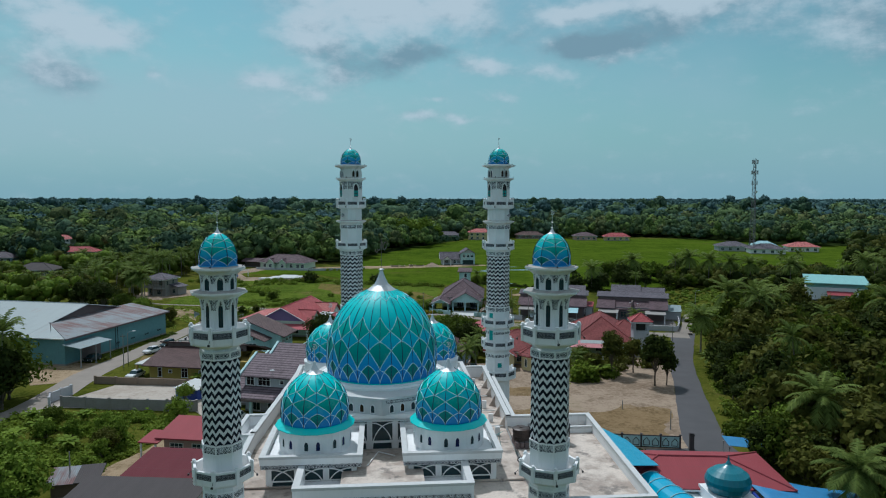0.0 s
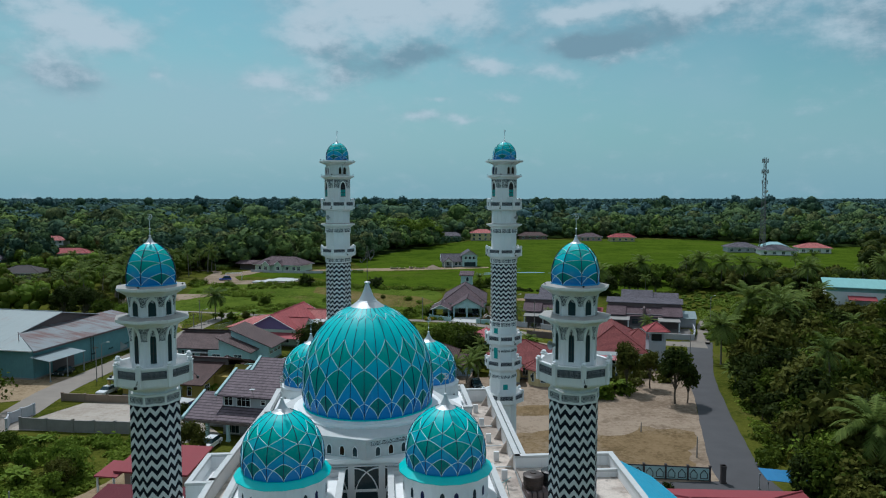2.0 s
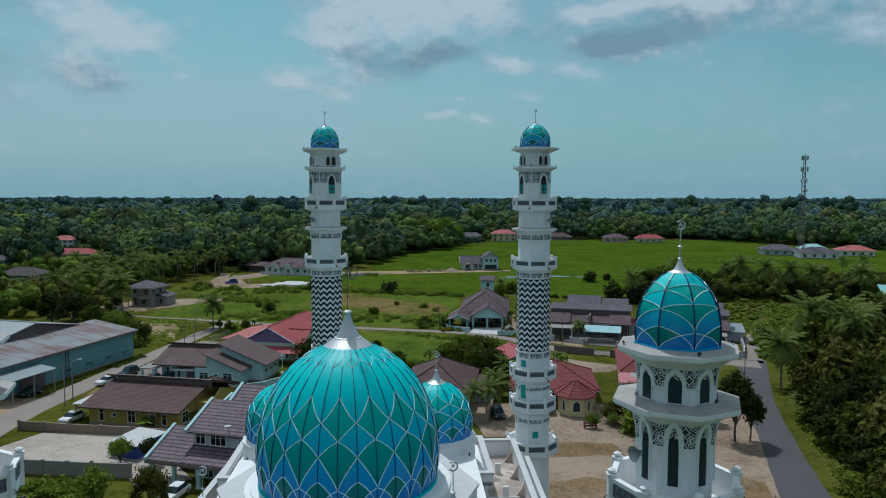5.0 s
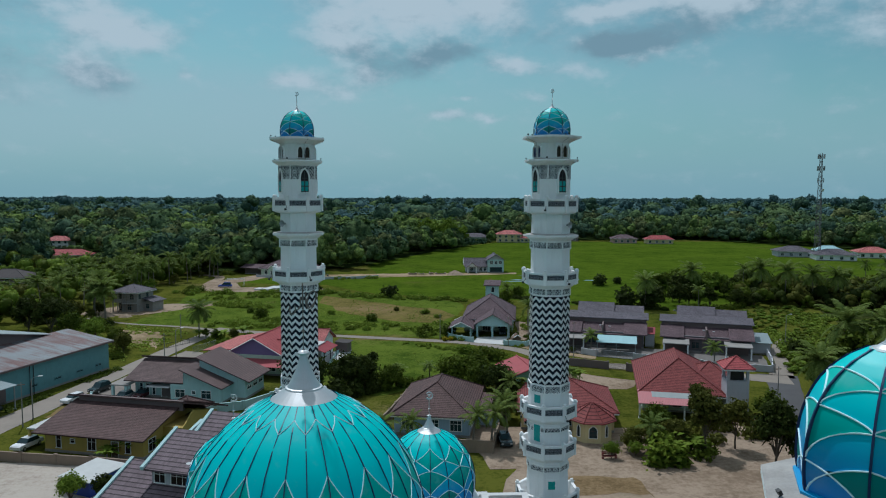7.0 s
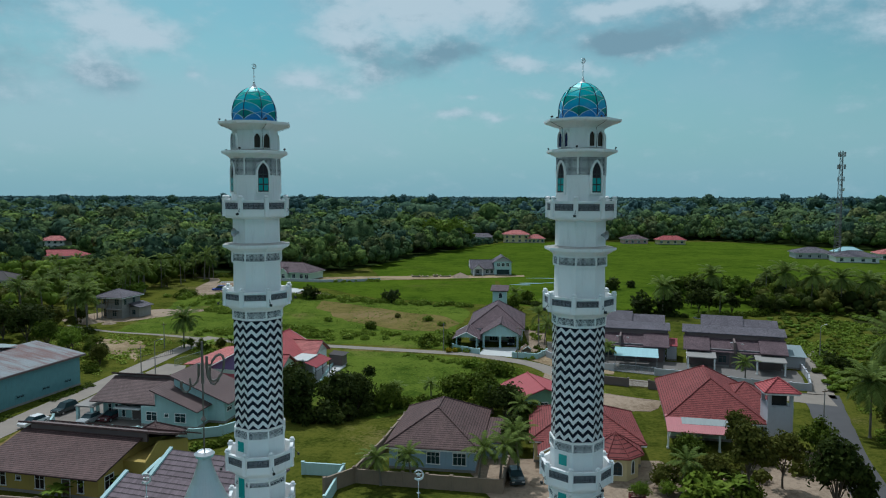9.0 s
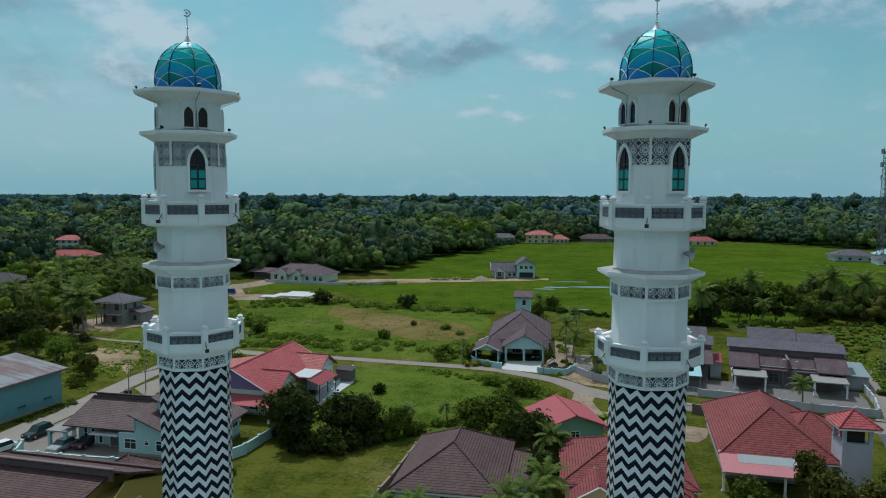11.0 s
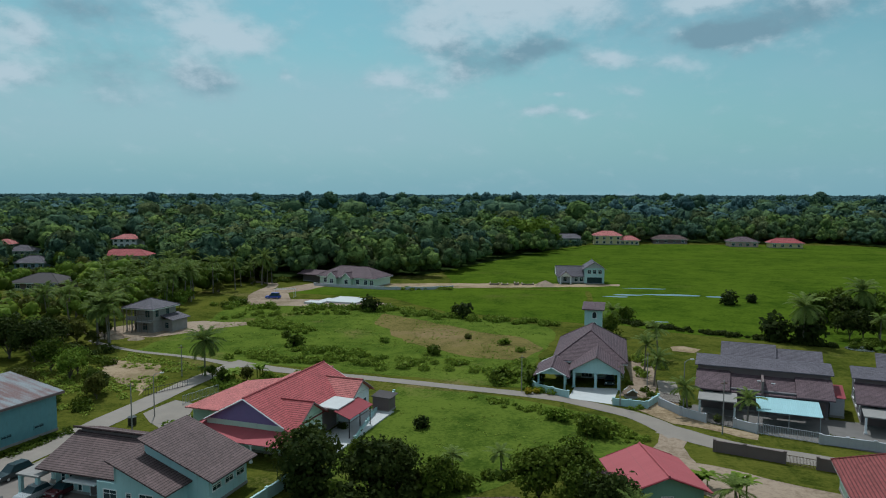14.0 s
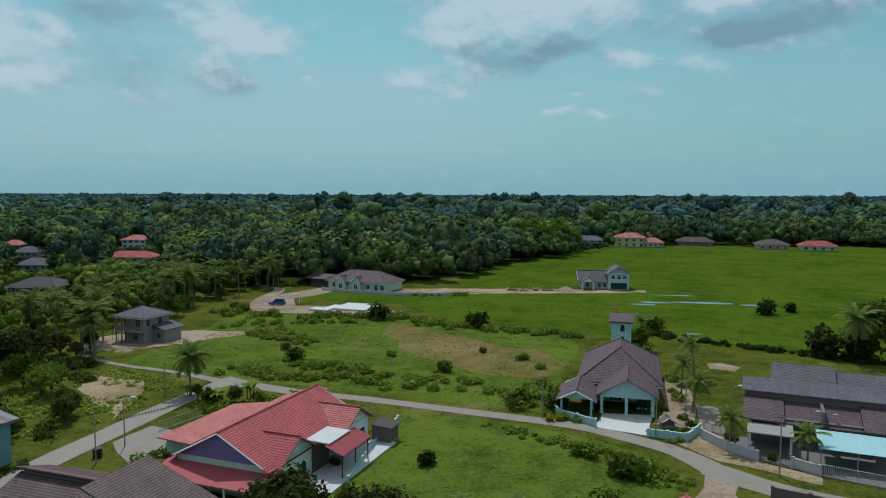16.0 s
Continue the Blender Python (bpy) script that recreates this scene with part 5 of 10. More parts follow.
def coping(owner, path, z0, z1, thick=0.45, closed=False, name="parapet"):
    """A parapet wall along (x, y) points with a wider coping on top, as one part."""
    pts = [Vector((x, y, 0)) for x, y in path]
    pairs = list(zip(pts, pts[1:])) + ([(pts[-1], pts[0])] if closed else [])
    for k, (a, b) in enumerate(pairs):
        d = (b - a).normalized()
        side = d.cross(Vector((0, 0, 1)))
        for half, lo, hi, grow in ((thick / 2 - 0.06, z0, z1 - 0.22, thick / 2 - 0.065), (thick / 2, z1 - 0.22 - 0.004 * (k % 2), z1 - 0.005 * (k % 2), thick / 2 - 0.005)):
            p, q = a - d * grow, b + d * grow
            corner = [p - side * half, p + side * half, q + side * half, q - side * half]
            bm = bm_new()
            prism(bm, [(c.x, c.y) for c in corner][::-1] if (corner[1] - corner[0]).cross(corner[2] - corner[1]).z < 0 else [(c.x, c.y) for c in corner], lo, hi)
            if hi < z1 - 0.1:
                low_wall = part(name, bm, WHITE, owner)
            else:
                part("coping", bm, COPING_WHITE, low_wall)


# lower body
HALL = [(-12.6, -14.0), (12.6, -14.0), (13.2, -3.2), (13.8, 18.7), (-10.9, 18.7), (-12.6, -6.6)]
DECK = [(-12.6, -16.4), (12.6, -16.4), (13.2, -3.2), (13.8, 18.7), (-10.9, 18.7), (-12.6, -6.6)]
bm = bm_new()
prism(bm, HALL, 0.0, FLOOR - 0.15)
part("wall", bm, WHITE, mosque, "white rendered hall walls")
bm = bm_new()
prism(bm, DECK, FLOOR - 0.15, FLOOR)
part("roof_deck", bm, CONCRETE, mosque, "stained bare concrete roof deck")
bm = bm_new()
prism(bm, [(12.7, -24.0), (21.0, -24.0), (21.8, -3.3), (13.3, -3.3)], 0.0, FLOOR + 0.2)
part("wall", bm, WHITE, mosque)
bm = bm_new()
prism(bm, [(12.7, -24.0), (21.0, -24.0), (21.8, -3.3), (13.3, -3.3)], FLOOR + 0.2, FLOOR + 0.4)
part("roof_deck", bm, CONCRETE, mosque, "stained bare concrete roof deck")
bm = bm_new()
box(bm, -14.2, -12.7, -24.0, -0.9, 0.0, FLOOR + 0.3)
box(bm, -12.6, 12.6, -24.0, -16.4, 0.0, FLOOR - 0.6)
part("wall", bm, WHITE, mosque)
bm = bm_new()
box(bm, -12.6, 12.6, -24.0, -16.4, FLOOR - 0.6, FLOOR - 0.2)
part("roof_deck", bm, CONCRETE, mosque, "stained bare concrete roof deck")
coping(mosque, [(13.4, -3.3), (13.95, 18.9), (-11.0, 18.9), (-12.75, -6.6)], FLOOR - 0.6, 12.55, 0.5)
coping(mosque, [(14.5, -2.9), (15.0, 17.0)], FLOOR - 2.2, 11.5, 0.45)
coping(mosque, [(13.4, -3.3), (22.0, -3.3), (21.2, -24.2), (12.6, -24.2)], FLOOR - 1.2, 12.55, 0.5)
coping(mosque, [(-12.75, -6.6), (-12.75, -24.2), (-7.6, -24.2)], FLOOR - 1.2, 12.55, 0.5)
coping(mosque, [(-12.5, -0.8), (-14.3, -0.8), (-14.5, -7.2), (-12.9, -7.2)], FLOOR - 1.2, 12.6, 0.45)
# sloping concrete fins that brace the parapet
for k in range(6):
    y = -2.4 + 3.9 * k
    x = 13.15 + 0.025 * (y + 3.3)
    bm = bm_new()
    for q in (y - 0.09, y + 0.09):
        skin(bm, [Vector(p) for p in ((x, q, FLOOR), (x, q, 12.2), (x - 0.75, q, FLOOR))][::1 if q > y else -1])
    skin(bm, [Vector(p) for p in ((x, y - 0.09, 12.2), (x, y + 0.09, 12.2), (x - 0.75, y + 0.09, FLOOR), (x - 0.75, y - 0.09, FLOOR))])
    bmesh.ops.recalc_face_normals(bm, faces=bm.faces[:])
    part("fin", bm, CONCRETE, mosque, "sloping concrete brace of the parapet")
coping(mosque, [(17.6, -3.6), (17.6, -6.0), (21.6, -6.0)], FLOOR - 0.6, 12.1, 0.35)
# front porch
coping(mosque, [(-6.9, -16.4), (-6.9, -21.2), (7.1, -21.2), (7.1, -16.4)], FLOOR - 0.4, 12.9, 0.6)
bm = bm_new()
box(bm, -6.7, 6.9, -21.0, -16.4, FLOOR - 0.5, FLOOR + 0.05)
part("porch_roof", bm, CONCRETE, mosque, "stained concrete porch roof")
bm = bm_new()
box(bm, -3.5, 3.5, -21.0, -15.4, FLOOR + 0.05, FLOOR + 1.15)
bmesh.ops.remove_doubles(bm, verts=bm.verts, dist=0.001)
bmesh.ops.bevel(bm, geom=[e for e in bm.edges if abs(e.verts[0].co.z - e.verts[1].co.z) > 0.3], offset=0.5, segments=4, affect="EDGES")
part("raised_slab", bm, CONCRETE, mosque, "raised concrete slab with rounded corners")
bm = bm_new()
box(bm, -6.9, 7.1, -21.52, -21.5, 11.4, 12.0)
part("screen_band", bm, SCREEN, mosque)
bm = bm_new()
box(bm, -6.9, 7.1, -21.45, -16.5, 8.0, 11.4)
part("wall", bm, WHITE, mosque)

# upper hall with arched openings
bm = bm_new()
box(bm, -9.0, 9.0, -8.0, 9.0, FLOOR, 14.2)
part("upper_wall", bm, WHITE, mosque)
bm = bm_new()
box(bm, -9.4, 9.4, -8.4, 9.4, 14.2, 14.55)
part("ledge", bm, WHITE_TRIM, mosque)


def open_bay(owner, x, y, z, wide, tall, turn_by=0):
    """A dark panel standing in for a shaded recess, with white crossing arcs before it, facing local -Y."""
    m = pose(x, y, z, 0, 0, turn_by)
    bm = bm_new()
    box(bm, -wide / 2, wide / 2, -0.02, 0.05, 0.0, tall)
    bay = put("opening", mesh_of(bm, PANE), owner, m, "dark panel standing in for a shaded recess")
    bm = bm_new()
    for lo, hi in (((-wide / 2 - 0.12, -0.10), (-wide / 2 + 0.04, 0.02)), ((wide / 2 - 0.04, -0.10), (wide / 2 + 0.12, 0.02))):
        box(bm, lo[0], hi[0], lo[1], hi[1], 0.0, tall)
    box(bm, -wide / 2 - 0.12, wide / 2 + 0.12, -0.11, 0.02, tall, tall + 0.14)
    for sign in (-1, 1):
        pts = [Vector((sign * (-wide / 2 + wide * math.sin(t * math.pi / 16) * 0.98), -0.06, tall * 0.95 * math.cos(t * math.pi / 16))) for t in range(9)]
        tube(bm, pts, 0.06, None, 5)
    box(bm, -wide / 2, wide / 2, -0.08, -0.03, tall * 0.22, tall * 0.30)
    put("grille", mesh_of(bm, WHITE_TRIM), bay)
    return bay


for k in range(7):
    open_bay(mosque, -7.5 + 2.5 * k, -8.02, FLOOR + 0.05, 2.05, 2.75)
for k in range(6):
    open_bay(mosque, 9.02, -6.4 + 2.7 * k, FLOOR + 0.05, 2.05, 2.75, 90)
    open_bay(mosque, -9.02, -6.4 + 2.7 * k, FLOOR + 0.05, 2.05, 2.75, -90)
# eight-sided clerestory under the great dome
bm = bm_new()
lathe(bm, [(8.6, 14.5), (8.6, 16.0), (8.75, 16.0), (8.75, 16.2), (6.7, 16.55)], 8, -90)
part("clerestory", bm, COPING_WHITE, mosque, "white eight-sided clerestory drum")
for k in range(8):
    mid = -90 + 22.5 + 45 * k
    for i in range(5):
        spot = side_pose(8.6 * FLAT + 0.01, mid, 14.72) @ Matrix.Translation((-2.3 + 1.15 * i, 0, 0))
        arch_window(mosque, spot, 0.40, 0.78, STAINED[(i + k) % 3] if i % 2 else PANE, 0.05, 0.06)
    if k % 2 == 0:
        bm = bm_new()
        box(bm, -2.9, 2.9, -0.02, 0.02, 0.0, 0.36)
        put("screen_band", mesh_of(bm, SCREEN), mosque, side_pose(8.6 * FLAT + 0.008, mid, 15.62))
bm = bm_new()
lathe(bm, [(6.8, 16.4), (6.8, 16.62), (6.45, 16.70), (6.45, 16.82), (5.6, 16.85)], 48)
part("ledge", bm, WHITE_TRIM, mosque, smooth=False)
shell = place_dome(mosque, LARGE_MESH, LARGE, Matrix.Translation((0, 0, 16.8)), -2, "great dome of blue and turquoise panels with pale arch lines", [(5.86, 0.0), (5.94, 0.0), (5.94, 0.12), (5.5, 0.14)])
put("cap", LARGE_FINIAL[0], shell, None, "flared steel cap")
put("crescent_finial", LARGE_FINIAL[1], shell, None, "steel pole with a crescent")

# four corner domes on square bases
for x, y in ((-6.1, -12.4), (6.1, -12.4), (-6.4, 12.2), (6.4, 12.2)):
    bm = bm_new()
    h = 4.15
    box(bm, x - h + 0.3, x + h - 0.3, y - h + 0.3, y + h - 0.3, FLOOR, 13.15)
    part("dome_base", bm, WHITE, mosque)
    coping(mosque, [(x - h, y - h), (x + h, y - h), (x + h, y + h), (x - h, y + h)], 13.0, 13.75, 0.5, True)
    bm = bm_new()
    box(bm, x - h - 0.12, x + h + 0.12, y - h - 0.12, y + h + 0.12, 12.62, 13.02)
    part("screen_band", bm, SCREEN, mosque, "pierced frieze below the coping")
    for k in range(3):
        open_bay(mosque, x - 2.45 + 2.45 * k, y - h + 0.29, FLOOR + 0.02, 2.0, 1.5)
        open_bay(mosque, x + (h - 0.29 if x > 0 else 0.29 - h), y - 2.45 + 2.45 * k, FLOOR + 0.02, 2.0, 1.5, 90 if x > 0 else -90)
    bm = bm_new()
    lathe(bm, [(3.22, 13.1), (3.22, 15.25), (3.32, 15.25), (3.32, 15.35)], 32, 0, 0, x, y)
    part("drum", bm, WHITE, mosque, smooth=False)
    for k in range(16):
        if k % 4 in (0, 1):
            a = 90 * (k // 4) - 90 + (9 if k % 2 else -9)
            for extra in (0, 45):
                spot = Matrix.Translation((x, y, 0)) @ side_pose(3.21, a + extra, 13.75)
                arch_window(mosque, spot, 0.34, 0.8, (PANE, STAINED[0], STAINED[1])[k % 3], 0.045, 0.05)
    shell = place_dome(mosque, SMALL_MESH, SMALL, Matrix.Translation((x, y, 15.55)), {-6.1: -14, 6.1: 12}.get(x, 0), "smaller dome of blue and turquoise panels",
                       [(3.0, 0.05), (3.05, -0.06), (3.6, -0.30), (3.6, -0.23), (3.1, 0.10), (2.9, 0.12)] if y < 0 else [(3.0, 0.0), (3.34, -0.16), (3.34, -0.10), (3.05, 0.08), (2.9, 0.10)], None if y < 0 else WHITE_TRIM)
    put("cap", SMALL_FINIAL[0], shell, None, "flared steel cap")
    put("crescent_finial", SMALL_FINIAL[1], shell, None, "thin steel pole with a crescent")
# drain pipes and deck clutter
for y in (-2.5, 3.0, 9.0):
    bm = bm_new()
    tube(bm, [(9.3, y, FLOOR + 0.18), (13.0, y, FLOOR + 0.18)], 0.07, None, 6)
    part("pipe", bm, WHITE_TRIM, mosque)
bm = bm_new()
tube(bm, [(10.6, -5.5, FLOOR + 0.12), (10.4, 2, FLOOR + 0.12), (10.6, 16, FLOOR + 0.12)], 0.06, None, 6)
part("pipe", bm, WHITE_TRIM, mosque)
bm = bm_new()
tube(bm, [(1.2, -10.2, FLOOR + 0.1), (-0.4, -9.0, FLOOR + 0.1), (-1.4, -12.5, FLOOR + 0.1)], 0.06, None, 6)
part("pipe", bm, WHITE_TRIM, mosque)
for y in (-5.0, -0.5, 4.5, 9.5, 14.5):
    bm = bm_new()
    box(bm, 11.7, 12.2, y - 0.12, y + 0.12, FLOOR, FLOOR + 0.9)
    part("buttress", bm, WHITE, mosque)


def water_tank(x, y, z, r, h, mat, label):
    base = thing("water_tank", label, "water tank", Matrix.Translation((x, y, z)), "water tanks on the roof")
    bm = bm_new()
    lathe(bm, [(r * 0.92, 0.0), (r * 0.97, 0.05), (r * 0.95, h * 0.3), (r, h * 0.34), (r, h * 0.40), (r * 0.97, h * 0.44), (r, h * 0.70), (r * 1.03, h * 0.74), (r * 1.03, h * 0.80), (r, h * 0.84), (r, h)], 20)
    part("body", bm, mat, base)
    bm = bm_new()
    lathe(bm, [(r * 1.04, h), (r * 1.04, h + 0.06), (r * 0.8, h + 0.16), (r * 0.3, h + 0.2), (r * 0.3, h + 0.26), (0, h + 0.27)], 20)
    part("lid", bm, mat, base)
    return base


def roof_spot(x, y, z):
    return mosque.matrix_basis @ Vector((x, y, z))


for x, y, r, h, mat, label in ((13.6, -9.2, 0.82, 1.05, TANK_BROWN, "dark brown round water tank on a tiled stand"), (15.2, -8.6, 0.78, 1.1, PLASTIC_BLACK, "black round water tank on a tiled stand"), (18.0, -8.8, 0.62, 1.2, PLASTIC_BLACK, "black round water tank beside the parapet")):
    p = roof_spot(x, y, 12.0)
    water_tank(p.x, p.y, p.z, r, h, mat, label)
bm = bm_new()
for k in range(9):
    box(bm, 12.9 + 0.45 * k, 13.25 + 0.45 * k, -10.3, -8.0, 11.4, 12.0, 0)
stand = tagged(put("tank_stand", mesh_of(bm, WALL_BROWN), None, mosque.matrix_basis.copy()), "low brick piers carrying the water tanks", "stand")
bm = bm_new()
tube(bm, [(11.2, -8.6, FLOOR), (11.5, -8.4, FLOOR + 1.3), (11.8, -8.2, FLOOR)], 0.03, None, 5)
tube(bm, [(11.0, -8.9, FLOOR + 1.3), (12.0, -8.0, FLOOR + 1.45)], 0.03, None, 5)
tagged(put("trestle", mesh_of(bm, SHEET_TEAL), None, mosque.matrix_basis.copy()), "thin green metal trestle on the roof deck", "trestle")
bm = bm_new()
for k in range(3):
    tube(bm, [(13.2 + 0.75 * math.cos(a * math.pi / 8), -13.4 + 0.6 * math.sin(a * math.pi / 8), 11.46 + 0.06 * k) for a in range(14)], 0.035, None, 5)
tagged(put("hose_coil", mesh_of(bm, PLASTIC_BLACK), None, mosque.matrix_basis.copy()), "coil of black hose on the roof deck", "hose")
# ladder on the far side of the great dome
bm = bm_new()
for s in (-0.25, 0.25):
    tube(bm, [(s + 1.5, 5.6, 19.5), (s + 1.2, 2.6, 24.3), (s + 0.9, 1.1, 25.8)], 0.035, None, 5)
for k in range(14):
    t = k / 13
    tube(bm, [(1.25 - 0.3 * t, 5.6 - 3.0 * t, 19.5 + 4.8 * t), (1.75 - 0.3 * t, 5.6 - 3.0 * t, 19.5 + 4.8 * t)], 0.025, None, 5)
tagged(put("ladder", mesh_of(bm, STEEL_GREY), None, mosque.matrix_basis.copy()), "steel ladder leaning on the great dome", "ladder")


# ---------- house parts ----------
FACING = {"-y": 0, "+x": 90, "+y": 180, "-x": -90}
pane_cache = {}


def window(owner, x, y, z, w, h, facing="-y", glass=None, trim=None, bars=2, name="window"):
    """A casement window: projecting surround and sill, glazing bars and a pane. z is its sill."""
    glass, trim = glass or PANE, trim or WHITE_TRIM
    key = (w, h, glass.name, trim.name, bars)
    if key not in pane_cache:
        bm = bm_new()
        t = 0.09
        box(bm, -w / 2 - t, -w / 2, -0.06, 0.03, 0, h)
        box(bm, w / 2, w / 2 + t, -0.06, 0.03, 0, h)
        box(bm, -w / 2 - t, w / 2 + t, -0.06, 0.03, h, h + t)
        box(bm, -w / 2 - t - 0.05, w / 2 + t + 0.05, -0.14, 0.03, -t, 0)
        surround = mesh_of(bm, trim)
        bm = bm_new()
        box(bm, -w / 2, w / 2, -0.015, 0.02, 0, h)
        pane = mesh_of(bm, glass)
        bm = bm_new()
        for k in range(1, bars):
            xx = -w / 2 + w * k / bars
            box(bm, xx - 0.025, xx + 0.025, -0.04, -0.02, 0, h)
        box(bm, -w / 2, w / 2, -0.042, -0.022, h * 0.66, h * 0.66 + 0.05)
        pane_cache[key] = (surround, pane, mesh_of(bm, trim))
    surround, pane, bar = pane_cache[key]
    ob = put(name, surround, owner, pose(x, y, z, 0, 0, FACING[facing]))
    put("pane", pane, ob)
    put("glazing_bar", bar, ob)
    return ob


def door(owner, x, y, w=1.0, h=2.1, facing="-y", mat=None, z=0.0):
    bm = bm_new()
    box(bm, -w / 2 - 0.09, -w / 2, -0.07, 0.03, 0, h)
    box(bm, w / 2, w / 2 + 0.09, -0.07, 0.03, 0, h)
    box(bm, -w / 2 - 0.09, w / 2 + 0.09, -0.07, 0.03, h, h + 0.09)
    ob = put("door", mesh_of(bm, WHITE_TRIM), owner, pose(x, y, z, 0, 0, FACING[facing]))
    bm = bm_new()
    box(bm, -w / 2, w / 2, -0.03, 0.02, 0, h)
    for s in (-0.25, 0.25):
        box(bm, s * w - 0.15 * w, s * w + 0.15 * w, -0.045, -0.03, 0.2, h * 0.45)
        box(bm, s * w - 0.15 * w, s * w + 0.15 * w, -0.045, -0.03, h * 0.52, h * 0.92)
    put("leaf", mesh_of(bm, mat or WOOD), ob)
    return ob


def walls(owner, x0, x1, y0, y1, z1, mat, z0=0.0, plinth=True, name="wall"):
    bm = bm_new()
    box(bm, x0, x1, y0, y1, z0, z1)
    ob = part(name, bm, mat, owner)
    if plinth and z0 == 0.0:
        bm = bm_new()
        box(bm, x0 - 0.06, x1 + 0.06, y0 - 0.06, y1 + 0.06, 0.0, 0.35)
        put("plinth", mesh_of(bm, CONCRETE_RAW), ob)
    return ob


def ridge_cap(bm, a, b, r=0.13):
    tube(bm, [Vector(a) + Vector((0, 0, 0.03)), Vector(b) + Vector((0, 0, 0.03))], r, None, 6)


def hip(owner, x0, x1, y0, y1, z, rise, mat, along="x", over=0.7, name="roof", ridge=None):
    """A hipped roof with ridge caps and a fascia; ridge: its length (None: equal slopes)."""
    x0, x1, y0, y1 = x0 - over, x1 + over, y0 - over, y1 + over
    cx, cy = (x0 + x1) / 2, (y0 + y1) / 2
    if along == "x":
        half = max(0.05, ((x1 - x0) - (y1 - y0)) / 2 if ridge is None else ridge / 2)
        a, b = (cx - half, cy, z + rise), (cx + half, cy, z + rise)
        faces = [((x0, y0, z), (x1, y0, z), b, a), ((x1, y1, z), (x0, y1, z), a, b), ((x0, y1, z), (x0, y0, z), a), ((x1, y0, z), (x1, y1, z), b)]
    else:
        half = max(0.05, ((y1 - y0) - (x1 - x0)) / 2 if ridge is None else ridge / 2)
        a, b = (cx, cy - half, z + rise), (cx, cy + half, z + rise)
        faces = [((x1, y0, z), (x1, y1, z), b, a), ((x0, y1, z), (x0, y0, z), a, b), ((x0, y0, z), (x1, y0, z), a), ((x1, y1, z), (x0, y1, z), b)]
    bm = bm_new()
    for f in faces:
        sheet(bm, f, 0.12)
    ridge_cap(bm, a, b)
    for corner, peak in (((x0, y0, z), a), ((x1, y1, z), b), ((x1, y0, z), b if along == "x" else a), ((x0, y1, z), a if along == "x" else b)):
        ridge_cap(bm, corner, peak, 0.11)
    ob = part(name, bm, mat, owner)
    bm = bm_new()
    box(bm, x0 + 0.06, x1 - 0.06, y0 + 0.06, y1 - 0.06, z - 0.34, z - 0.13)
    put("fascia", mesh_of(bm, WHITE_TRIM), ob)
    return ob


def gable(owner, x0, x1, y0, y1, z, rise, mat, wall, along="x", over=0.6, name="roof", board=None):
    """A gabled roof and the wall triangles under its ends."""
    if along == "x":
        cy = (y0 + y1) / 2
        slope = rise / ((y1 - y0) / 2)
        lo = z - over * slope
        a0, a1 = x0 - over, x1 + over
        faces = [((a0, y0 - over, lo), (a1, y0 - over, lo), (a1, cy, z + rise), (a0, cy, z + rise)), ((a1, y1 + over, lo), (a0, y1 + over, lo), (a0, cy, z + rise), (a1, cy, z + rise))]
        caps = ((a0, cy, z + rise), (a1, cy, z + rise))
        tri = [[(x, y0, z), (x, y1, z), (x, cy, z + rise - 0.13)] for x in (x0, x1)]
        thick = Vector((0.2, 0, 0))
    else:
        cx = (x0 + x1) / 2
        slope = rise / ((x1 - x0) / 2)
        lo = z - over * slope
        a0, a1 = y0 - over, y1 + over
        faces = [((x1 + over, a0, lo), (x1 + over, a1, lo), (cx, a1, z + rise), (cx, a0, z + rise)), ((x0 - over, a1, lo), (x0 - over, a0, lo), (cx, a0, z + rise), (cx, a1, z + rise))]
        caps = ((cx, a0, z + rise), (cx, a1, z + rise))
        tri = [[(x0, y, z), (x1, y, z), (cx, y, z + rise - 0.13)] for y in (y0, y1)]
        thick = Vector((0, 0.2, 0))
    bm = bm_new()
    for f in faces:
        sheet(bm, f, 0.14)
    ridge_cap(bm, *caps)
    ob = part(name, bm, mat, owner)
    for k, t in enumerate(tri):
        bm = bm_new()
        inward = thick if k == 0 else -thick
        a = [Vector(p) for p in t]
        b = [p + inward for p in a]
        skin(bm, a)
        skin(bm, b[::-1])
        for i in range(3):
            j = (i + 1) % 3
            skin(bm, (a[i], a[j], b[j], b[i]))
        bmesh.ops.recalc_face_normals(bm, faces=bm.faces[:])
        part("gable_wall", bm, wall, owner)
        bm = bm_new()
        for i in (0, 1):
            p, q = (a[0], a[2]) if i == 0 else (a[1], a[2])
            out = -inward.normalized() * over
            tube(bm, [p + out + Vector((0, 0, 0.0)), q + out + Vector((0, 0, 0.02))], 0.10, None, 4)
        put("barge_board", mesh_of(bm, board or WHITE_TRIM), ob)
    return ob


def slab_roof(owner, pts, mat, thick=0.14, name="roof", label=""):
    bm = bm_new()
    sheet(bm, pts, thick)
    return part(name, bm, mat, owner, label)


def pillar(owner, x, y, z0, z1, w, mat, name="pillar"):
    bm = bm_new()
    box(bm, x - w / 2, x + w / 2, y - w / 2, y + w / 2, z0, z1)
    box(bm, x - w / 2 - 0.06, x + w / 2 + 0.06, y - w / 2 - 0.06, y + w / 2 + 0.06, z0, z0 + 0.25)
    box(bm, x - w / 2 - 0.06, x + w / 2 + 0.06, y - w / 2 - 0.06, y + w / 2 + 0.06, z1 - 0.2, z1)
    return part(name, bm, mat, owner)


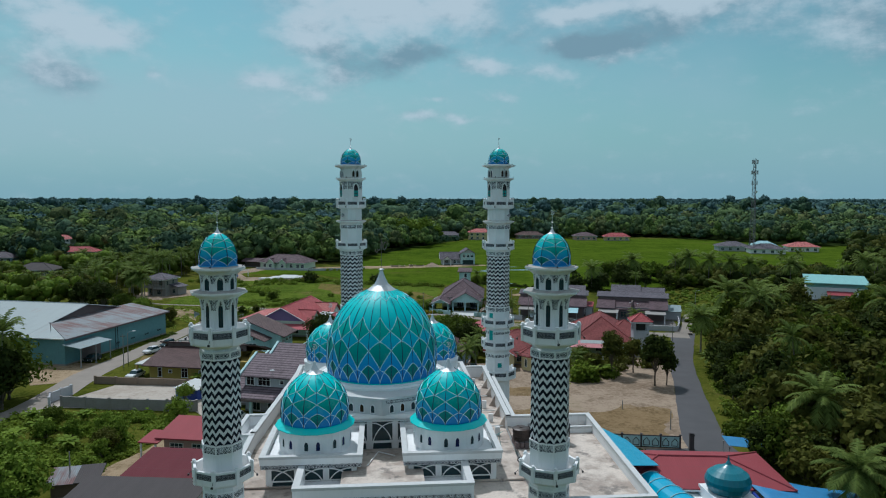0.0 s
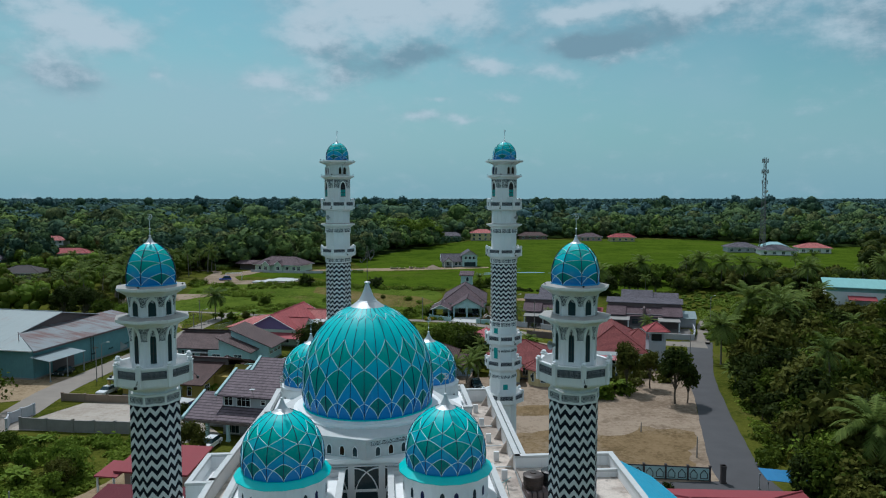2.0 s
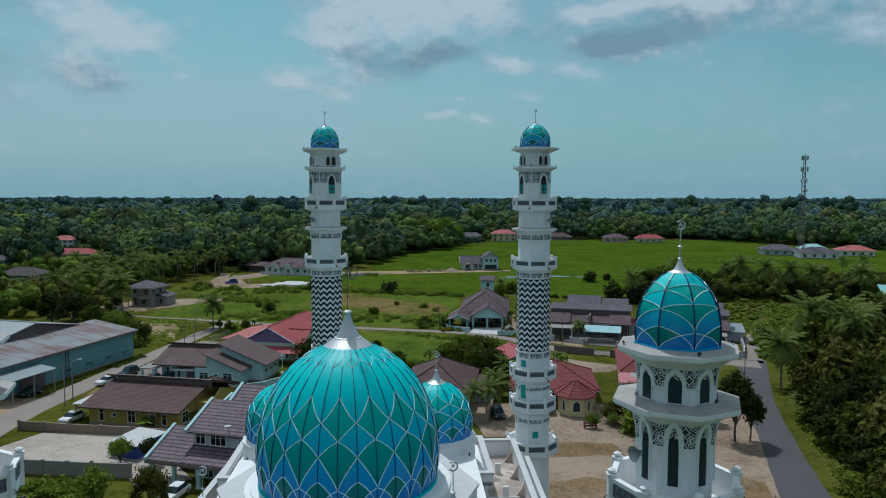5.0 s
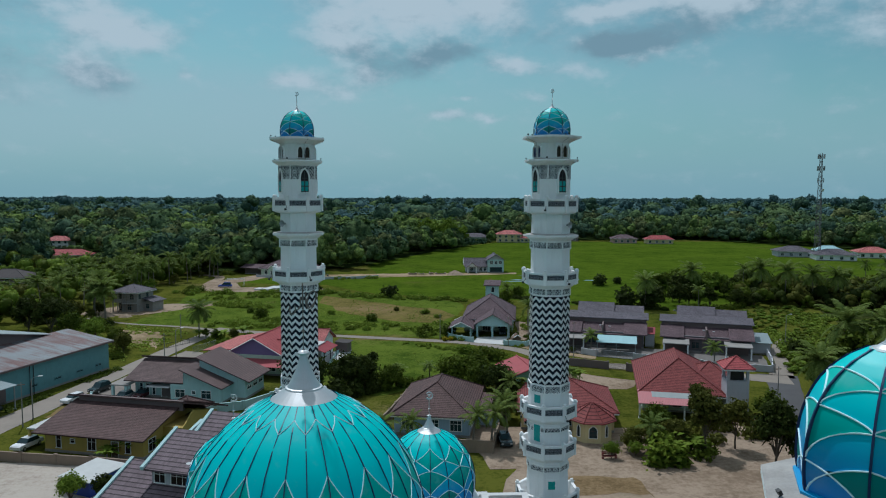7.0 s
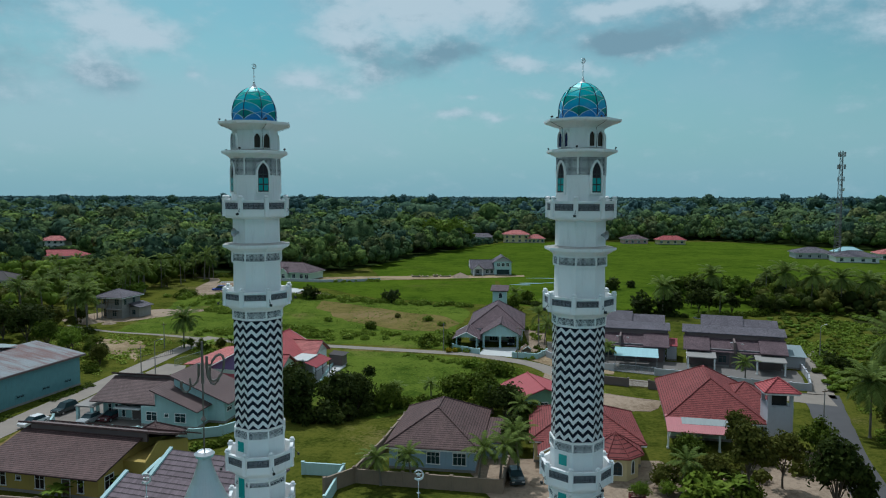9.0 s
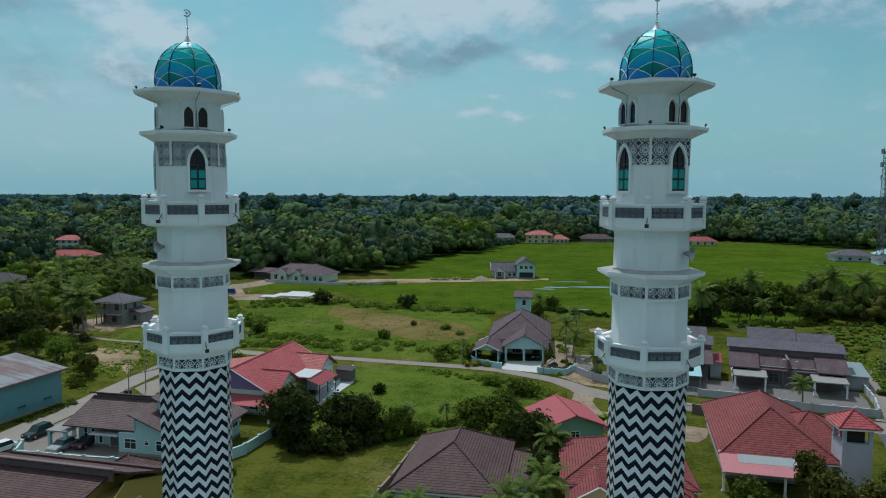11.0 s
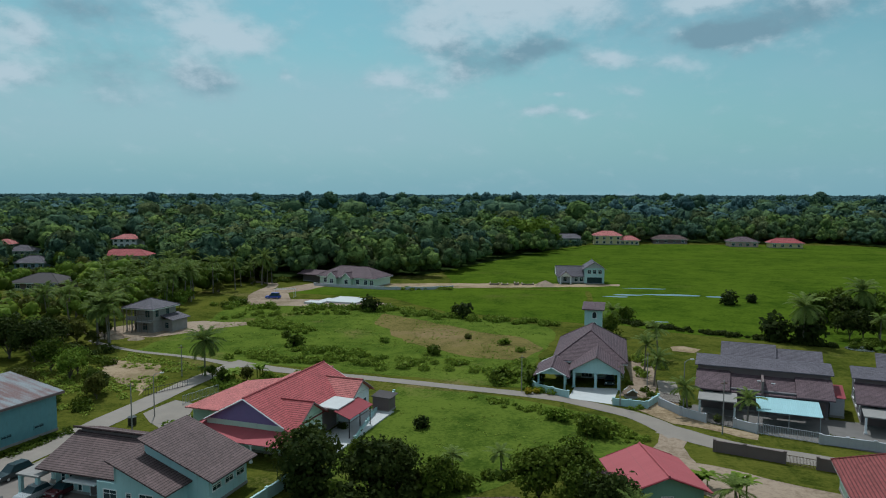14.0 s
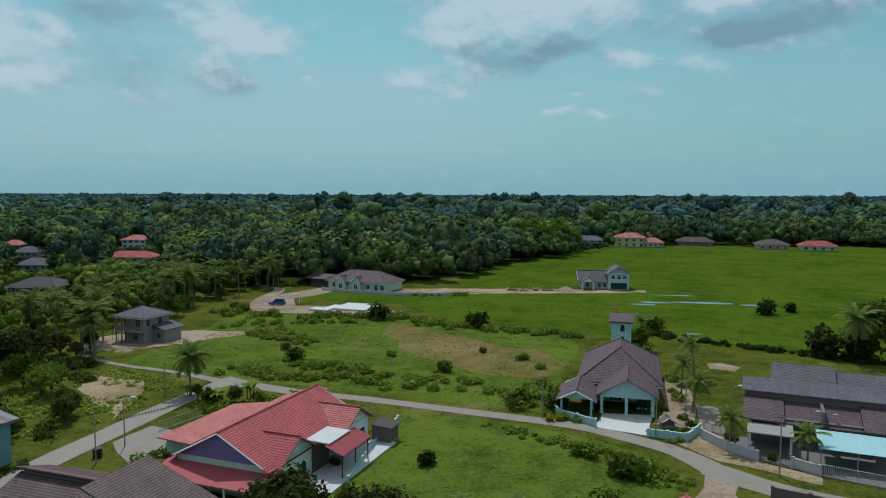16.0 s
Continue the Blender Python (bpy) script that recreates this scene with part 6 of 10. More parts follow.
def house(label, x, y, turn_by, category="house", name="house"):
    return thing(name, label, category, pose(x, y, 0, 0, 0, turn_by), "houses of the village")


def wall_line(label, pts, h, mat, posts=3.0, thick=0.18, name="garden_wall", cap=None):
    """A low boundary wall with piers and a coping."""
    base = thing(name, label, "wall", Matrix.Translation((pts[0][0], pts[0][1], 0)), "boundary walls")
    o = Vector((pts[0][0], pts[0][1], 0))
    for a, b in zip(pts, pts[1:]):
        a, b = Vector((*a, 0)) - o, Vector((*b, 0)) - o
        d = (b - a)
        length = d.length
        m = Matrix.Translation(a) @ Matrix.Rotation(math.atan2(d.y, d.x), 4, "Z")
        bm = bm_new()
        box(bm, 0, length, -thick / 2, thick / 2, 0, h)
        ob = put("panel", mesh_of(bm, mat), base, m)
        bm = bm_new()
        box(bm, 0, length, -thick / 2 - 0.04, thick / 2 + 0.04, h, h + 0.07)
        put("coping", mesh_of(bm, cap or mat), ob)
        n = max(1, int(length / posts))
        bm = bm_new()
        box(bm, -0.17, 0.17, -0.17, 0.17, 0, h + 0.12)
        box(bm, -0.21, 0.21, -0.21, 0.21, h + 0.12, h + 0.2)
        pier = mesh_of(bm, cap or mat)
        for k in range(n + 1):
            put("pier", pier, base, m @ Matrix.Translation((length * k / n, 0, 0)))
    return base


def rail_fence(label, pts, h, mat, gap=0.16, name="gate", category="gate"):
    """Upright bars between two rails."""
    base = thing(name, label, category, Matrix.Translation((pts[0][0], pts[0][1], 0)))
    o = Vector((pts[0][0], pts[0][1], 0))
    for a, b in zip(pts, pts[1:]):
        a, b = Vector((*a, 0)) - o, Vector((*b, 0)) - o
        d = b - a
        m = Matrix.Translation(a) @ Matrix.Rotation(math.atan2(d.y, d.x), 4, "Z")
        bm = bm_new()
        for z in (0.12, h - 0.1):
            box(bm, 0, d.length, -0.03, 0.03, z, z + 0.07)
        put("rail", mesh_of(bm, mat), base, m)
        bm = bm_new()
        box(bm, -0.02, 0.02, -0.02, 0.02, 0.0, h)
        bar = mesh_of(bm, mat)
        n = max(2, int(d.length / gap))
        for k in range(n + 1):
            put("bar", bar, base, m @ Matrix.Translation((d.length * k / n, 0, 0)))
    return base


# ---------- the blue house with the brown hipped roof ----------
h = house("single-storey pale blue house under a brown hipped tile roof", -3.4, 153.5, -6)
walls(h, -5.6, 5.6, -8.2, 8.0, 3.1, WALL_BLUE)
hip(h, -5.6, 5.6, -8.2, 8.0, 3.15, 3.5, ROOF_DARK, "y")
for x in (-3.6, 0.2, 3.6):
    window(h, x, -8.21, 0.95, 1.6, 1.5, bars=3)
for y in (-5, -1, 4):
    window(h, 5.61, y, 0.95, 1.5, 1.4, "+x")
    window(h, -5.61, y, 0.95, 1.5, 1.4, "-x")
walls(h, 5.6, 9.4, -3.0, 5.5, 2.5, WALL_BLUE)
slab_roof(h, [(5.4, -3.8, 3.0), (10.2, -3.8, 2.4), (10.2, 6.2, 2.4), (5.4, 6.2, 3.0)], ROOF_DARK)
wall_line("dark weathered boundary wall round the blue house", [(-16.5, 137.5), (-13.5, 141), (-11.2, 152), (-9.5, 163)], 1.9, BRICK_WALL)
wall_line("pale blue garden wall beside the lawn", [(-20.5, 143.3), (-15.2, 142.8), (-15.6, 133.4)], 1.5, WALL_AQUA, 5.0)
wall_line("dark weathered boundary wall in front of the blue house", [(-13.5, 141), (4.5, 138.6), (5.6, 146)], 1.7, BRICK_WALL)

# ---------- the cream house with the round bay ----------
h = house("cream house with red tile roof and an eight-sided bay", 16.5, 153.5, -4)
walls(h, -7.0, 6.8, -5.0, 8.0, 3.1, WALL_CREAM)
hip(h, -7.0, 6.8, -5.0, 8.0, 3.2, 3.3, ROOF_RED_DARK, "x")
bm = bm_new()
lathe(bm, [(3.0, 0.0), (3.0, 3.0)], 8, 22.5, 0, 3.2, -7.4)
part("bay_wall", bm, WALL_CREAM, h)
bm = bm_new()
lathe(bm, [(3.7, 2.95), (3.7, 3.1), (0.0, 5.3)], 8, 22.5, 0, 3.2, -7.4)
for k in range(8):
    a = radians(22.5 + 45 * k)
    ridge_cap(bm, (3.2 + 3.7 * math.cos(a), -7.4 + 3.7 * math.sin(a), 3.1), (3.2, -7.4, 5.3), 0.09)
part("bay_roof", bm, ROOF_RED_DARK, h)
for k in (-135, -90, -45, 0):
    spot = Matrix.Translation((3.2, -7.4, 0)) @ side_pose(3.0 * FLAT + 0.01, k, 0.8)
    arch_window(h, spot, 1.1 if k == -90 else 0.5, 1.7, PANE, 0.08, 0.07)
walls(h, -6.0, -1.2, -8.6, -5.0, 3.0, WALL_CREAM)
gable(h, -6.0, -1.2, -8.6, -4.0, 3.0, 1.5, ROOF_RED_DARK, WALL_CREAM, "y")
arch_window(h, pose(-3.6, -8.62, 0.1), 1.8, 2.4, PANE, 0.12, 0.09, "door")
window(h, -6.0, -5.01, 0.9, 1.0, 1.4)
window(h, 0.0, -5.01, 0.9, 0.9, 1.4)
for y in (-2, 3):
    window(h, 6.81, y, 0.9, 1.4, 1.4, "+x")

# ---------- the big red-roofed house and its water tower ----------
h = house("large house under a broad red hipped tile roof", 36.6, 170.6, -10)
walls(h, -4.7, 7.6, -12.0, 8.5, 3.2, WALL_PALE_GREEN)
hip(h, -4.7, 7.6, -12.0, 8.5, 3.25, 4.4, ROOF_RED_DARK, "y", 0.9)
walls(h, 3.0, 11.0, -8.0, 4.0, 3.2, WALL_PALE_GREEN)
hip(h, 3.0, 11.0, -8.0, 4.0, 3.25, 3.2, ROOF_RED_DARK, "x", 0.8)
slab_roof(h, [(-5.6, -17.0, 2.6), (4.4, -17.0, 2.6), (4.4, -12.0, 3.5), (-5.6, -12.0, 3.5)], SHEET_PINK, 0.08, "porch_roof", "faded pink metal porch roof")
slab_roof(h, [(-3.4, -14.6, 3.06), (3.8, -14.6, 3.06), (3.8, -12.2, 3.49), (-3.4, -12.2, 3.49)], SHEET_GREY, 0.06, "porch_roof", "pale patched metal sheet")
for x in (-5.4, -2, 1.4, 4.6):
    pillar(h, x, -16.6, 0, 2.5, 0.25, WHITE)
for x in (-3.0, 0.8, 4.5):
    window(h, x, -12.01, 0.9, 1.5, 1.5)
for y in (-9, -3, 3):
    window(h, -4.71, y, 0.9, 1.5, 1.4, "-x")
t = thing("water_tower", "grey water tower with an open top storey and red pyramid roof", "tower", pose(44.2, 157.8, 0, 0, 0, -5))
walls(t, -1.7, 1.7, -1.7, 1.7, 5.9, WALL_GREY)
for x in (-1.45, 1.45):
    for y in (-1.45, 1.45):
        pillar(t, x, y, 5.9, 8.0, 0.42, WALL_GREY)
walls(t, -1.0, 1.0, -1.0, 1.0, 7.3, PLASTIC_BLACK, 5.95, False, "tank")
hip(t, -1.7, 1.7, -1.7, 1.7, 8.05, 1.6, ROOF_RED, "x", 0.7)

# ---------- the green house with the red sheet roof, and its gazebo ----------
h = house("small green house under a flat-pitched red roof", 11.3, 173.5, 12)
walls(h, -4.0, 4.2, -4.2, 4.6, 3.0, WALL_FOREST)
gable(h, -4.0, 4.2, -4.2, 4.6, 3.0, 1.6, SHEET_BRIGHT, WALL_FOREST, "y", 0.8, board=SHEET_RED)
window(h, 0.2, -4.21, 0.9, 1.2, 1.1)
for y in (-2, 2):
    window(h, -4.01, y, 0.9, 1.2, 1.2, "-x")
g = thing("gazebo", "small open gazebo with a brown pyramid tile roof", "gazebo", pose(5.2, 170.8, 0, 0, 0, 5))
for x in (-1.2, 1.2):
    for y in (-1.2, 1.2):
        pillar(g, x, y, 0, 2.7, 0.22, WOOD, "post")
hip(g, -1.3, 1.3, -1.3, 1.3, 2.75, 1.3, ROOF_BROWN, "x", 0.5)


# ---------- semi-detached pairs ----------
def semi(label, x, y, turn_by, wide, bare=None):
    h = house(label, x, y, turn_by)
    a, b = 0.0, wide
    walls(h, a + 0.3, b - 0.3, 1.5, 18.0, 3.6, WALL_SLATE)
    quarter = wide / 4
    # stepped front roofs
    for k in range(4):
        lift = 0.35 if k in (0, 3) else 0.0
        x0, x1 = a + quarter * k, a + quarter * (k + 1)
        slab_roof(h, [(x0 - (0.5 if k == 0 else 0), 0.2 if lift else 1.0, 3.15 + lift), (x1 + (0.5 if k == 3 else 0), 0.2 if lift else 1.0, 3.15 + lift),
                      (x1 + (0.5 if k == 3 else 0), 6.0, 5.0 + lift), (x0 - (0.5 if k == 0 else 0), 6.0, 5.0 + lift)], ROOF_PURPLE, 0.2)
    bm = bm_new()
    box(bm, a - 0.3, b + 0.3, 6.0, 6.3, 3.6, 6.1)
    part("parapet", bm, WALL_BROWN, h, "dark brown parapet wall")
    slab_roof(h, [(a - 0.8, 5.7, 6.1), (b + 0.8, 5.7, 6.1), (b + 0.8, 10.8, 6.9), (a - 0.8, 10.8, 6.9)], ROOF_GREY, 0.16)
    walls(h, a + wide * 0.22, b - 0.5, 10.5, 17.0, 6.4, WALL_GREY, 3.6, False)
    slab_roof(h, [(a + wide * 0.16, 10.0, 6.2), (a + wide * 0.62, 10.0, 6.2), (a + wide * 0.62, 14.6, 8.6), (a + wide * 0.16, 14.6, 8.6)], ROOF_GREY, 0.16)
    slab_roof(h, [(a + wide * 0.62, 10.0, 5.9), (b - 0.2, 10.0, 5.9), (b - 0.2, 14.6, 8.0), (a + wide * 0.62, 14.6, 8.0)], ROOF_GREY, 0.16)
    slab_roof(h, [(b - 0.2, 19.0, 5.2), (a + wide * 0.2, 19.0, 5.2), (a + wide * 0.2, 14.6, 8.0), (b - 0.2, 14.6, 8.0)], ROOF_GREY, 0.16)
    bm = bm_new()
    box(bm, a + wide / 2 - 0.18, a + wide / 2 + 0.18, 0.9, 6.0, 3.0, 5.30)
    part("party_wall", bm, WALL_BROWN, h)
    # porches
    for k, x0 in enumerate((a + 0.4, b - quarter - 0.9)):
        x1 = x0 + quarter + 0.5
        if k != bare:
            slab_roof(h, [(x0 - 0.2, -3.6, 2.75), (x1 + 0.2, -3.6, 2.75), (x1 + 0.2, 1.4, 3.0), (x0 - 0.2, 1.4, 3.0)], CONCRETE_RAW, 0.18, "porch_roof", "flat pale porch roof")
            for xx in (x0 + 0.1, x1 - 0.1):
                pillar(h, xx, -3.2, 0, 2.7, 0.3, WHITE)
        bm = bm_new()
        box(bm, x0 + 0.3, x1 - 0.3, 1.4, 1.52, 0.0, 2.7)
        part("shutter", bm, WALL_BROWN, h, "dark brown folding shutter")
    for f in (0.38, 0.60):
        window(h, a + wide * f, 1.49, 0.9, 1.5, 1.4, trim=WALL_BROWN, bars=2)
    for f in (0.30, 0.46, 0.54, 0.72):
        pillar(h, a + wide * f, 1.2, 0, 3.2, 0.34, WALL_BROWN)
    for f, up in ((0.47, 4.3), (0.58, 4.1)):
        bm = bm_new()
        tube(bm, [(a + wide * f, 2.6, up - 0.1), (a + wide * f, 2.5, up + 0.55)], 0.025, None, 5)
        lathe(bm, [(0.0, up + 0.5), (0.2, up + 0.55), (0.34, up + 0.68)], 12, 0, 0, a + wide * f, 2.45)
        part("satellite_dish", bm, STEEL_GREY, h, "small grey satellite dish")
    for y in (4, 9, 14):
        window(h, a + 0.29, y, 0.9, 1.4, 1.4, "-x")
        window(h, b - 0.29, y, 0.9, 1.4, 1.4, "+x")
    return h


semi("pair of semi-detached houses with stepped purple-brown tile roofs", 22.6, 209.6, -13, 19.2, 1)
semi("pair of semi-detached houses with stepped purple-brown tile roofs", 44.9, 204.4, -16, 19.0)
c = thing("carport", "pale blue corrugated carport roof on thin posts", "carport", pose(22.6, 209.6, 0, 0, 0, -13))
slab_roof(c, [(8.6, -6.6, 2.70), (17.4, -6.6, 2.70), (17.4, 0.1, 3.12), (8.6, 0.1, 3.12)], SHEET_BLUE, 0.06)
for x in (8.9, 13.0, 17.1):
    pillar(c, x, -6.3, 0, 2.62, 0.12, STEEL_GREY, "post")
rail_fence("grey metal gate before the carport", [(29.0, 198.8), (36.6, 195.8)], 1.6, WALL_GREY, 0.22)
rail_fence("dark metal gate before a house", [(22.6, 202.6), (26.4, 201.0)], 1.6, BLACK)
wall_line("pale rendered garden wall with piers", [(16.8, 210.2), (19.4, 205.6), (22.6, 202.6)], 1.3, WALL_GREY)
wall_line("pale rendered garden wall with piers", [(26.4, 201.0), (29.0, 198.8)], 1.3, WALL_GREY)
wall_line("pale rendered garden wall with piers", [(36.6, 195.8), (43.0, 194.0), (52.5, 188.4)], 1.3, WALL_GREY)
wall_line("pale rendered garden wall with piers", [(52.5, 188.4), (62.0, 186.0), (65.0, 193.5), (68.6, 206.5), (71.6, 216.0)], 1.3, WALL_GREY)
a = thing("side_annex", "low annex with a faded red sheet roof", "shed", pose(43.2, 208.6, 0, 0, 0, -15))
walls(a, -1.0, 1.0, 0, 6, 3.2, WALL_GREY)
slab_roof(a, [(-1.15, -0.4, 3.25), (1.15, -0.4, 3.25), (1.15, 6.3, 3.7), (-1.15, 6.3, 3.7)], SHEET_RED, 0.08)
a = thing("side_annex", "low grey annex under a worn blue-grey sheet roof", "shed", pose(66.0, 202.4, 0, 0, 0, -16))
walls(a, -2.0, 2.2, 0, 9, 2.6, WALL_GREY)
slab_roof(a, [(-2.3, -0.4, 2.65), (2.5, -0.4, 2.65), (2.5, 9.3, 3.2), (-2.3, 9.3, 3.2)], SHEET_WORN, 0.08)
wall_line("dark grey boundary wall with brick coping", [(21.4, 190.3), (25.0, 189.0), (29.5, 187.2)], 1.5, WALL_BROWN)
rail_fence("dark brown barred gate between two walls", [(29.5, 187.2), (33.0, 185.8)], 1.3, WOOD)
wall_line("dark grey boundary wall with brick coping", [(33.0, 185.8), (38.5, 183.8), (46, 181)], 1.5, WALL_BROWN)

# ---------- the house with the square tower ----------
h = house("pale green house with purple-brown tile roofs and arched porch", 6.4, 232.0, -4)
walls(h, -6.2, 6.4, -6.0, 14.0, 3.3, WALL_PALE_GREEN)
hip(h, -6.2, 6.4, -6.4, 14.0, 3.4, 4.6, ROOF_PURPLE, "y", 0.7)
gable(h, -2.6, 5.6, -13.0, -2.0, 3.5, 2.4, ROOF_PURPLE, WALL_AQUA, "y", 0.7, board=WALL_BROWN)
bm = bm_new()
box(bm, -2.6, 5.6, -13.0, -12.7, 2.7, 3.5)
box(bm, 5.3, 5.6, -12.7, -6.0, 2.7, 3.5)
box(bm, -2.6, -2.3, -12.7, -6.0, 2.7, 3.5)
part("beam", bm, WALL_AQUA, h)
for x in (-2.4, 1.4, 5.4):
    pillar(h, x, -12.8, 0, 2.8, 0.45, WALL_AQUA)
pillar(h, 5.4, -9.4, 0, 2.8, 0.4, WALL_AQUA)
window(h, -0.4, -6.01, 0.2, 1.9, 2.2, bars=3)
window(h, 3.6, -6.01, 0.9, 1.9, 1.4, bars=3)
for y in (-3, 2, 7):
    window(h, 6.41, y, 0.9, 1.4, 1.4, "+x")
    window(h, -6.21, y, 0.9, 1.4, 1.4, "-x")
gable(h, -8.8, -3.6, -15.6, -7.0, 2.8, 1.4, ROOF_PURPLE, WALL_AQUA, "y", 0.6)
for x in (-8.5, -3.9):
    for y in (-15.2, -11.4, -7.6):
        pillar(h, x, y, 0, 2.8, 0.32, WALL_AQUA)
t = thing("water_tower", "pale square tower with arched windows and mono-pitched roof", "tower", pose(8.0, 256.5, 0, 0, 0, -6))
walls(t, -1.9, 1.9, -1.9, 1.9, 8.4, WALL_AQUA)
slab_roof(t, [(-2.5, -2.5, 8.5), (2.5, -2.5, 8.5), (2.5, 2.4, 9.5), (-2.5, 2.4, 9.5)], ROOF_PURPLE, 0.25)
for z in (4.0, 6.4):
    arch_window(t, pose(0.3, -1.91, z), 0.9, 1.5, PANE, 0.1, 0.07)
    arch_window(t, pose(1.91, 0, z, 0, 0, 90), 0.7, 1.5, PANE, 0.1, 0.07)
plot("driveway", "pale paved driveway of the tower house", "paving", [(2.0, 212.0), (9.2, 209.6), (11.0, 219.5), (3.2, 219.0)], PAVE, 0.06, 0.05, 3.0, 31)
plot("driveway", "pale concrete drive behind a gate", "paving", [(17.4, 213.6), (20.6, 212.0), (21.8, 226.0), (18.4, 226.5)], LANE, 0.06, 0.05, 3.0, 32)
plot("garden_earth", "sandy garden beside the tower house", "ground", [(10.5, 215), (16.0, 214), (18, 222), (19, 240), (14, 242), (13.5, 225)], SAND, 0.048, 0.4, 3.0, 33)
wall_line("white garden wall with piers", [(9.4, 209.4), (14.6, 208.4), (17.0, 213.0)], 1.1, WALL_AQUA, 2.4)
wall_line("white garden wall with piers", [(-5.2, 221.5), (-3.4, 216.2), (2.0, 212.4)], 1.1, WALL_AQUA, 2.4)
rail_fence("thin dark gate across the drive", [(17.4, 213.4), (20.6, 211.8)], 1.4, WALL_BROWN)
hut = thing("bird_house", "small wooden hut with a pitched roof in the garden", "hut", pose(12.6, 214.5, 0, 0, 0, 10))
walls(hut, -0.9, 0.9, -0.7, 0.7, 1.0, WOOD)
gable(hut, -0.9, 0.9, -0.7, 0.7, 1.0, 0.7, WOOD, WOOD, "y", 0.3)

# ---------- the red-roofed house with the lilac gable ----------
h = house("rambling house with bright red tile roofs and a lilac gable", -41.6, 181.0, -10)
walls(h, -5.5, 7.1, -1.2, 19.6, 3.95, WALL_PALE_GREEN)
gable(h, -5.5, 7.1, -1.2, 19.6, 3.98, 3.42, ROOF_RED, WALL_PURPLE, "y", 0.7)
gable(h, 0.8, 7.7, 0.4, 7.2, 4.0, 2.1, ROOF_RED, WALL_PALE_GREEN, "x", 0.7, board=WALL_BROWN)
walls(h, 7.1, 7.7, 0.4, 7.2, 3.9, WALL_PALE_GREEN)
gable(h, 0.8, 8.9, 13.2, 20.1, 4.0, 2.1, ROOF_PINK, WHITE, "x", 0.7, board=WALL_BROWN)
walls(h, 7.1, 8.9, 13.2, 20.1, 3.9, WHITE)
slab_roof(h, [(6.6, 7.6, 4.25), (10.0, 7.6, 4.15), (10.0, 13.0, 4.15), (6.6, 13.0, 4.25)], PAVE, 0.16, "flat_roof", "pale flat concrete roof")
slab_roof(h, [(9.7, 14.6, 4.0), (9.7, 7.0, 4.0), (12.2, 7.0, 3.1), (12.2, 14.6, 3.1)][::-1], SHEET_RED, 0.08, "awning", "dull red metal awning")
for y in (7.4, 10.8, 14.2):
    pillar(h, 11.9, y, 0, 3.1, 0.12, BLACK, "post")
slab_roof(h, [(-6.8, -5.0, 2.6), (9.2, -5.0, 2.6), (9.2, -0.6, 3.35), (-6.8, -0.6, 3.35)], SHEET_BRIGHT, 0.08, "awning", "dull red metal awning")
for x in (-6.4, -1.2, 3.9, 8.8):
    pillar(h, x, -4.7, 0, 2.55, 0.2, WHITE)
walls(h, -13.2, -5.5, 5.4, 19.4, 2.8, WALL_PALE_GREEN)
slab_roof(h, [(-13.8, 4.3, 3.0), (-5.3, 0.8, 4.35), (-5.3, 20.0, 4.35), (-13.7, 20.0, 3.0)], ROOF_PINK, 0.16, "roof", "faded pink-red tile roof")
walls(h, -7.6, -1.0, 20.4, 25.4, 3.3, WALL_PALE_GREEN)
slab_roof(h, [(-8.2, 20.0, 3.5), (-0.6, 20.0, 5.3), (-0.6, 26.0, 5.3), (-8.2, 26.0, 3.5)], ROOF_PINK, 0.16, "roof", "faded pink-red tile roof")
arch_window(h, pose(7.71, 2.4, 0.3, 0, 0, 90), 1.8, 2.6, PANE, 0.12, 0.08)
arch_window(h, pose(7.71, 5.2, 0.3, 0, 0, 90), 1.6, 2.4, PANE, 0.12, 0.08)
for y in (15.2, 18.2):
    window(h, 8.91, y, 0.9, 1.5, 1.8, "+x")
# brown slab on the wall stands in for shade inside the verandah
bm = bm_new()
box(bm, 7.12, 7.2, 8.2, 12.4, 0.2, 3.2)
part("shutter", bm, WALL_BROWN, h, "dark brown panel for the shade of the open verandah")
for x in (-3.6, 0.4, 4.4):
    window(h, x, -1.21, 0.9, 1.5, 1.4)
for y in (8, 12, 16):
    window(h, -13.21, y, 0.9, 1.4, 1.4, "-x")
bm = bm_new()
box(bm, 7.8, 12.8, -0.5, 21.0, 0.0, 0.22)
part("verandah_floor", bm, PAVE, h, "pale concrete verandah floor")
walls(h, 9.4, 12.2, 20.4, 23.0, 2.4, WALL_BROWN)
slab_roof(h, [(9.2, 20.2, 2.5), (12.6, 20.2, 2.4), (12.6, 23.4, 2.5), (9.2, 23.4, 2.7)], SHEET_DARK, 0.08, "awning")
wall_line("pale blue low wall beside the red-roofed house", [(-27.6, 185.5), (-28.2, 197), (-27.6, 209)], 0.7, WALL_AQUA)

# ---------- the aqua house with brown roofs ----------
h = house("aqua-walled house with brown mono-pitched tile roofs", -47.0, 164.0, -8)
walls(h, -10.4, 0.9, -1.5, 9.6, 3.2, WALL_AQUA)
walls(h, 0.9, 9.7, -0.2, 7.2, 3.4, WALL_AQUA)
walls(h, -2.4, 6.9, -3.6, -0.2, 3.0, WALL_AQUA)
slab_roof(h, [(-11.4, -3.4, 3.3), (0.4, -3.4, 3.3), (0.4, 3.2, 5.7), (-11.4, 3.2, 5.7)], ROOF_BROWN, 0.18)
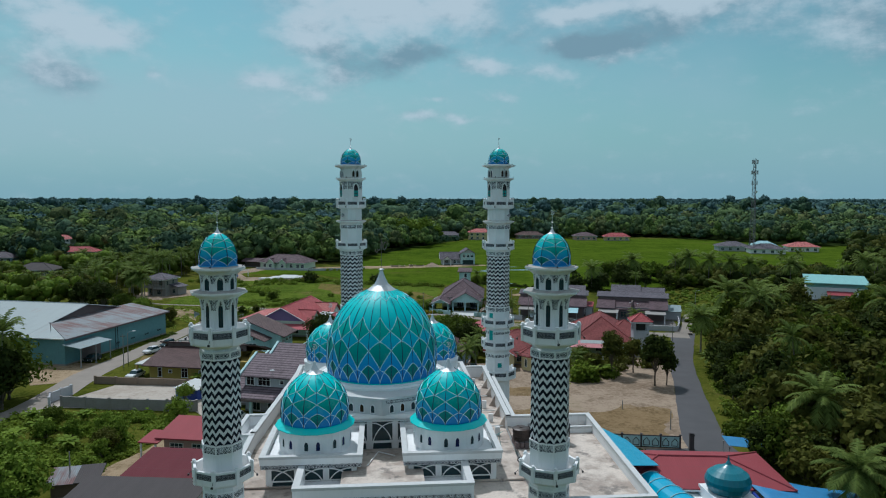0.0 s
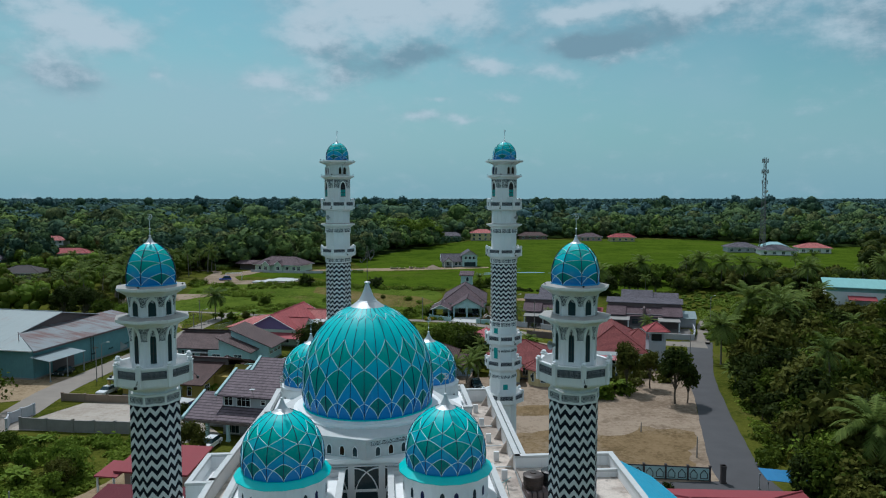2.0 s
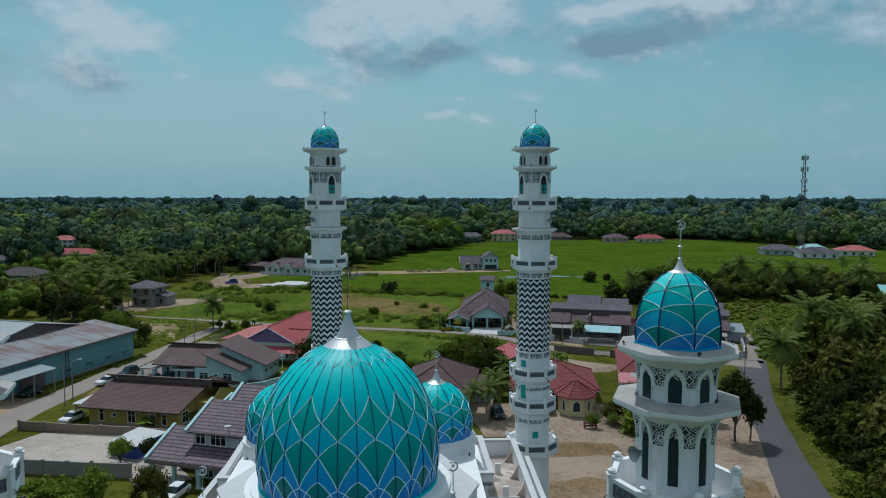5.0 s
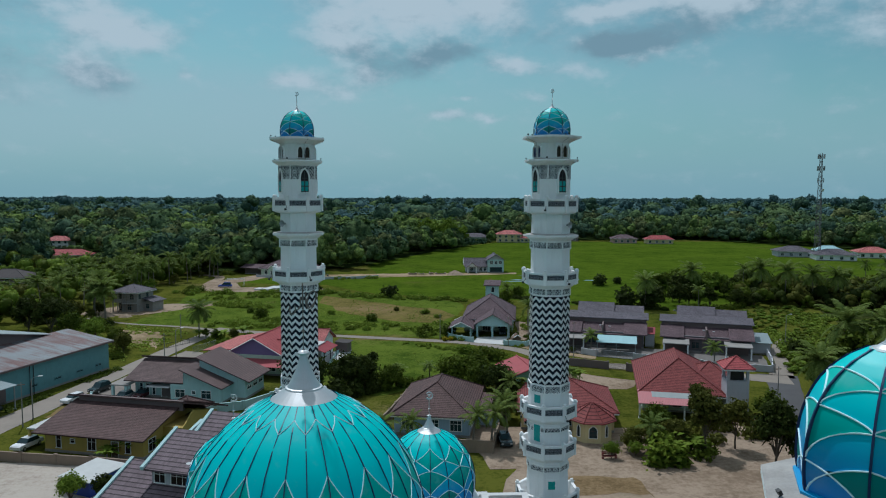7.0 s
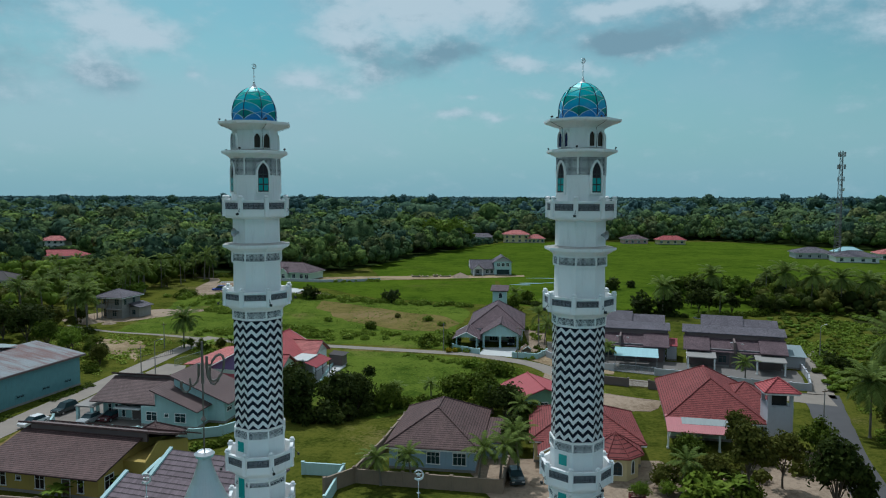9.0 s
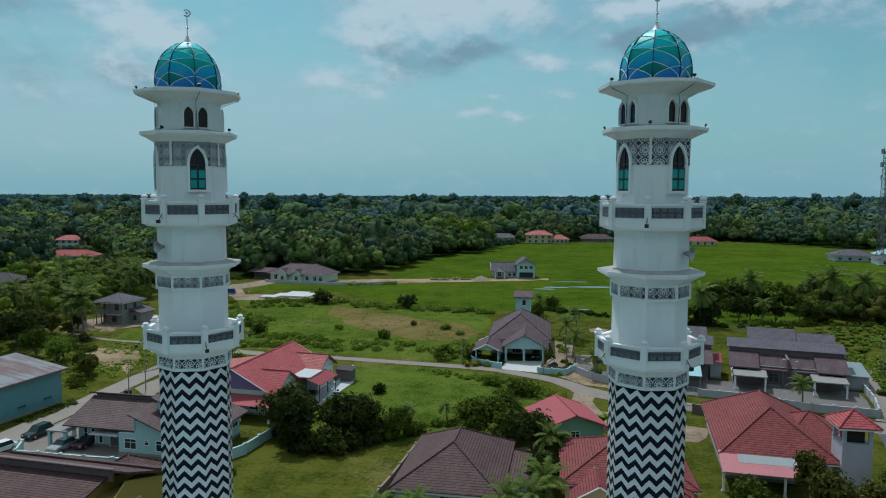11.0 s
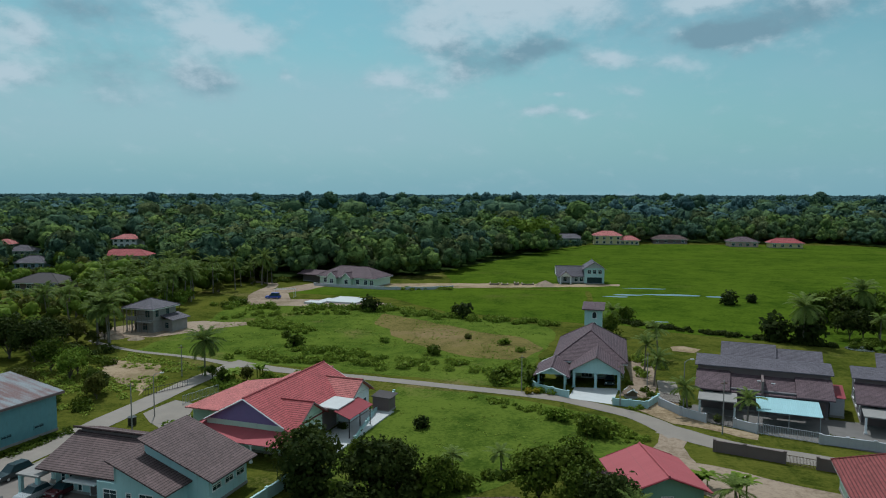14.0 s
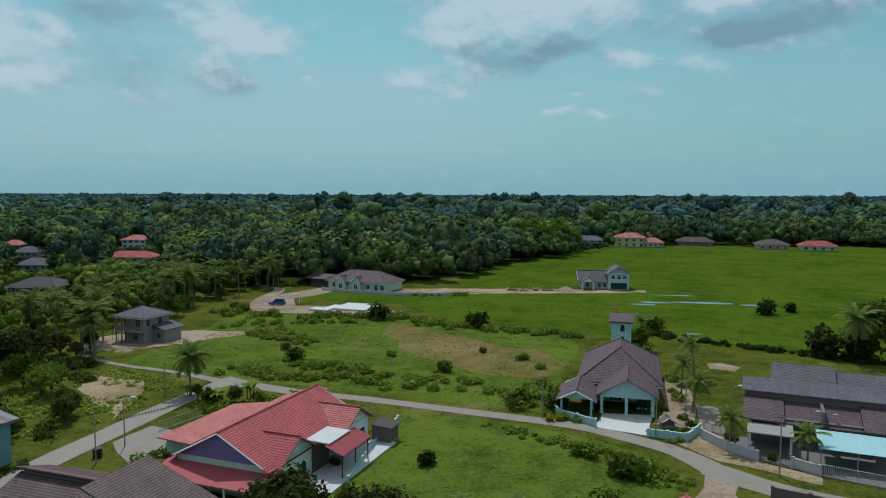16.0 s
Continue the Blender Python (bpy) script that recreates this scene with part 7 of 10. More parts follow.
slab_roof(h, [(-11.8, 2.7, 6.3), (-0.4, 2.7, 6.3), (-0.4, 7.2, 4.8), (-11.8, 7.2, 4.8)], ROOF_DARK, 0.25, "roof")
slab_roof(h, [(0.8, 10.6, 3.2), (-11.8, 10.6, 3.2), (-11.8, 6.4, 4.9), (0.8, 6.4, 4.9)], ROOF_BROWN, 0.18)
bm = bm_new()
box(bm, -10.8, -0.8, 3.0, 3.6, 4.6, 6.05)
part("clerestory", bm, WALL_BROWN, h)
slab_roof(h, [(0.9, -1.0, 7.3), (10.8, -1.0, 3.4), (10.8, 7.9, 3.4), (0.9, 7.9, 7.3)], ROOF_BROWN, 0.18)
slab_roof(h, [(-0.2, -4.7, 6.0), (7.6, -4.7, 3.0), (7.6, 1.0, 3.0), (-0.2, 1.0, 6.0)], ROOF_BROWN, 0.18)
bm = bm_new()
box(bm, 1.1, 1.4, 0.0, 7.0, 3.2, 6.9)
part("upper_wall", bm, WALL_AQUA, h)
bm = bm_new()
box(bm, 0.0, 0.3, -3.6, 0.8, 3.0, 5.7)
part("upper_wall", bm, WALL_AQUA, h)
for y0, z0, x0, x1, rise in ((-3.6, 3.0, 0.05, 6.9, 2.62), (-0.2, 3.4, 1.4, 9.7, 3.20), (6.95, 3.4, 1.4, 9.7, 3.20)):
    bm = bm_new()
    a, b, c3 = Vector((x0, y0, z0)), Vector((x1, y0, z0)), Vector((x0, y0, z0 + rise))
    off = Vector((0, 0.25, 0))
    skin(bm, (a, b, c3))
    skin(bm, (c3 + off, b + off, a + off))
    for p, q in ((a, b), (b, c3), (c3, a)):
        skin(bm, (p, p + off, q + off, q))
    bmesh.ops.recalc_face_normals(bm, faces=bm.faces[:])
    part("gable_wall", bm, WALL_AQUA, h)
for x, w_ in ((-9.2, 0.5), (-8.0, 0.5), (-6.8, 0.5)):
    window(h, x, -1.51, 0.5, w_, 1.9, bars=1)
window(h, -0.6, -3.61, 0.9, 1.7, 1.3, bars=2)
window(h, 4.2, -3.61, 0.9, 1.7, 1.3, bars=2)
window(h, 1.9, -3.61, 1.6, 0.6, 0.5, bars=1)
for y in (1.2, 3.6, 5.8):
    window(h, 9.71, y, 1.7, 1.5, 0.6, "+x", bars=2)
door(h, -4.4, -1.52, 1.8, 2.2, mat=WALL_BROWN)
slab_roof(h, [(-7.0, -3.8, 2.5), (-2.6, -3.8, 2.5), (-2.6, -1.4, 2.6), (-7.0, -1.4, 2.6)], PAVE, 0.15, "awning")
slab_roof(h, [(-13.6, -4.0, 2.6), (-10.3, -4.0, 2.6), (-10.3, 1.5, 2.7), (-13.6, 1.5, 2.7)], CONCRETE_RAW, 0.2, "porch_roof", "flat pale carport roof")
for x in (-13.3, -10.8):
    for y in (-3.6, 1.0):
        pillar(h, x, y, 0, 2.6, 0.4, WALL_AQUA)
wall_line("aqua garden wall with piers and coping", [(-63.6, 160.6), (-62.2, 157.2), (-52.0, 156.0), (-40.0, 155.2), (-36.0, 156.8), (-32.8, 162.0), (-29.6, 176.5)], 1.4, WALL_AQUA, 3.4)

# ---------- the mustard house ----------
h = house("mustard-yellow bungalow under dark brown tile roofs", -47.9, 139.9, -10)
walls(h, -8.8, 6.5, -4.5, 9.0, 3.1, WALL_YELLOW)
walls(h, 6.5, 9.6, 0.0, 9.0, 3.1, WALL_YELLOW)
slab_roof(h, [(-9.8, -5.8, 3.0), (7.4, -5.8, 3.0), (7.4, 3.2, 5.3), (-9.8, 3.2, 5.3)], ROOF_DARK, 0.2)
bm = bm_new()
box(bm, -9.0, 8.0, 2.6, 3.0, 4.6, 6.0)
part("parapet", bm, WALL_BROWN, h, "dark brown raised wall")
slab_roof(h, [(-10.6, 2.2, 6.1), (10.4, 2.2, 6.1), (10.4, 7.6, 4.3), (-10.6, 7.6, 4.3)], ROOF_DARK, 0.25)
slab_roof(h, [(10.4, 11.0, 3.2), (-10.0, 11.0, 3.2), (-10.0, 6.6, 4.9), (10.4, 6.6, 4.9)], ROOF_DARK, 0.2)
for x in (6.3, 9.4):
    bm = bm_new()
    a, b, c3 = Vector((x, -4.5 if x < 7 else 0.0, 3.1)), Vector((x, 9.0, 3.1)), Vector((x, 2.8, 4.85))
    off = Vector((0.2, 0, 0))
    skin(bm, (a, b, c3))
    skin(bm, (c3 + off, b + off, a + off))
    for p, q in ((a, b), (b, c3), (c3, a)):
        skin(bm, (p, p + off, q + off, q))
    bmesh.ops.recalc_face_normals(bm, faces=bm.faces[:])
    part("gable_wall", bm, WALL_YELLOW, h)
for x, w_, h_ in ((-6.6, 0.7, 1.7), (-4.4, 0.6, 0.5), (-1.4, 1.2, 1.7), (4.2, 0.7, 1.5)):
    window(h, x, -4.51, 0.7 if h_ > 1 else 1.5, w_, h_, bars=2 if w_ > 1 else 1, glass=PANE_GREEN)
window(h, 6.51, -2.6, 0.7, 1.5, 1.6, "+x", glass=PANE_GREEN)
window(h, 9.61, 4.0, 0.7, 1.6, 1.6, "+x", glass=PANE_GREEN)
door(h, 2.2, -4.52, 1.0, 2.1)
slab_roof(h, [(-12.6, -3.6, 2.7), (-8.6, -3.6, 2.7), (-8.6, 1.6, 2.8), (-12.6, 1.6, 2.8)], PAVE, 0.2, "porch_roof", "flat pale carport roof")
for x in (-12.3,):
    for y in (-3.3, 1.3):
        pillar(h, x, y, 0, 2.7, 0.4, WALL_YELLOW)
g = thing("gazebo", "small pavilion with a brown pyramid tile roof", "gazebo", pose(-42.4, 149.4, 0, 0, 0, -10))
for x in (-2.0, 2.0):
    for y in (-2.0, 2.0):
        pillar(g, x, y, 0, 2.75, 0.25, WALL_BROWN)
hip(g, -2.2, 2.2, -2.2, 2.2, 2.7, 1.7, ROOF_DARK, "x", 0.8)
wall_line("brown rendered boundary wall before the mustard house", [(-66.5, 133.8), (-58, 132.6), (-48, 131.6), (-41.5, 130.6)], 1.3, BRICK_WALL, 4.0)
wall_line("weathered white wall round the sandy yard", [(-66.6, 118.0), (-68.0, 121.0), (-67.0, 126.0)], 1.7, WALL_GREY, 2.4)
wall_line("grey stained concrete wall of the sandy yard", [(-64.8, 118.6), (-56, 117.2), (-46, 116.4), (-41, 116.2)], 1.8, CONCRETE_RAW, 3.0)
b = thing("site_hut", "blue hoarding hut with a pale sheet roof", "hut", pose(-44.2, 125.4, 0, 0, 0, -20))
walls(b, -2.4, 2.2, -2.6, 2.6, 1.9, BLUE_PANEL, 0.0, False)
slab_roof(b, [(-2.7, -2.9, 2.0), (2.5, -2.9, 2.0), (2.5, 2.9, 2.25), (-2.7, 2.9, 2.25)], PAVE, 0.08)

# ---------- the two-storey grey house ----------
h = house("two-storey pale grey house with stepped purple-grey tile roofs", -27.0, 119.5, -14)
walls(h, -5.1, 6.5, -4.2, 9.0, 6.1, WALL_GREY)
walls(h, -9.2, -5.1, -1.5, 9.0, 3.1, WALL_GREY)


def barge(owner, x, y0, z0, y1, z1):
    """A pale raised verge up the side of a roof."""
    bm = bm_new()
    sheet(bm, [(x - 0.2, y0, z0 + 0.22), (x + 0.2, y0, z0 + 0.22), (x + 0.2, y1, z1 + 0.22), (x - 0.2, y1, z1 + 0.22)], 0.36)
    part("barge_board", bm, WALL_AQUA, owner)


slab_roof(h, [(-5.6, -5.0, 6.15), (6.9, -5.0, 6.15), (6.9, 0.8, 8.7), (-5.6, 0.8, 8.7)], ROOF_STRIPE, 0.2)
barge(h, -5.7, -5.1, 6.15, 0.9, 8.7)
slab_roof(h, [(-3.4, 0.4, 7.7), (7.2, 0.4, 7.7), (3.4, 4.6, 9.9), (-3.4, 4.6, 9.9)], ROOF_STRIPE, 0.2)
slab_roof(h, [(3.4, 4.6, 9.9), (7.2, 0.4, 7.7), (7.2, 9.4, 7.3)], ROOF_STRIPE, 0.2)
slab_roof(h, [(7.2, 9.4, 7.3), (-3.4, 9.4, 7.3), (-3.4, 4.6, 9.9), (3.4, 4.6, 9.9)], ROOF_STRIPE, 0.2)
barge(h, -3.5, 0.3, 7.7, 4.7, 9.9)
slab_roof(h, [(-6.6, 0.8, 5.9), (-3.4, 0.8, 5.9), (-3.4, 7.0, 7.6), (-6.6, 7.0, 7.6)], ROOF_STRIPE, 0.18)
barge(h, -6.6, 0.7, 5.9, 7.0, 7.6)
slab_roof(h, [(-9.8, -7.4, 3.1), (-4.9, -7.4, 3.1), (-4.9, -1.6, 5.6), (-9.8, -1.6, 5.6)], ROOF_STRIPE, 0.18, "porch_roof")
barge(h, -9.8, -7.5, 3.1, -1.5, 5.6)
slab_roof(h, [(-4.9, -7.4, 3.1), (2.4, -7.4, 3.1), (2.4, -4.1, 4.4), (-4.9, -4.1, 4.4)], ROOF_STRIPE, 0.18, "porch_roof")
barge(h, 2.4, -7.5, 3.1, -4.0, 4.4)
bm = bm_new()
box(bm, -9.9, 2.6, -7.5, -7.3, 2.6, 3.0)
part("fascia", bm, WALL_BROWN, h)
slab_roof(h, [(-9.8, 8.0, 3.1), (-9.8, -1.6, 3.1), (-5.0, -1.6, 4.4), (-5.0, 8.0, 4.4)], ROOF_STRIPE, 0.16)
for x in (-9.3, -6.0, -2.6, 1.8):
    pillar(h, x, -7.0, 0, 2.75, 0.42, WALL_AQUA)
for x, w_ in ((-4.1, 1.3), (-1.6, 2.1), (1.6, 0.6)):
    window(h, x, -4.21, 4.5 if w_ > 1 else 4.9, w_, 1.35 if w_ > 1 else 0.6, bars=3 if w_ > 1.5 else 2 if w_ > 1 else 1, glass=PANE_GREEN)
for x in (-3.4, 0.0):
    window(h, x, -4.21, 0.3, 1.9, 2.1, bars=3)
door(h, 3.6, -4.22)
window(h, 5.4, -4.21, 4.6, 1.0, 1.2)
for y in (-1, 3, 7):
    window(h, 6.51, y, 4.2, 1.4, 1.3, "+x")
for y in (1, 5):
    window(h, -9.21, y, 0.9, 1.4, 1.3, "-x")
bm = bm_new()
tube(bm, [(0.3, -4.6, 6.2), (0.3, -5.0, 7.2)], 0.03, None, 5)
lathe(bm, [(0.0, 7.2), (0.25, 7.26), (0.42, 7.4)], 12, 0, 0, 0.3, -5.0)
part("satellite_dish", bm, STEEL_GREY, h, "small grey satellite dish")

# ---------- low houses beside the mosque ----------
h = house("low pink-walled house with a flat-pitched red roof", -35.8, 95.8, -8)
walls(h, -2.0, 5.0, -1.4, 3.6, 3.2, WALL_PINK)
slab_roof(h, [(-2.8, -2.4, 3.3), (6.6, -2.4, 3.3), (6.6, 4.2, 4.4), (-2.8, 4.2, 4.4)], SHEET_RED, 0.2)
slab_roof(h, [(-4.8, -3.2, 2.9), (-1.9, -3.2, 2.9), (-1.9, 0.8, 3.3), (-4.8, 0.8, 3.3)], SHEET_RED, 0.15, "porch_roof")
for x in (-0.2, 3.0):
    window(h, x, -1.41, 0.9, 1.8, 1.4, bars=3)
window(h, -2.01, 1.4, 0.9, 1.2, 1.2, "-x")
for x in (-4.5, -2.4):
    pillar(h, x, -2.9, 0, 2.85, 0.2, WHITE)
h = house("low house under a dark red sheet roof", -32.6, 83.0, -6)
walls(h, -4.2, 4.4, -4.6, 4.4, 2.8, WALL_PINK)
slab_roof(h, [(-5.0, -5.6, 2.9), (5.2, -5.6, 2.9), (5.2, 5.2, 3.9), (-5.0, 5.2, 3.9)], SHEET_MAROON, 0.1)
window(h, -4.21, 0, 0.9, 1.2, 1.2, "-x")
h = house("low house under a weathered dark grey sheet roof", -33.6, 73.8, -4)
walls(h, -6.0, 6.6, -4.6, 3.4, 3.0, WALL_GREY)
slab_roof(h, [(-7.0, -5.6, 3.1), (7.4, -5.6, 3.1), (7.4, 4.4, 4.2), (-7.0, 4.4, 4.2)], SHEET_DARK, 0.1)
h = thing("shed", "small shed with patched grey metal roof", "shed", pose(-44.2, 83.4, 0, 0, 0, 14))
walls(h, -2.4, 2.4, -1.6, 1.6, 2.1, WOOD)
slab_roof(h, [(-2.9, -2.2, 2.1), (0.2, -2.2, 2.1), (0.2, 2.2, 2.7), (-2.9, 2.2, 2.7)], SHEET_RUST, 0.06)
slab_roof(h, [(0.2, -2.2, 2.15), (3.0, -2.2, 2.15), (3.0, 2.2, 2.75), (0.2, 2.2, 2.75)], SHEET_DARK, 0.06)

# ---------- warehouse ----------
h = thing("warehouse", "teal warehouse under pale and rusty ribbed metal roofs", "warehouse", pose(-79.5, 147.6, 0, 0, 0, -12))
walls(h, -11.8, 0.0, 0.0, 36.0, 5.7, WALL_TEAL, plinth=True)
walls(h, -50.0, -11.8, 0.02, 38.6, 5.9, WALL_TEAL, plinth=True)
gable(h, -50.0, -10.2, 0.0, 38.6, 6.0, 4.0, SHEET_GREY, WALL_BROWN, "x", 0.7, board=STEEL_GREY)
slab_roof(h, [(-9.6, -0.7, 5.87), (0.55, -0.7, 5.87), (-9.6, 7.0, 7.47)], SHEET_GREY, 0.12, "roof", "pale ribbed sheet roof with rusty ribs")
slab_roof(h, [(0.7, -0.55, 5.82), (0.7, 36.8, 5.82), (-10.4, 36.8, 7.62), (-10.4, 7.6, 7.62)], SHEET_RUST, 0.12, "roof", "rust-stained ribbed sheet roof")
bm = bm_new()
box(bm, 0.62, 0.78, -0.5, 36.8, 5.45, 5.80)
box(bm, -10.4, 0.62, 36.7, 36.85, 5.5, 5.80)
part("gutter", bm, WALL_BROWN, h, "dark rusty gutter along the eave")
bm = bm_new()
box(bm, -50.0, 0.5, -0.85, -0.72, 5.70, 5.92)
part("fascia", bm, WHITE_TRIM, h, "pale fascia along the front eave")
slab_roof(h, [(0.1, -1.0, 4.7), (4.6, -1.0, 4.1), (4.6, 9.0, 4.1), (0.1, 9.0, 4.7)], SHEET_WORN, 0.08, "canopy", "pale sheet canopy along the wall")
for y in (-0.6, 4.0, 8.6):
    pillar(h, 4.3, y, 0, 4.1, 0.16, STEEL_GREY, "post")
for y in (17, 22.5, 28, 33):
    window(h, 0.01, y, 1.4, 1.5, 0.35, "+x", trim=WALL_TEAL, bars=2)
bm = bm_new()
box(bm, -0.02, 0.06, 5.0, 11.0, 0.0, 3.6)
part("shutter", bm, WALL_BROWN, h, "dark loading door")
bm = bm_new()
tube(bm, [(-6.0, 3.2, 6.6), (-6.1, 3.2, 8.6)], 0.07, None, 5)
part("vent_pipe", bm, WALL_BROWN, h)
for y in (16.0, 16.8):
    bm = bm_new()
    tube(bm, [(0.2, y, 0), (0.2, y, 5.4)], 0.07, None, 5)
    part("down_pipe", bm, BLACK, h)

# ---------- unfinished house ----------
h = house("unfinished bare concrete two-storey house with scaffolding and grey roof", -101.6, 255.2, -10)
h.matrix_basis = h.matrix_basis @ Matrix.Diagonal((0.84, 0.84, 0.94, 1.0))
walls(h, -4.6, 4.6, -2.2, 5.0, 3.1, CONCRETE_RAW, plinth=False)
walls(h, -1.2, 4.6, -4.6, -2.2, 6.4, CONCRETE_RAW, plinth=False)
walls(h, -4.6, 4.6, -2.2, 5.0, 6.4, CONCRETE_RAW, 3.3, False)
bm = bm_new()
box(bm, -5.2, 4.8, -5.2, 5.2, 3.05, 3.32)
part("floor_slab", bm, CONCRETE_RAW, h)
for x in (-4.9, -3.0, -1.0):
    pillar(h, x, -4.9, 0, 3.05, 0.28, CONCRETE_RAW)
    pillar(h, x, -4.9, 3.3, 6.4, 0.28, CONCRETE_RAW)
hip(h, -5.0, 4.8, -5.0, 5.0, 6.45, 2.1, ROOF_GREY, "x", 0.9)
# dark boxes set on the wall in place of the shaded rooms behind
for x0, x1, z0, z1 in ((-4.4, -1.5, 3.4, 6.0), (-4.2, -2.9, 0.1, 2.5), (-2.4, -1.4, 0.1, 2.6)):
    bm = bm_new()
    box(bm, x0, x1, -2.26, -2.0, z0, z1)
    part("opening", bm, PANE, h, "dark panel standing in for an unlit open room")
bm = bm_new()
box(bm, -5.0, -1.2, -5.0, -4.86, 3.3, 4.2)
part("parapet", bm, CONCRETE_RAW, h)
bm = bm_new()
box(bm, -5.1, 4.9, -5.1, -4.9, 6.1, 6.42)
part("beam", bm, CONCRETE_RAW, h)
for x, z in ((-3.6, 0.8), (-3.4, 4.1), (1.6, 0.7), (2.6, 4.1)):
    y = -4.61 if x > -1.2 else -2.21
    window(h, x, y, z, 1.5, 1.7, trim=CONCRETE_RAW, bars=2)
for y in (-3, 1.5):
    window(h, 4.61, y, 4.1, 1.2, 1.6, "+x", trim=CONCRETE_RAW)
slab_roof(h, [(-0.6, -6.2, 2.95), (4.8, -6.2, 2.95), (4.8, -4.4, 3.2), (-0.6, -4.4, 3.2)], CONCRETE_RAW, 0.14, "canopy")
walls(h, 4.6, 8.4, -1.0, 5.5, 3.2, CONCRETE_RAW, plinth=False)
slab_roof(h, [(4.5, -1.8, 4.3), (9.2, -1.8, 3.2), (9.2, 6.2, 3.2), (4.5, 6.2, 4.3)], ROOF_GREY, 0.14)
window(h, 6.4, -1.01, 0.9, 1.2, 1.4, trim=CONCRETE_RAW)
for k in range(5):
    bm = bm_new()
    tube(bm, [(-5.2 + 2.2 * k, -6.0, 0), (-5.2 + 2.2 * k, -5.8, 7.0)], 0.05, None, 5)
    part("scaffold_pole", bm, WOOD, h)
for z in (2.4, 5.0):
    bm = bm_new()
    tube(bm, [(-5.6, -6.0, z), (4.2, -5.9, z)], 0.05, None, 5)
    part("scaffold_pole", bm, WOOD, h)
bm = bm_new()
tube(bm, [(-1.0, -7.4, 0), (0.6, -5.4, 6.6)], 0.07, None, 5)
part("ladder", bm, WOOD, h)
for k, (x, y, s) in enumerate(((-107.0, 245.5, 1.6), (-104.2, 243.8, 1.1), (-98.5, 243.5, 0.9), (-118.0, 247.0, 1.4))):
    bm = bm_new()
    lathe(bm, [(2.2 * s, 0.0), (1.5 * s, 0.35 * s), (0.8 * s, 0.75 * s), (0.0, 1.0 * s)], 14)
    for v in bm.verts:
        v.co += Vector((noise.noise(v.co + Vector((k * 7, 0, 0))), noise.noise(v.co + Vector((0, k * 5, 3))), 0)) * 0.4
    tagged(put("heap_of_sand", mesh_of(bm, SAND), None, Matrix.Translation((x, y, 0.0))), "heap of pale sand and rubble on bare earth", "heap")

# ---------- far houses by the paddies ----------
h = house("long pale green bungalow with grey hipped roof and small gables", -78.0, 348.5, -17)
walls(h, -11.0, 13.0, -4.0, 7.5, 3.2, WALL_PALE_GREEN)
hip(h, -11.0, 13.0, -4.0, 7.5, 3.3, 3.4, ROOF_PURPLE, "x", 0.9)
for x in (-4.5, 2.0):
    walls(h, x - 2.0, x + 2.0, -5.6, -4.0, 3.2, WALL_PALE_GREEN)
    gable(h, x - 2.0, x + 2.0, -5.6, -0.5, 3.2, 1.8, ROOF_PURPLE, WALL_PALE_GREEN, "y", 0.4)
    window(h, x, -5.61, 0.8, 1.4, 1.6, bars=2)
for x in (-8.5, 6.0, 9.5, 12.0):
    window(h, x, -4.01, 0.8, 1.4, 1.6, bars=2)
walls(h, -22.0, -11.0, 0.0, 6.0, 2.6, WALL_BROWN)
slab_roof(h, [(-23.0, -2.5, 3.0), (-10.6, -2.5, 3.0), (-10.6, 2.5, 4.4), (-23.0, 2.5, 4.4)], ROOF_PURPLE, 0.14)
slab_roof(h, [(-10.6, 7.0, 3.0), (-23.0, 7.0, 3.0), (-23.0, 2.5, 4.4), (-10.6, 2.5, 4.4)], ROOF_PURPLE, 0.14)
wall_line("low grey wall round the green bungalow", [(-90, 342.5), (-76, 338.8), (-62, 336.0), (-48, 338.0), (-38, 343)], 1.0, WALL_GREY, 4.0)
h = house("pale two-storey house with grey gabled roofs by the paddy", 7.8, 369.5, 4)
walls(h, -8.6, 1.0, -3.4, 5.0, 3.3, WALL_GREY)
gable(h, -9.0, 3.0, -3.4, 5.0, 3.3, 3.0, ROOF_GREY, WALL_GREY, "x", 0.7)
walls(h, 1.0, 8.4, -4.4, 5.0, 6.0, WALL_AQUA)
gable(h, 1.0, 8.4, -4.4, 5.0, 6.0, 2.4, ROOF_GREY, WALL_GREY, "y", 0.8, board=WALL_BROWN)
gable(h, -8.4, -3.8, -6.0, -2.0, 2.9, 1.9, ROOF_GREY, WHITE, "y", 0.5, board=WALL_BROWN)
for x in (-8.0, -4.2):
    pillar(h, x, -5.7, 0, 2.9, 0.5, WHITE)
for x in (2.8, 4.8, 6.8):
    window(h, x, -4.41, 3.9, 1.2, 1.4, bars=2)
for x in (-6.2, -2.0, 0.0):
    window(h, x, -3.41, 0.8, 1.2, 1.6, bars=2)
# dark panel set on the wall for the unlit inside of the garage
bm = bm_new()
box(bm, 2.0, 7.6, -4.43, -4.3, 0.0, 2.5)
part("garage_opening", bm, PANE, h)

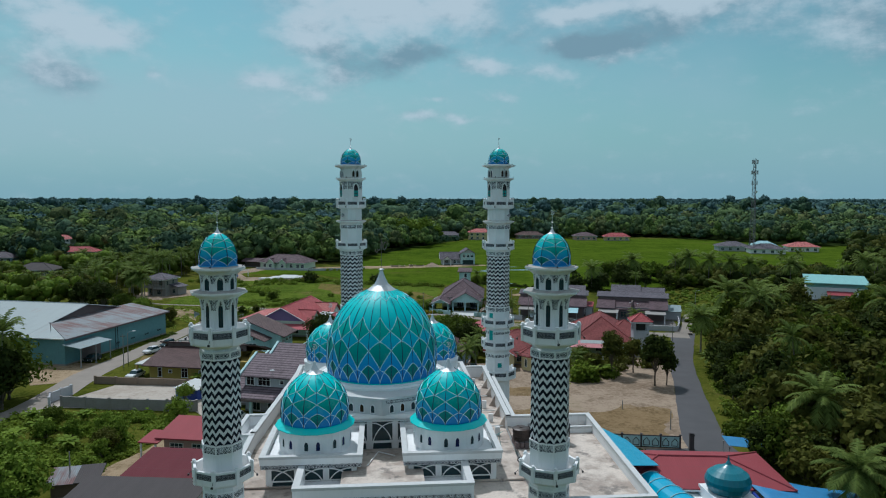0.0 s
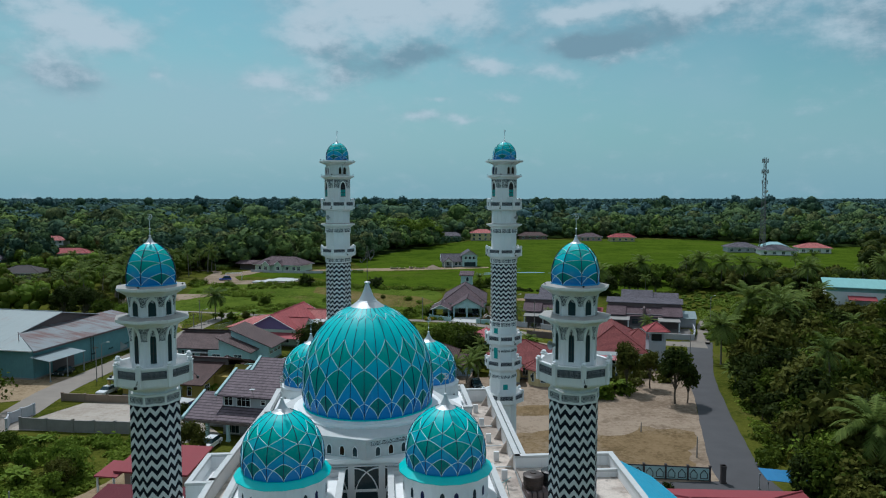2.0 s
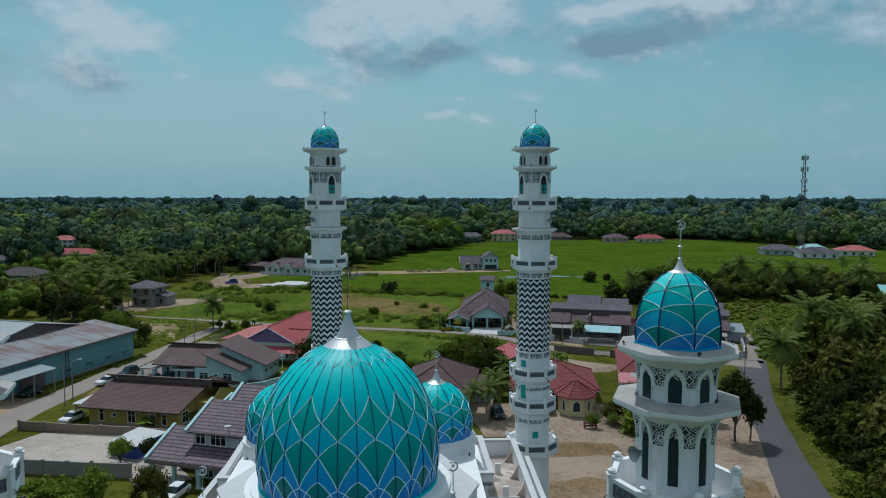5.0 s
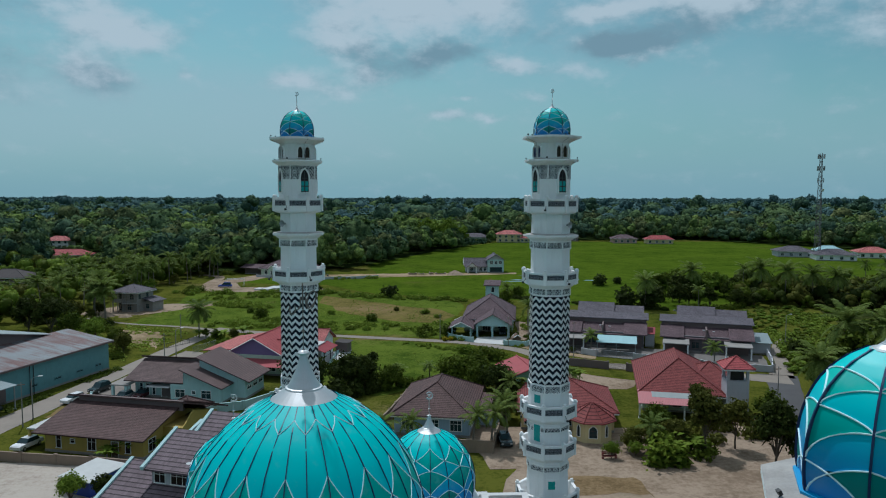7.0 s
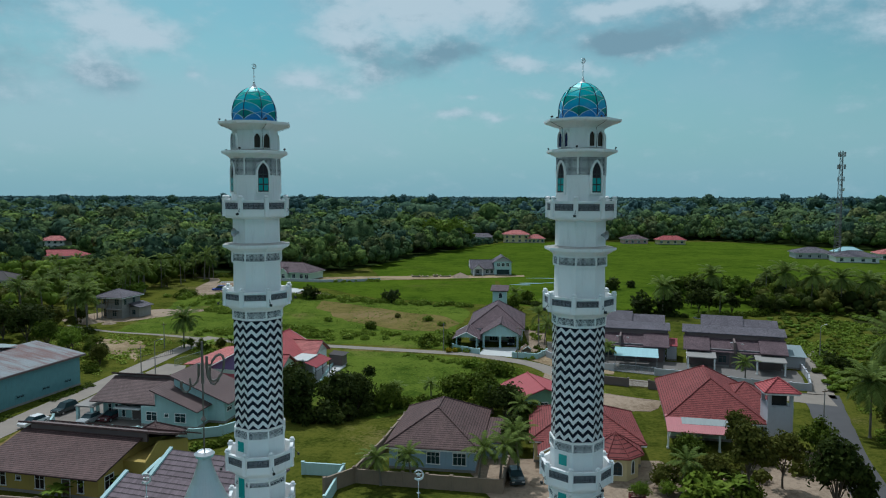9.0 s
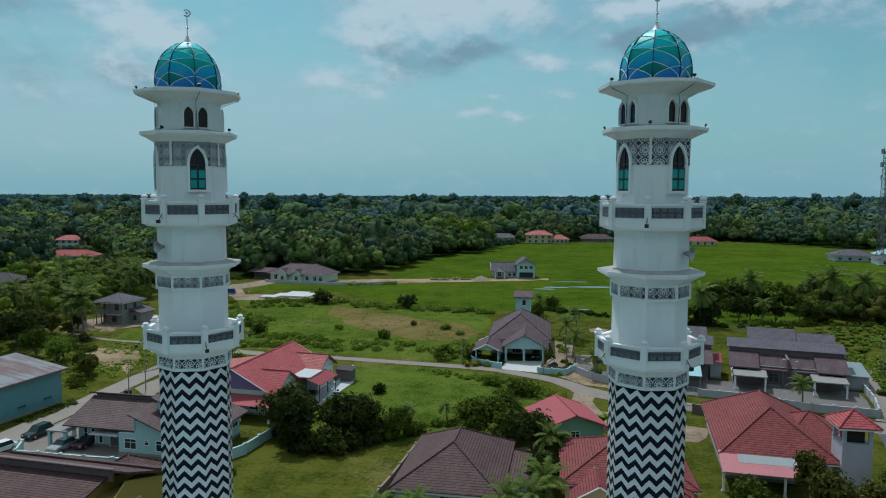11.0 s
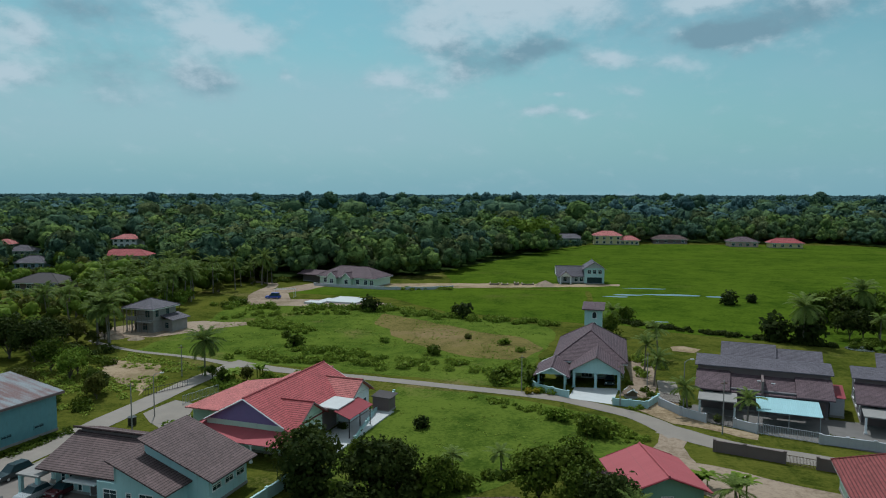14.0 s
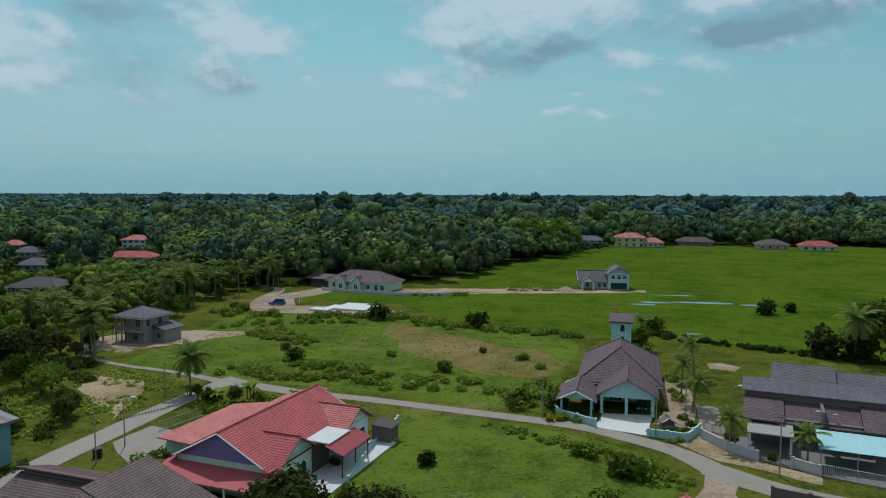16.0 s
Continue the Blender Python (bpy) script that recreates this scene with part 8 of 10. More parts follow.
FAR_HOUSES = [(-265, 494, 15, 10, 5.4, ROOF_PINK, WHITE, 6), (-300, 505, 10, 9, 4.4, ROOF_GREY, WALL_GREY, 0),
              (-216, 418, 24, 10, 2.8, ROOF_RED, WALL_CREAM, 8), (-234, 376, 13, 9, 3.0, ROOF_GREY, WALL_BLUE, 12), (-182, 318, 17, 12, 2.8, SHEET_DARK, WALL_BROWN, 5),
              (30, 576, 18, 11, 6.0, ROOF_PINK, WALL_CREAM, 0), (44, 574, 12, 9, 3.2, ROOF_PINK, WALL_CREAM, 0), (4, 590, 20, 9, 3.0, ROOF_GREY, WALL_GREY, 0), (72, 592, 22, 10, 3.0, ROOF_DARK, WALL_BROWN, 0),
              (114, 572, 17, 12, 3.4, ROOF_PURPLE, WALL_PINK, 0), (138, 566, 19, 9, 3.2, ROOF_RED, WALL_CREAM, 0), (188, 462, 19, 14, 3.3, ROOF_GREY, WALL_GREY, -10), (200, 440, 20, 14, 3.2, ROOF_GREY, WHITE, -12),
              (212, 470, 14, 9, 3.0, SHEET_BLUE, WHITE, -10), (230, 456, 18, 13, 3.3, ROOF_PINK, WHITE, -12), (-330, 470, 11, 9, 3.0, ROOF_PINK, WALL_GREY, 10), (-285, 430, 12, 9, 3.0, ROOF_GREY, WALL_GREY, 15)]
for x, y, wide, deep, eave, roof, wall, turn_by in FAR_HOUSES:
    words = {"red_roof_tile": "red", "pink_red_roof_tile": "faded red", "grey_roof_tile": "grey", "purple_brown_roof_tile": "brown", "dark_brown_roof_tile": "dark brown", "pale_blue_sheet": "pale blue", "dark_sheet": "dark grey", "pale_sheet": "pale grey"}[roof.name]
    h = house("distant %s house with a %s hipped roof among trees" % ("two-storey" if eave > 4 else "low", words), x, y, turn_by)
    walls(h, -wide / 2, wide / 2, -deep / 2, deep / 2, eave, wall)
    hip(h, -wide / 2, wide / 2, -deep / 2, deep / 2, eave, 2.8, roof, "x", 0.9)
    for k in range(4):
        window(h, -wide * 0.375 + wide * 0.25 * k, -deep / 2 - 0.01, 0.8, 1.6, 1.5)
        if eave > 4:
            window(h, -wide * 0.375 + wide * 0.25 * k, -deep / 2 - 0.01, 3.6, 1.6, 1.5)

# ---------- teal-roofed shed by the right-hand woods ----------
h = thing("barn", "pale tall shed with a teal metal roof among trees", "barn", pose(136.6, 246.4, 0, 0, 0, -24))
walls(h, -9.0, 9.0, -7.0, 8.0, 6.0, WHITE)
slab_roof(h, [(-9.8, -7.8, 6.1), (9.8, -7.8, 6.1), (9.8, 8.8, 7.4), (-9.8, 8.8, 7.4)], SHEET_TEAL, 0.3)
bm = bm_new()
box(bm, -9.05, 9.05, -7.05, 8.05, 4.6, 6.0)
part("cladding", bm, SHEET_TEAL, h)
slab_roof(h, [(-3.0, -12.0, 2.6), (5.0, -12.0, 2.6), (5.0, -7.0, 3.4), (-3.0, -7.0, 3.4)], SHEET_RED, 0.1, "porch_roof", "red sheet lean-to roof")
for x in (-2.7, 4.7):
    pillar(h, x, -11.6, 0, 2.6, 0.2, WHITE)

# ---------- annex beside the mosque ----------
h = thing("annex", "low annex with a dull red sheet roof beside the mosque", "annex", pose(29.5, 80.0, 0, 0, 0, -3))
walls(h, -9.6, 8.0, -4.0, 5.0, 4.2, WHITE)
walls(h, -9.6, 4.2, -9.0, -4.0, 3.6, WHITE)
hip(h, -9.6, 8.2, -4.6, 5.6, 4.3, 1.5, SHEET_RED, "x", 0.7)
bm = bm_new()
box(bm, -9.7, 4.4, -9.1, -8.9, 3.2, 4.1)
box(bm, 4.1, 4.4, -9.1, -4.0, 3.2, 4.1)
part("fascia", bm, BLUE_PANEL, h)
for x in (-6, -2, 2):
    window(h, x, -9.01, 0.9, 1.8, 1.5, bars=3)
b = thing("barrel_canopy", "blue translucent half-round canopy on steel hoops", "canopy", pose(24.9, 70.6, 0, 0, 0, 14))
bm = bm_new()
for k in range(10):
    a0, a1 = math.pi * k / 10, math.pi * (k + 1) / 10
    skin(bm, [(1.95 * math.cos(a0), -7, 3.4 + 1.8 * math.sin(a0)), (1.95 * math.cos(a0), 7, 3.4 + 1.8 * math.sin(a0)), (1.95 * math.cos(a1), 7, 3.4 + 1.8 * math.sin(a1)), (1.95 * math.cos(a1), -7, 3.4 + 1.8 * math.sin(a1))])
weld(bm)
bmesh.ops.solidify(bm, geom=bm.faces[:], thickness=0.04)
part("cover", bm, TARP_CYAN, b)
for k in range(8):
    bm = bm_new()
    tube(bm, [(2.0 * math.cos(math.pi * i / 10), -7 + 2 * k, 3.4 + 1.86 * math.sin(math.pi * i / 10)) for i in range(11)], 0.05, None, 5)
    part("hoop", bm, SHEET_BLUE, b)
    for s in (-1.95, 1.95):
        bm = bm_new()
        tube(bm, [(s, -7 + 2 * k, 0), (s, -7 + 2 * k, 3.45)], 0.05, None, 5)
        part("post", bm, STEEL_GREY, b)
k_ = thing("kiosk", "small kiosk under a teal onion dome", "kiosk", pose(30.2, 73.3, 0, 0, 0, 5))
walls(k_, -2.2, 2.2, -2.2, 2.2, 4.7, WHITE)
bm = bm_new()
lathe(bm, [(1.75, 4.6), (1.8, 4.75), (2.1, 5.05), (2.34, 5.6), (2.36, 6.05), (2.1, 6.65), (1.5, 7.1), (0.8, 7.4), (0.33, 7.65), (0.12, 8.0), (0.05, 8.5), (0.0, 8.55)], 28)
part("onion_dome", bm, surface("deep_teal_paint", (0.01, 0.17, 0.22), 0.3, fine=0.05, broad=0.12), k_, "glossy deep teal onion dome", True)


def tarpaulin(label, corners, mat, sag=0.5):
    """A tied sheet that sags between four corners."""
    n = 10
    a, b, c_, d = [Vector(p) for p in corners]
    pts = []
    for i in range(n + 1):
        row = []
        for j in range(n + 1):
            u, v = i / n, j / n
            p = (a * (1 - u) + b * u) * (1 - v) + (d * (1 - u) + c_ * u) * v
            p.z -= sag * 16 * u * (1 - u) * v * (1 - v) * 0.6
            p.z += 0.10 * noise.noise(p * 0.9)
            row.append(p)
        pts.append(row)
    bm = bm_new()
    for i in range(n):
        for j in range(n):
            skin(bm, (pts[i][j], pts[i + 1][j], pts[i + 1][j + 1], pts[i][j + 1]))
    weld(bm)
    bmesh.ops.solidify(bm, geom=bm.faces[:], thickness=0.03)
    base = tagged(put("tarpaulin", mesh_of(bm, mat, True)), label, "tarpaulin")
    return base


awn = thing("awning", "light blue sheet awning along the mosque wall", "awning", pose(0, 0, 0))
slab_roof(awn, [(17.5, 72.5, 7.8), (24.4, 78.2, 5.6), (22.8, 86.8, 5.6), (19.4, 88.4, 6.9)], SHEET_AZURE, 0.06, "cover", "light blue ribbed sheet")
for x, y in ((24.0, 78.8), (23.4, 82.6), (22.6, 86.5)):
    pillar(awn, x, y, 0, 5.6, 0.14, STEEL_GREY, "post")
tarp_poles = thing("tarpaulin_stand", "blue tarpaulin stretched over steel poles", "shelter", pose(37.5, 72.5, 0))
n = 10
bm = bm_new()
grid = []
for i in range(n + 1):
    row = []
    for j in range(n + 1):
        u, v = i / n, j / n
        z = 4.6 - 1.0 * u - 4.0 * u * (1 - u) * v * (1 - v) * 0.5 + 0.12 * noise.noise(Vector((u * 4, v * 4, 1.0)))
        row.append(Vector((-4.0 + 11.5 * u, -6.0 + 11.0 * v - 2.0 * u, z)))
    grid.append(row)
for i in range(n):
    for j in range(n):
        skin(bm, (grid[i][j], grid[i + 1][j], grid[i + 1][j + 1], grid[i][j + 1]))
weld(bm)
bmesh.ops.solidify(bm, geom=bm.faces[:], thickness=0.03)
part("cover", bm, TARP, tarp_poles, smooth=True)
for x, y, z in ((-3.8, -5.8, 4.5), (-3.8, 4.8, 4.5), (7.2, -7.8, 3.5), (7.2, 2.8, 3.5)):
    pillar(tarp_poles, x, y, 0, z, 0.1, STEEL_GREY, "post")
tarp_small = thing("tarpaulin_stand", "small blue tarpaulin on poles beside the road", "shelter", pose(40.5, 95.0, 0))
slab_roof(tarp_small, [(-2.0, -1.5, 2.4), (3.2, -1.9, 2.0), (3.4, 1.6, 2.2), (-1.8, 1.6, 2.7)], TARP, 0.04, "cover")
for x, y in ((-1.8, -1.3), (3.0, -1.7), (3.1, 1.4), (-1.6, 1.4)):
    pillar(tarp_small, x, y, 0, 2.05, 0.06, STEEL_GREY, "post")

# ---------- fence with pointed panels ----------
fence = thing("fence", "white panel fence with dark pointed-arch motifs and posts", "fence", pose(15.0, 101.2, 0, 0, 0, -7))
bm = bm_new()
box(bm, -0.12, 0.12, -0.12, 0.12, 0, 1.9)
box(bm, -0.17, 0.17, -0.17, 0.17, 1.9, 2.02)
post = mesh_of(bm, SHEET_DARK)
bm = bm_new()
box(bm, 0.12, 2.58, -0.05, 0.05, 0.1, 1.75)
panel = mesh_of(bm, WALL_AQUA)
bm = bm_new()
for off in (0.72, 1.98):
    prof = [(off - 0.42, 0.35), (off + 0.42, 0.35), (off + 0.42, 0.95), (off, 1.45), (off - 0.42, 0.95), (off - 0.42, 0.35)]
    for (xa, za), (xb, zb) in zip(prof, prof[1:]):
        for y in (-0.06,):
            tube(bm, [(xa, y, za), (xb, y, zb)], 0.05, None, 4)
box(bm, 0.12, 2.58, -0.07, 0.07, 1.68, 1.80)
box(bm, 0.12, 2.58, -0.07, 0.07, 0.08, 0.16)
motif = mesh_of(bm, BLACK)
for k in range(8):
    m = Matrix.Translation((2.7 * k, 0, 0))
    put("post", post, fence, m)
    if k < 7:
        p_ = put("panel", panel, fence, m)
        put("motif", motif, p_)
pillar(fence, 20.4, -0.4, 0, 2.3, 0.6, SHEET_DARK, "gate_post")


# ---------- cars ----------
def car(label, x, y, turn_by, paint, tall=1.45, long=4.3, boxy=False):
    base = thing("car", label, "car", pose(x, y, 0.05, 0, 0, turn_by), "parked cars")
    l, w2 = long / 2, 0.85
    prof = [(-l, 0.35), (-l, 0.75), (-l * 0.92, 0.88), (-l * 0.48, 0.95), (l * 0.62, 0.95), (l * 0.95, 0.90 if not boxy else 0.98), (l, 0.75), (l, 0.35)]
    bm = bm_new()

    def extrude(profile, half, half_top=None):
        half_top = half_top or half
        top = max(z for _, z in profile)
        low = min(z for _, z in profile)
        left = [Vector((x_, -(half + (half_top - half) * (z - low) / (top - low)), z)) for x_, z in profile]
        right = [Vector((p.x, -p.y, p.z)) for p in left]
        skin(bm, left[::-1])
        skin(bm, right)
        for i in range(len(profile)):
            j = (i + 1) % len(profile)
            skin(bm, (left[i], left[j], right[j], right[i]))
        bmesh.ops.recalc_face_normals(bm, faces=bm.faces[:])

    extrude(prof, w2)
    bmesh.ops.bevel(bm, geom=[e for e in bm.edges if e.calc_length() > 0.5], offset=0.05, segments=1, affect="EDGES")
    part("body", bm, paint, base)
    bm = bm_new()
    back = l * (0.92 if boxy else 0.72)
    extrude([(-l * 0.50, 0.93), (-l * 0.16, tall), (back * 0.8, tall), (back, 0.93)], w2 * 0.96, w2 * 0.76)
    part("cabin_glass", bm, PANE, base, "dark tinted glass")
    bm = bm_new()
    box(bm, -l * 0.16, back * 0.8, -w2 * 0.74, w2 * 0.74, tall - 0.03, tall + 0.03)
    part("roof", bm, paint, base)
    for sx in (-l * 0.62, l * 0.62):
        for sy in (-w2, w2):
            bm = bm_new()
            lathe(bm, [(0.0, -0.11), (0.28, -0.11), (0.32, -0.06), (0.32, 0.06), (0.28, 0.11), (0.0, 0.11)], 14)
            bmesh.ops.rotate(bm, verts=bm.verts, matrix=Matrix.Rotation(radians(90), 3, "X"))
            wheel = put("wheel", mesh_of(bm, PLASTIC_BLACK), base, Matrix.Translation((sx, sy * 0.93, 0.32)))
            bm = bm_new()
            lathe(bm, [(0.0, -0.125), (0.18, -0.12), (0.18, 0.12), (0.0, 0.125)], 10)
            bmesh.ops.rotate(bm, verts=bm.verts, matrix=Matrix.Rotation(radians(90), 3, "X"))
            put("rim", mesh_of(bm, SILVER), wheel)
    for sy in (-0.6, 0.6):
        bm = bm_new()
        box(bm, -l - 0.02, -l + 0.08, sy - 0.16, sy + 0.16, 0.60, 0.76)
        part("headlight", bm, SILVER, base)
    return base


PAINT_WHITE = surface("white_car_paint", (0.75, 0.76, 0.77), 0.25, fine=0.01, broad=0.02)
PAINT_DARK = surface("dark_car_paint", (0.02, 0.035, 0.04), 0.22, fine=0.02, broad=0.04)
PAINT_SILVER = surface("silver_car_paint", (0.42, 0.44, 0.45), 0.28, 0.3, fine=0.02, broad=0.03)
car("dark grey-green family car with a roof box", -65.2, 166.4, 78, PAINT_DARK, 1.65, 4.4, True)
car("white small car parked on the verge", -66.2, 159.8, 70, PAINT_WHITE)
car("pale silver saloon under the carport", -58.4, 161.6, 80, PAINT_SILVER)
car("dark red-brown saloon under the carport", -55.8, 163.2, 80, surface("maroon_car_paint", (0.07, 0.015, 0.02), 0.25))
car("white saloon parked before the mustard house", -60.6, 138.0, 80, PAINT_WHITE)
car("black saloon parked beside the blue house", 6.4, 142.6, 95, PAINT_DARK)
car("white car parked in the porch of the grey house", -33.0, 110.6, 80, PAINT_WHITE)
car("dark car in the porch of the tower house", 9.6, 222.6, 86, PAINT_DARK)
car("dark saloon before the warehouse", -76.0, 152.0, 78, PAINT_DARK)
car("blue pickup parked on the building plot", -92.0, 309.0, 10, BLUE_PANEL, 1.9, 5.0, True)

# ---------- bench on the sandy lot ----------
bench = thing("garden_bench", "dark red wooden bench on the sandy lot", "bench", pose(20.2, 137.4, 0, 0, 0, 8))
for x in (-0.9, 0.9):
    pillar(bench, x, 0.0, 0, 0.9, 0.12, ROOF_RED_DARK, "leg")
bm = bm_new()
box(bm, -1.0, 1.0, -0.35, 0.25, 0.42, 0.52)
part("seat", bm, ROOF_RED_DARK, bench)
bm = bm_new()
for z in (0.62, 0.78, 0.94):
    box(bm, -1.0, 1.0, 0.2, 0.26, z, z + 0.11)
for x in (-0.95, 0.0, 0.95):
    box(bm, x - 0.04, x + 0.04, 0.26, 0.31, 0.45, 1.08)
part("backrest", bm, ROOF_RED_DARK, bench)

# ---------- poles, mast, slabs ----------


def pole(x, y, h, lamp=False, turn_by=0, thick=0.10):
    base = thing("street_lamp" if lamp else "utility_pole", "grey concrete pole with a lamp on a bent arm" if lamp else "thin grey concrete utility pole beside the road", "street lamp" if lamp else "pole", pose(x, y, 0, 0, 0, turn_by))
    bm = bm_new()
    tube(bm, [(0, 0, 0), (0, 0, h)], thick, thick * 0.65, 8)
    part("pole", bm, CONCRETE_RAW, base)
    if lamp:
        bm = bm_new()
        tube(bm, [(0, 0, h - 0.2), (0.3, 0, h + 0.25), (1.2, 0, h + 0.4)], 0.04, None, 5)
        part("arm", bm, STEEL_GREY, base)
        bm = bm_new()
        box(bm, 1.0, 1.6, -0.12, 0.12, h + 0.34, h + 0.46)
        part("lamp_head", bm, WHITE, base)
    elif h > 5:
        bm = bm_new()
        box(bm, -0.5, 0.5, -0.05, 0.05, h - 0.5, h - 0.38)
        part("cross_arm", bm, WOOD, base)
    return base


for x, y, hh, lamp in ((52.9, 162.1, 7.0, False), (75.9, 212.3, 7.0, True), (-6.0, 214.9, 6.5, False), (24.0, 197.6, 8.0, False), (-61.4, 184.9, 7.0, False), (-61.6, 191.1, 6.5, True), (-67.4, 150.2, 6.5, True),
                       (-66.8, 146.7, 7.0, False), (10.4, 209.0, 7.0, False), (20.2, 208.0, 8.0, True), (-45.2, 84.0, 5.0, False), (35.0, 107, 3.0, False), (18.0, 104, 4.0, False), (30.2, 117.4, 1.6, False), (-70, 214, 6, False), (15.8, 219, 7.0, False)):
    pole(x, y, hh, lamp, 20)

mast = thing("telecom_mast", "tall grey steel lattice telecom mast with antennas", "mast", pose(193.6, 444.1, 0, 0, 0, 20))
TOP = 58.5


def mast_r(z):
    return 2.1 - 1.35 * z / TOP


for k in range(3):
    a = 2 * math.pi * k / 3
    bm = bm_new()
    tube(bm, [(mast_r(0) * math.cos(a), mast_r(0) * math.sin(a), 0), (mast_r(TOP) * math.cos(a), mast_r(TOP) * math.sin(a), TOP)], 0.17, 0.12, 6)
    part("leg", bm, MAST_STEEL, mast)
for side in range(3):
    z = 0.0
    while z < TOP - 2:
        a, b = 2 * math.pi * side / 3, 2 * math.pi * (side + 1) / 3
        z2 = z + 2.6
        p = Vector((mast_r(z) * math.cos(a), mast_r(z) * math.sin(a), z))
        q = Vector((mast_r(z2) * math.cos(b), mast_r(z2) * math.sin(b), z2))
        r_ = Vector((mast_r(z) * math.cos(b), mast_r(z) * math.sin(b), z))
        s = Vector((mast_r(z2) * math.cos(a), mast_r(z2) * math.sin(a), z2))
        for ends in ((p, q), (r_, s), (s, q)):
            bm = bm_new()
            tube(bm, ends, 0.07, None, 4)
            part("brace", bm, MAST_STEEL, mast)
        z = z2
for z, n_ in ((56.5, 6), (50.0, 6), (43.5, 4)):
    for k in range(n_):
        a = 2 * math.pi * k / n_
        bm = bm_new()
        rr = mast_r(z) + 0.9
        box(bm, rr * math.cos(a) - 0.18, rr * math.cos(a) + 0.18, rr * math.sin(a) - 0.18, rr * math.sin(a) + 0.18, z - 1.2, z + 1.2)
        tube(bm, [(0.6 * math.cos(a), 0.6 * math.sin(a), z), (rr * math.cos(a), rr * math.sin(a), z)], 0.06, None, 4)
        part("antenna", bm, STEEL_GREY, mast)
bm = bm_new()
lathe(bm, [(0.0, -0.15), (0.8, 0.0), (0.85, 0.12)], 14)
bmesh.ops.rotate(bm, verts=bm.verts, matrix=Matrix.Rotation(radians(-70), 3, "X"))
bmesh.ops.translate(bm, verts=bm.verts, vec=(0.8, -1.2, 38))
part("dish", bm, WHITE, mast)

slab = thing("foundation", "fresh pale concrete foundation slabs on a building plot", "foundation", pose(-69.0, 303.5, 0, 0, 0, -10))
for x0, x1, y0, y1 in ((-6, 7, 0, 6), (-4, 3, 6, 11), (3, 8, 6, 9), (-9, -3, -4, 0)):
    bm = bm_new()
    box(bm, x0, x1 - 0.01, y0, y1 - 0.01, 0.0, 0.55)
    part("slab", bm, PAVE, slab)
goal = thing("frame_shelter", "bare white metal frame beside the pickup", "shelter", pose(-89.5, 311.5, 0, 0, 0, 8))
bm = bm_new()
tube(bm, [(-3, 0, 0), (-3, 0, 2.8), (3.5, 0, 2.8), (3.5, 0, 0)], 0.09, None, 5)
tube(bm, [(-3, 2.5, 0), (-3, 2.5, 2.8), (3.5, 2.5, 2.8), (3.5, 2.5, 0)], 0.09, None, 5)
part("frame", bm, WHITE, goal)
ruin = thing("foundation", "reddish brick footings with heaps of soil", "foundation", pose(-18.0, 356.0, 0, 0, 0, 6))
for k in range(4):
    bm = bm_new()
    x0, wide_ = (-8.0, -3.6, 1.2, 4.0)[k], (3.6, 2.6, 1.8, 4.6)[k]
    for xa, xb, ya, yb in ((x0, x0 + wide_, 0, 0.4), (x0, x0 + 0.4, 0.4, 4.0), (x0 + wide_ - 0.4, x0 + wide_, 0.4, 3.2)):
        box(bm, xa, xb, ya + 0.5 * (k % 2), yb + 0.5 * (k % 2), 0, (0.7, 0.45, 0.9, 0.55)[k])
    part("footing", bm, BRICK_WALL, ruin)
bm = bm_new()
lathe(bm, [(4.0, 0.0), (2.6, 0.9), (0.0, 2.0)], 14)
tagged(put("soil_heap", mesh_of(bm, SAND), None, Matrix.Translation((-5.5, 357.5, 0))), "heap of pale brown soil beside the paddy", "heap")
tank = thing("water_tank", "small black water bin beside the lane", "water tank", pose(-62.6, 186.8, 0))
bm = bm_new()
lathe(bm, [(0.55, 0.0), (0.6, 0.1), (0.62, 1.2), (0.66, 1.25)], 14)
part("body", bm, PLASTIC_BLACK, tank)
rail_fence("dark barred gate beside the lane", [(-60.5, 197.5), (-58.0, 205.0)], 1.5, STEEL_GREY, 0.3)
rail_fence("dark wire fence along the lane", [(-65.5, 208.0), (-69.5, 200.5)], 1.2, BLACK, 0.5, "fence", "fence")


# ---------- plants ----------
rng = np.random.default_rng(7)


def leaf_quads(centres, size, long=1.5, up=0.35, out=None, wild=0.62):
    """A small leaf spray (one quad) at each centre, facing roughly outward; returns points and quads."""
    n = len(centres)
    normal = rng.normal(size=(n, 3)) * wild
    if out is None:
        normal[:, 2] = np.abs(normal[:, 2]) + up + 0.4
    else:
        normal += out
        normal[:, 2] += up
    normal /= np.linalg.norm(normal, axis=1)[:, None]
    t = np.cross(normal, rng.normal(size=(n, 3)))
    t /= np.linalg.norm(t, axis=1)[:, None] + 1e-9
    b = np.cross(normal, t)
    s = (size * rng.uniform(0.6, 1.35, n))[:, None]
    t, b = t * s * long / 2, b * s / 2
    bend = normal * s * 0.18
    pts = np.stack([centres - t - bend, centres + b * 0.9, centres + t - bend, centres - b * 0.9], axis=1).reshape(-1, 3)
    return pts, np.arange(4 * n).reshape(-1, 4)


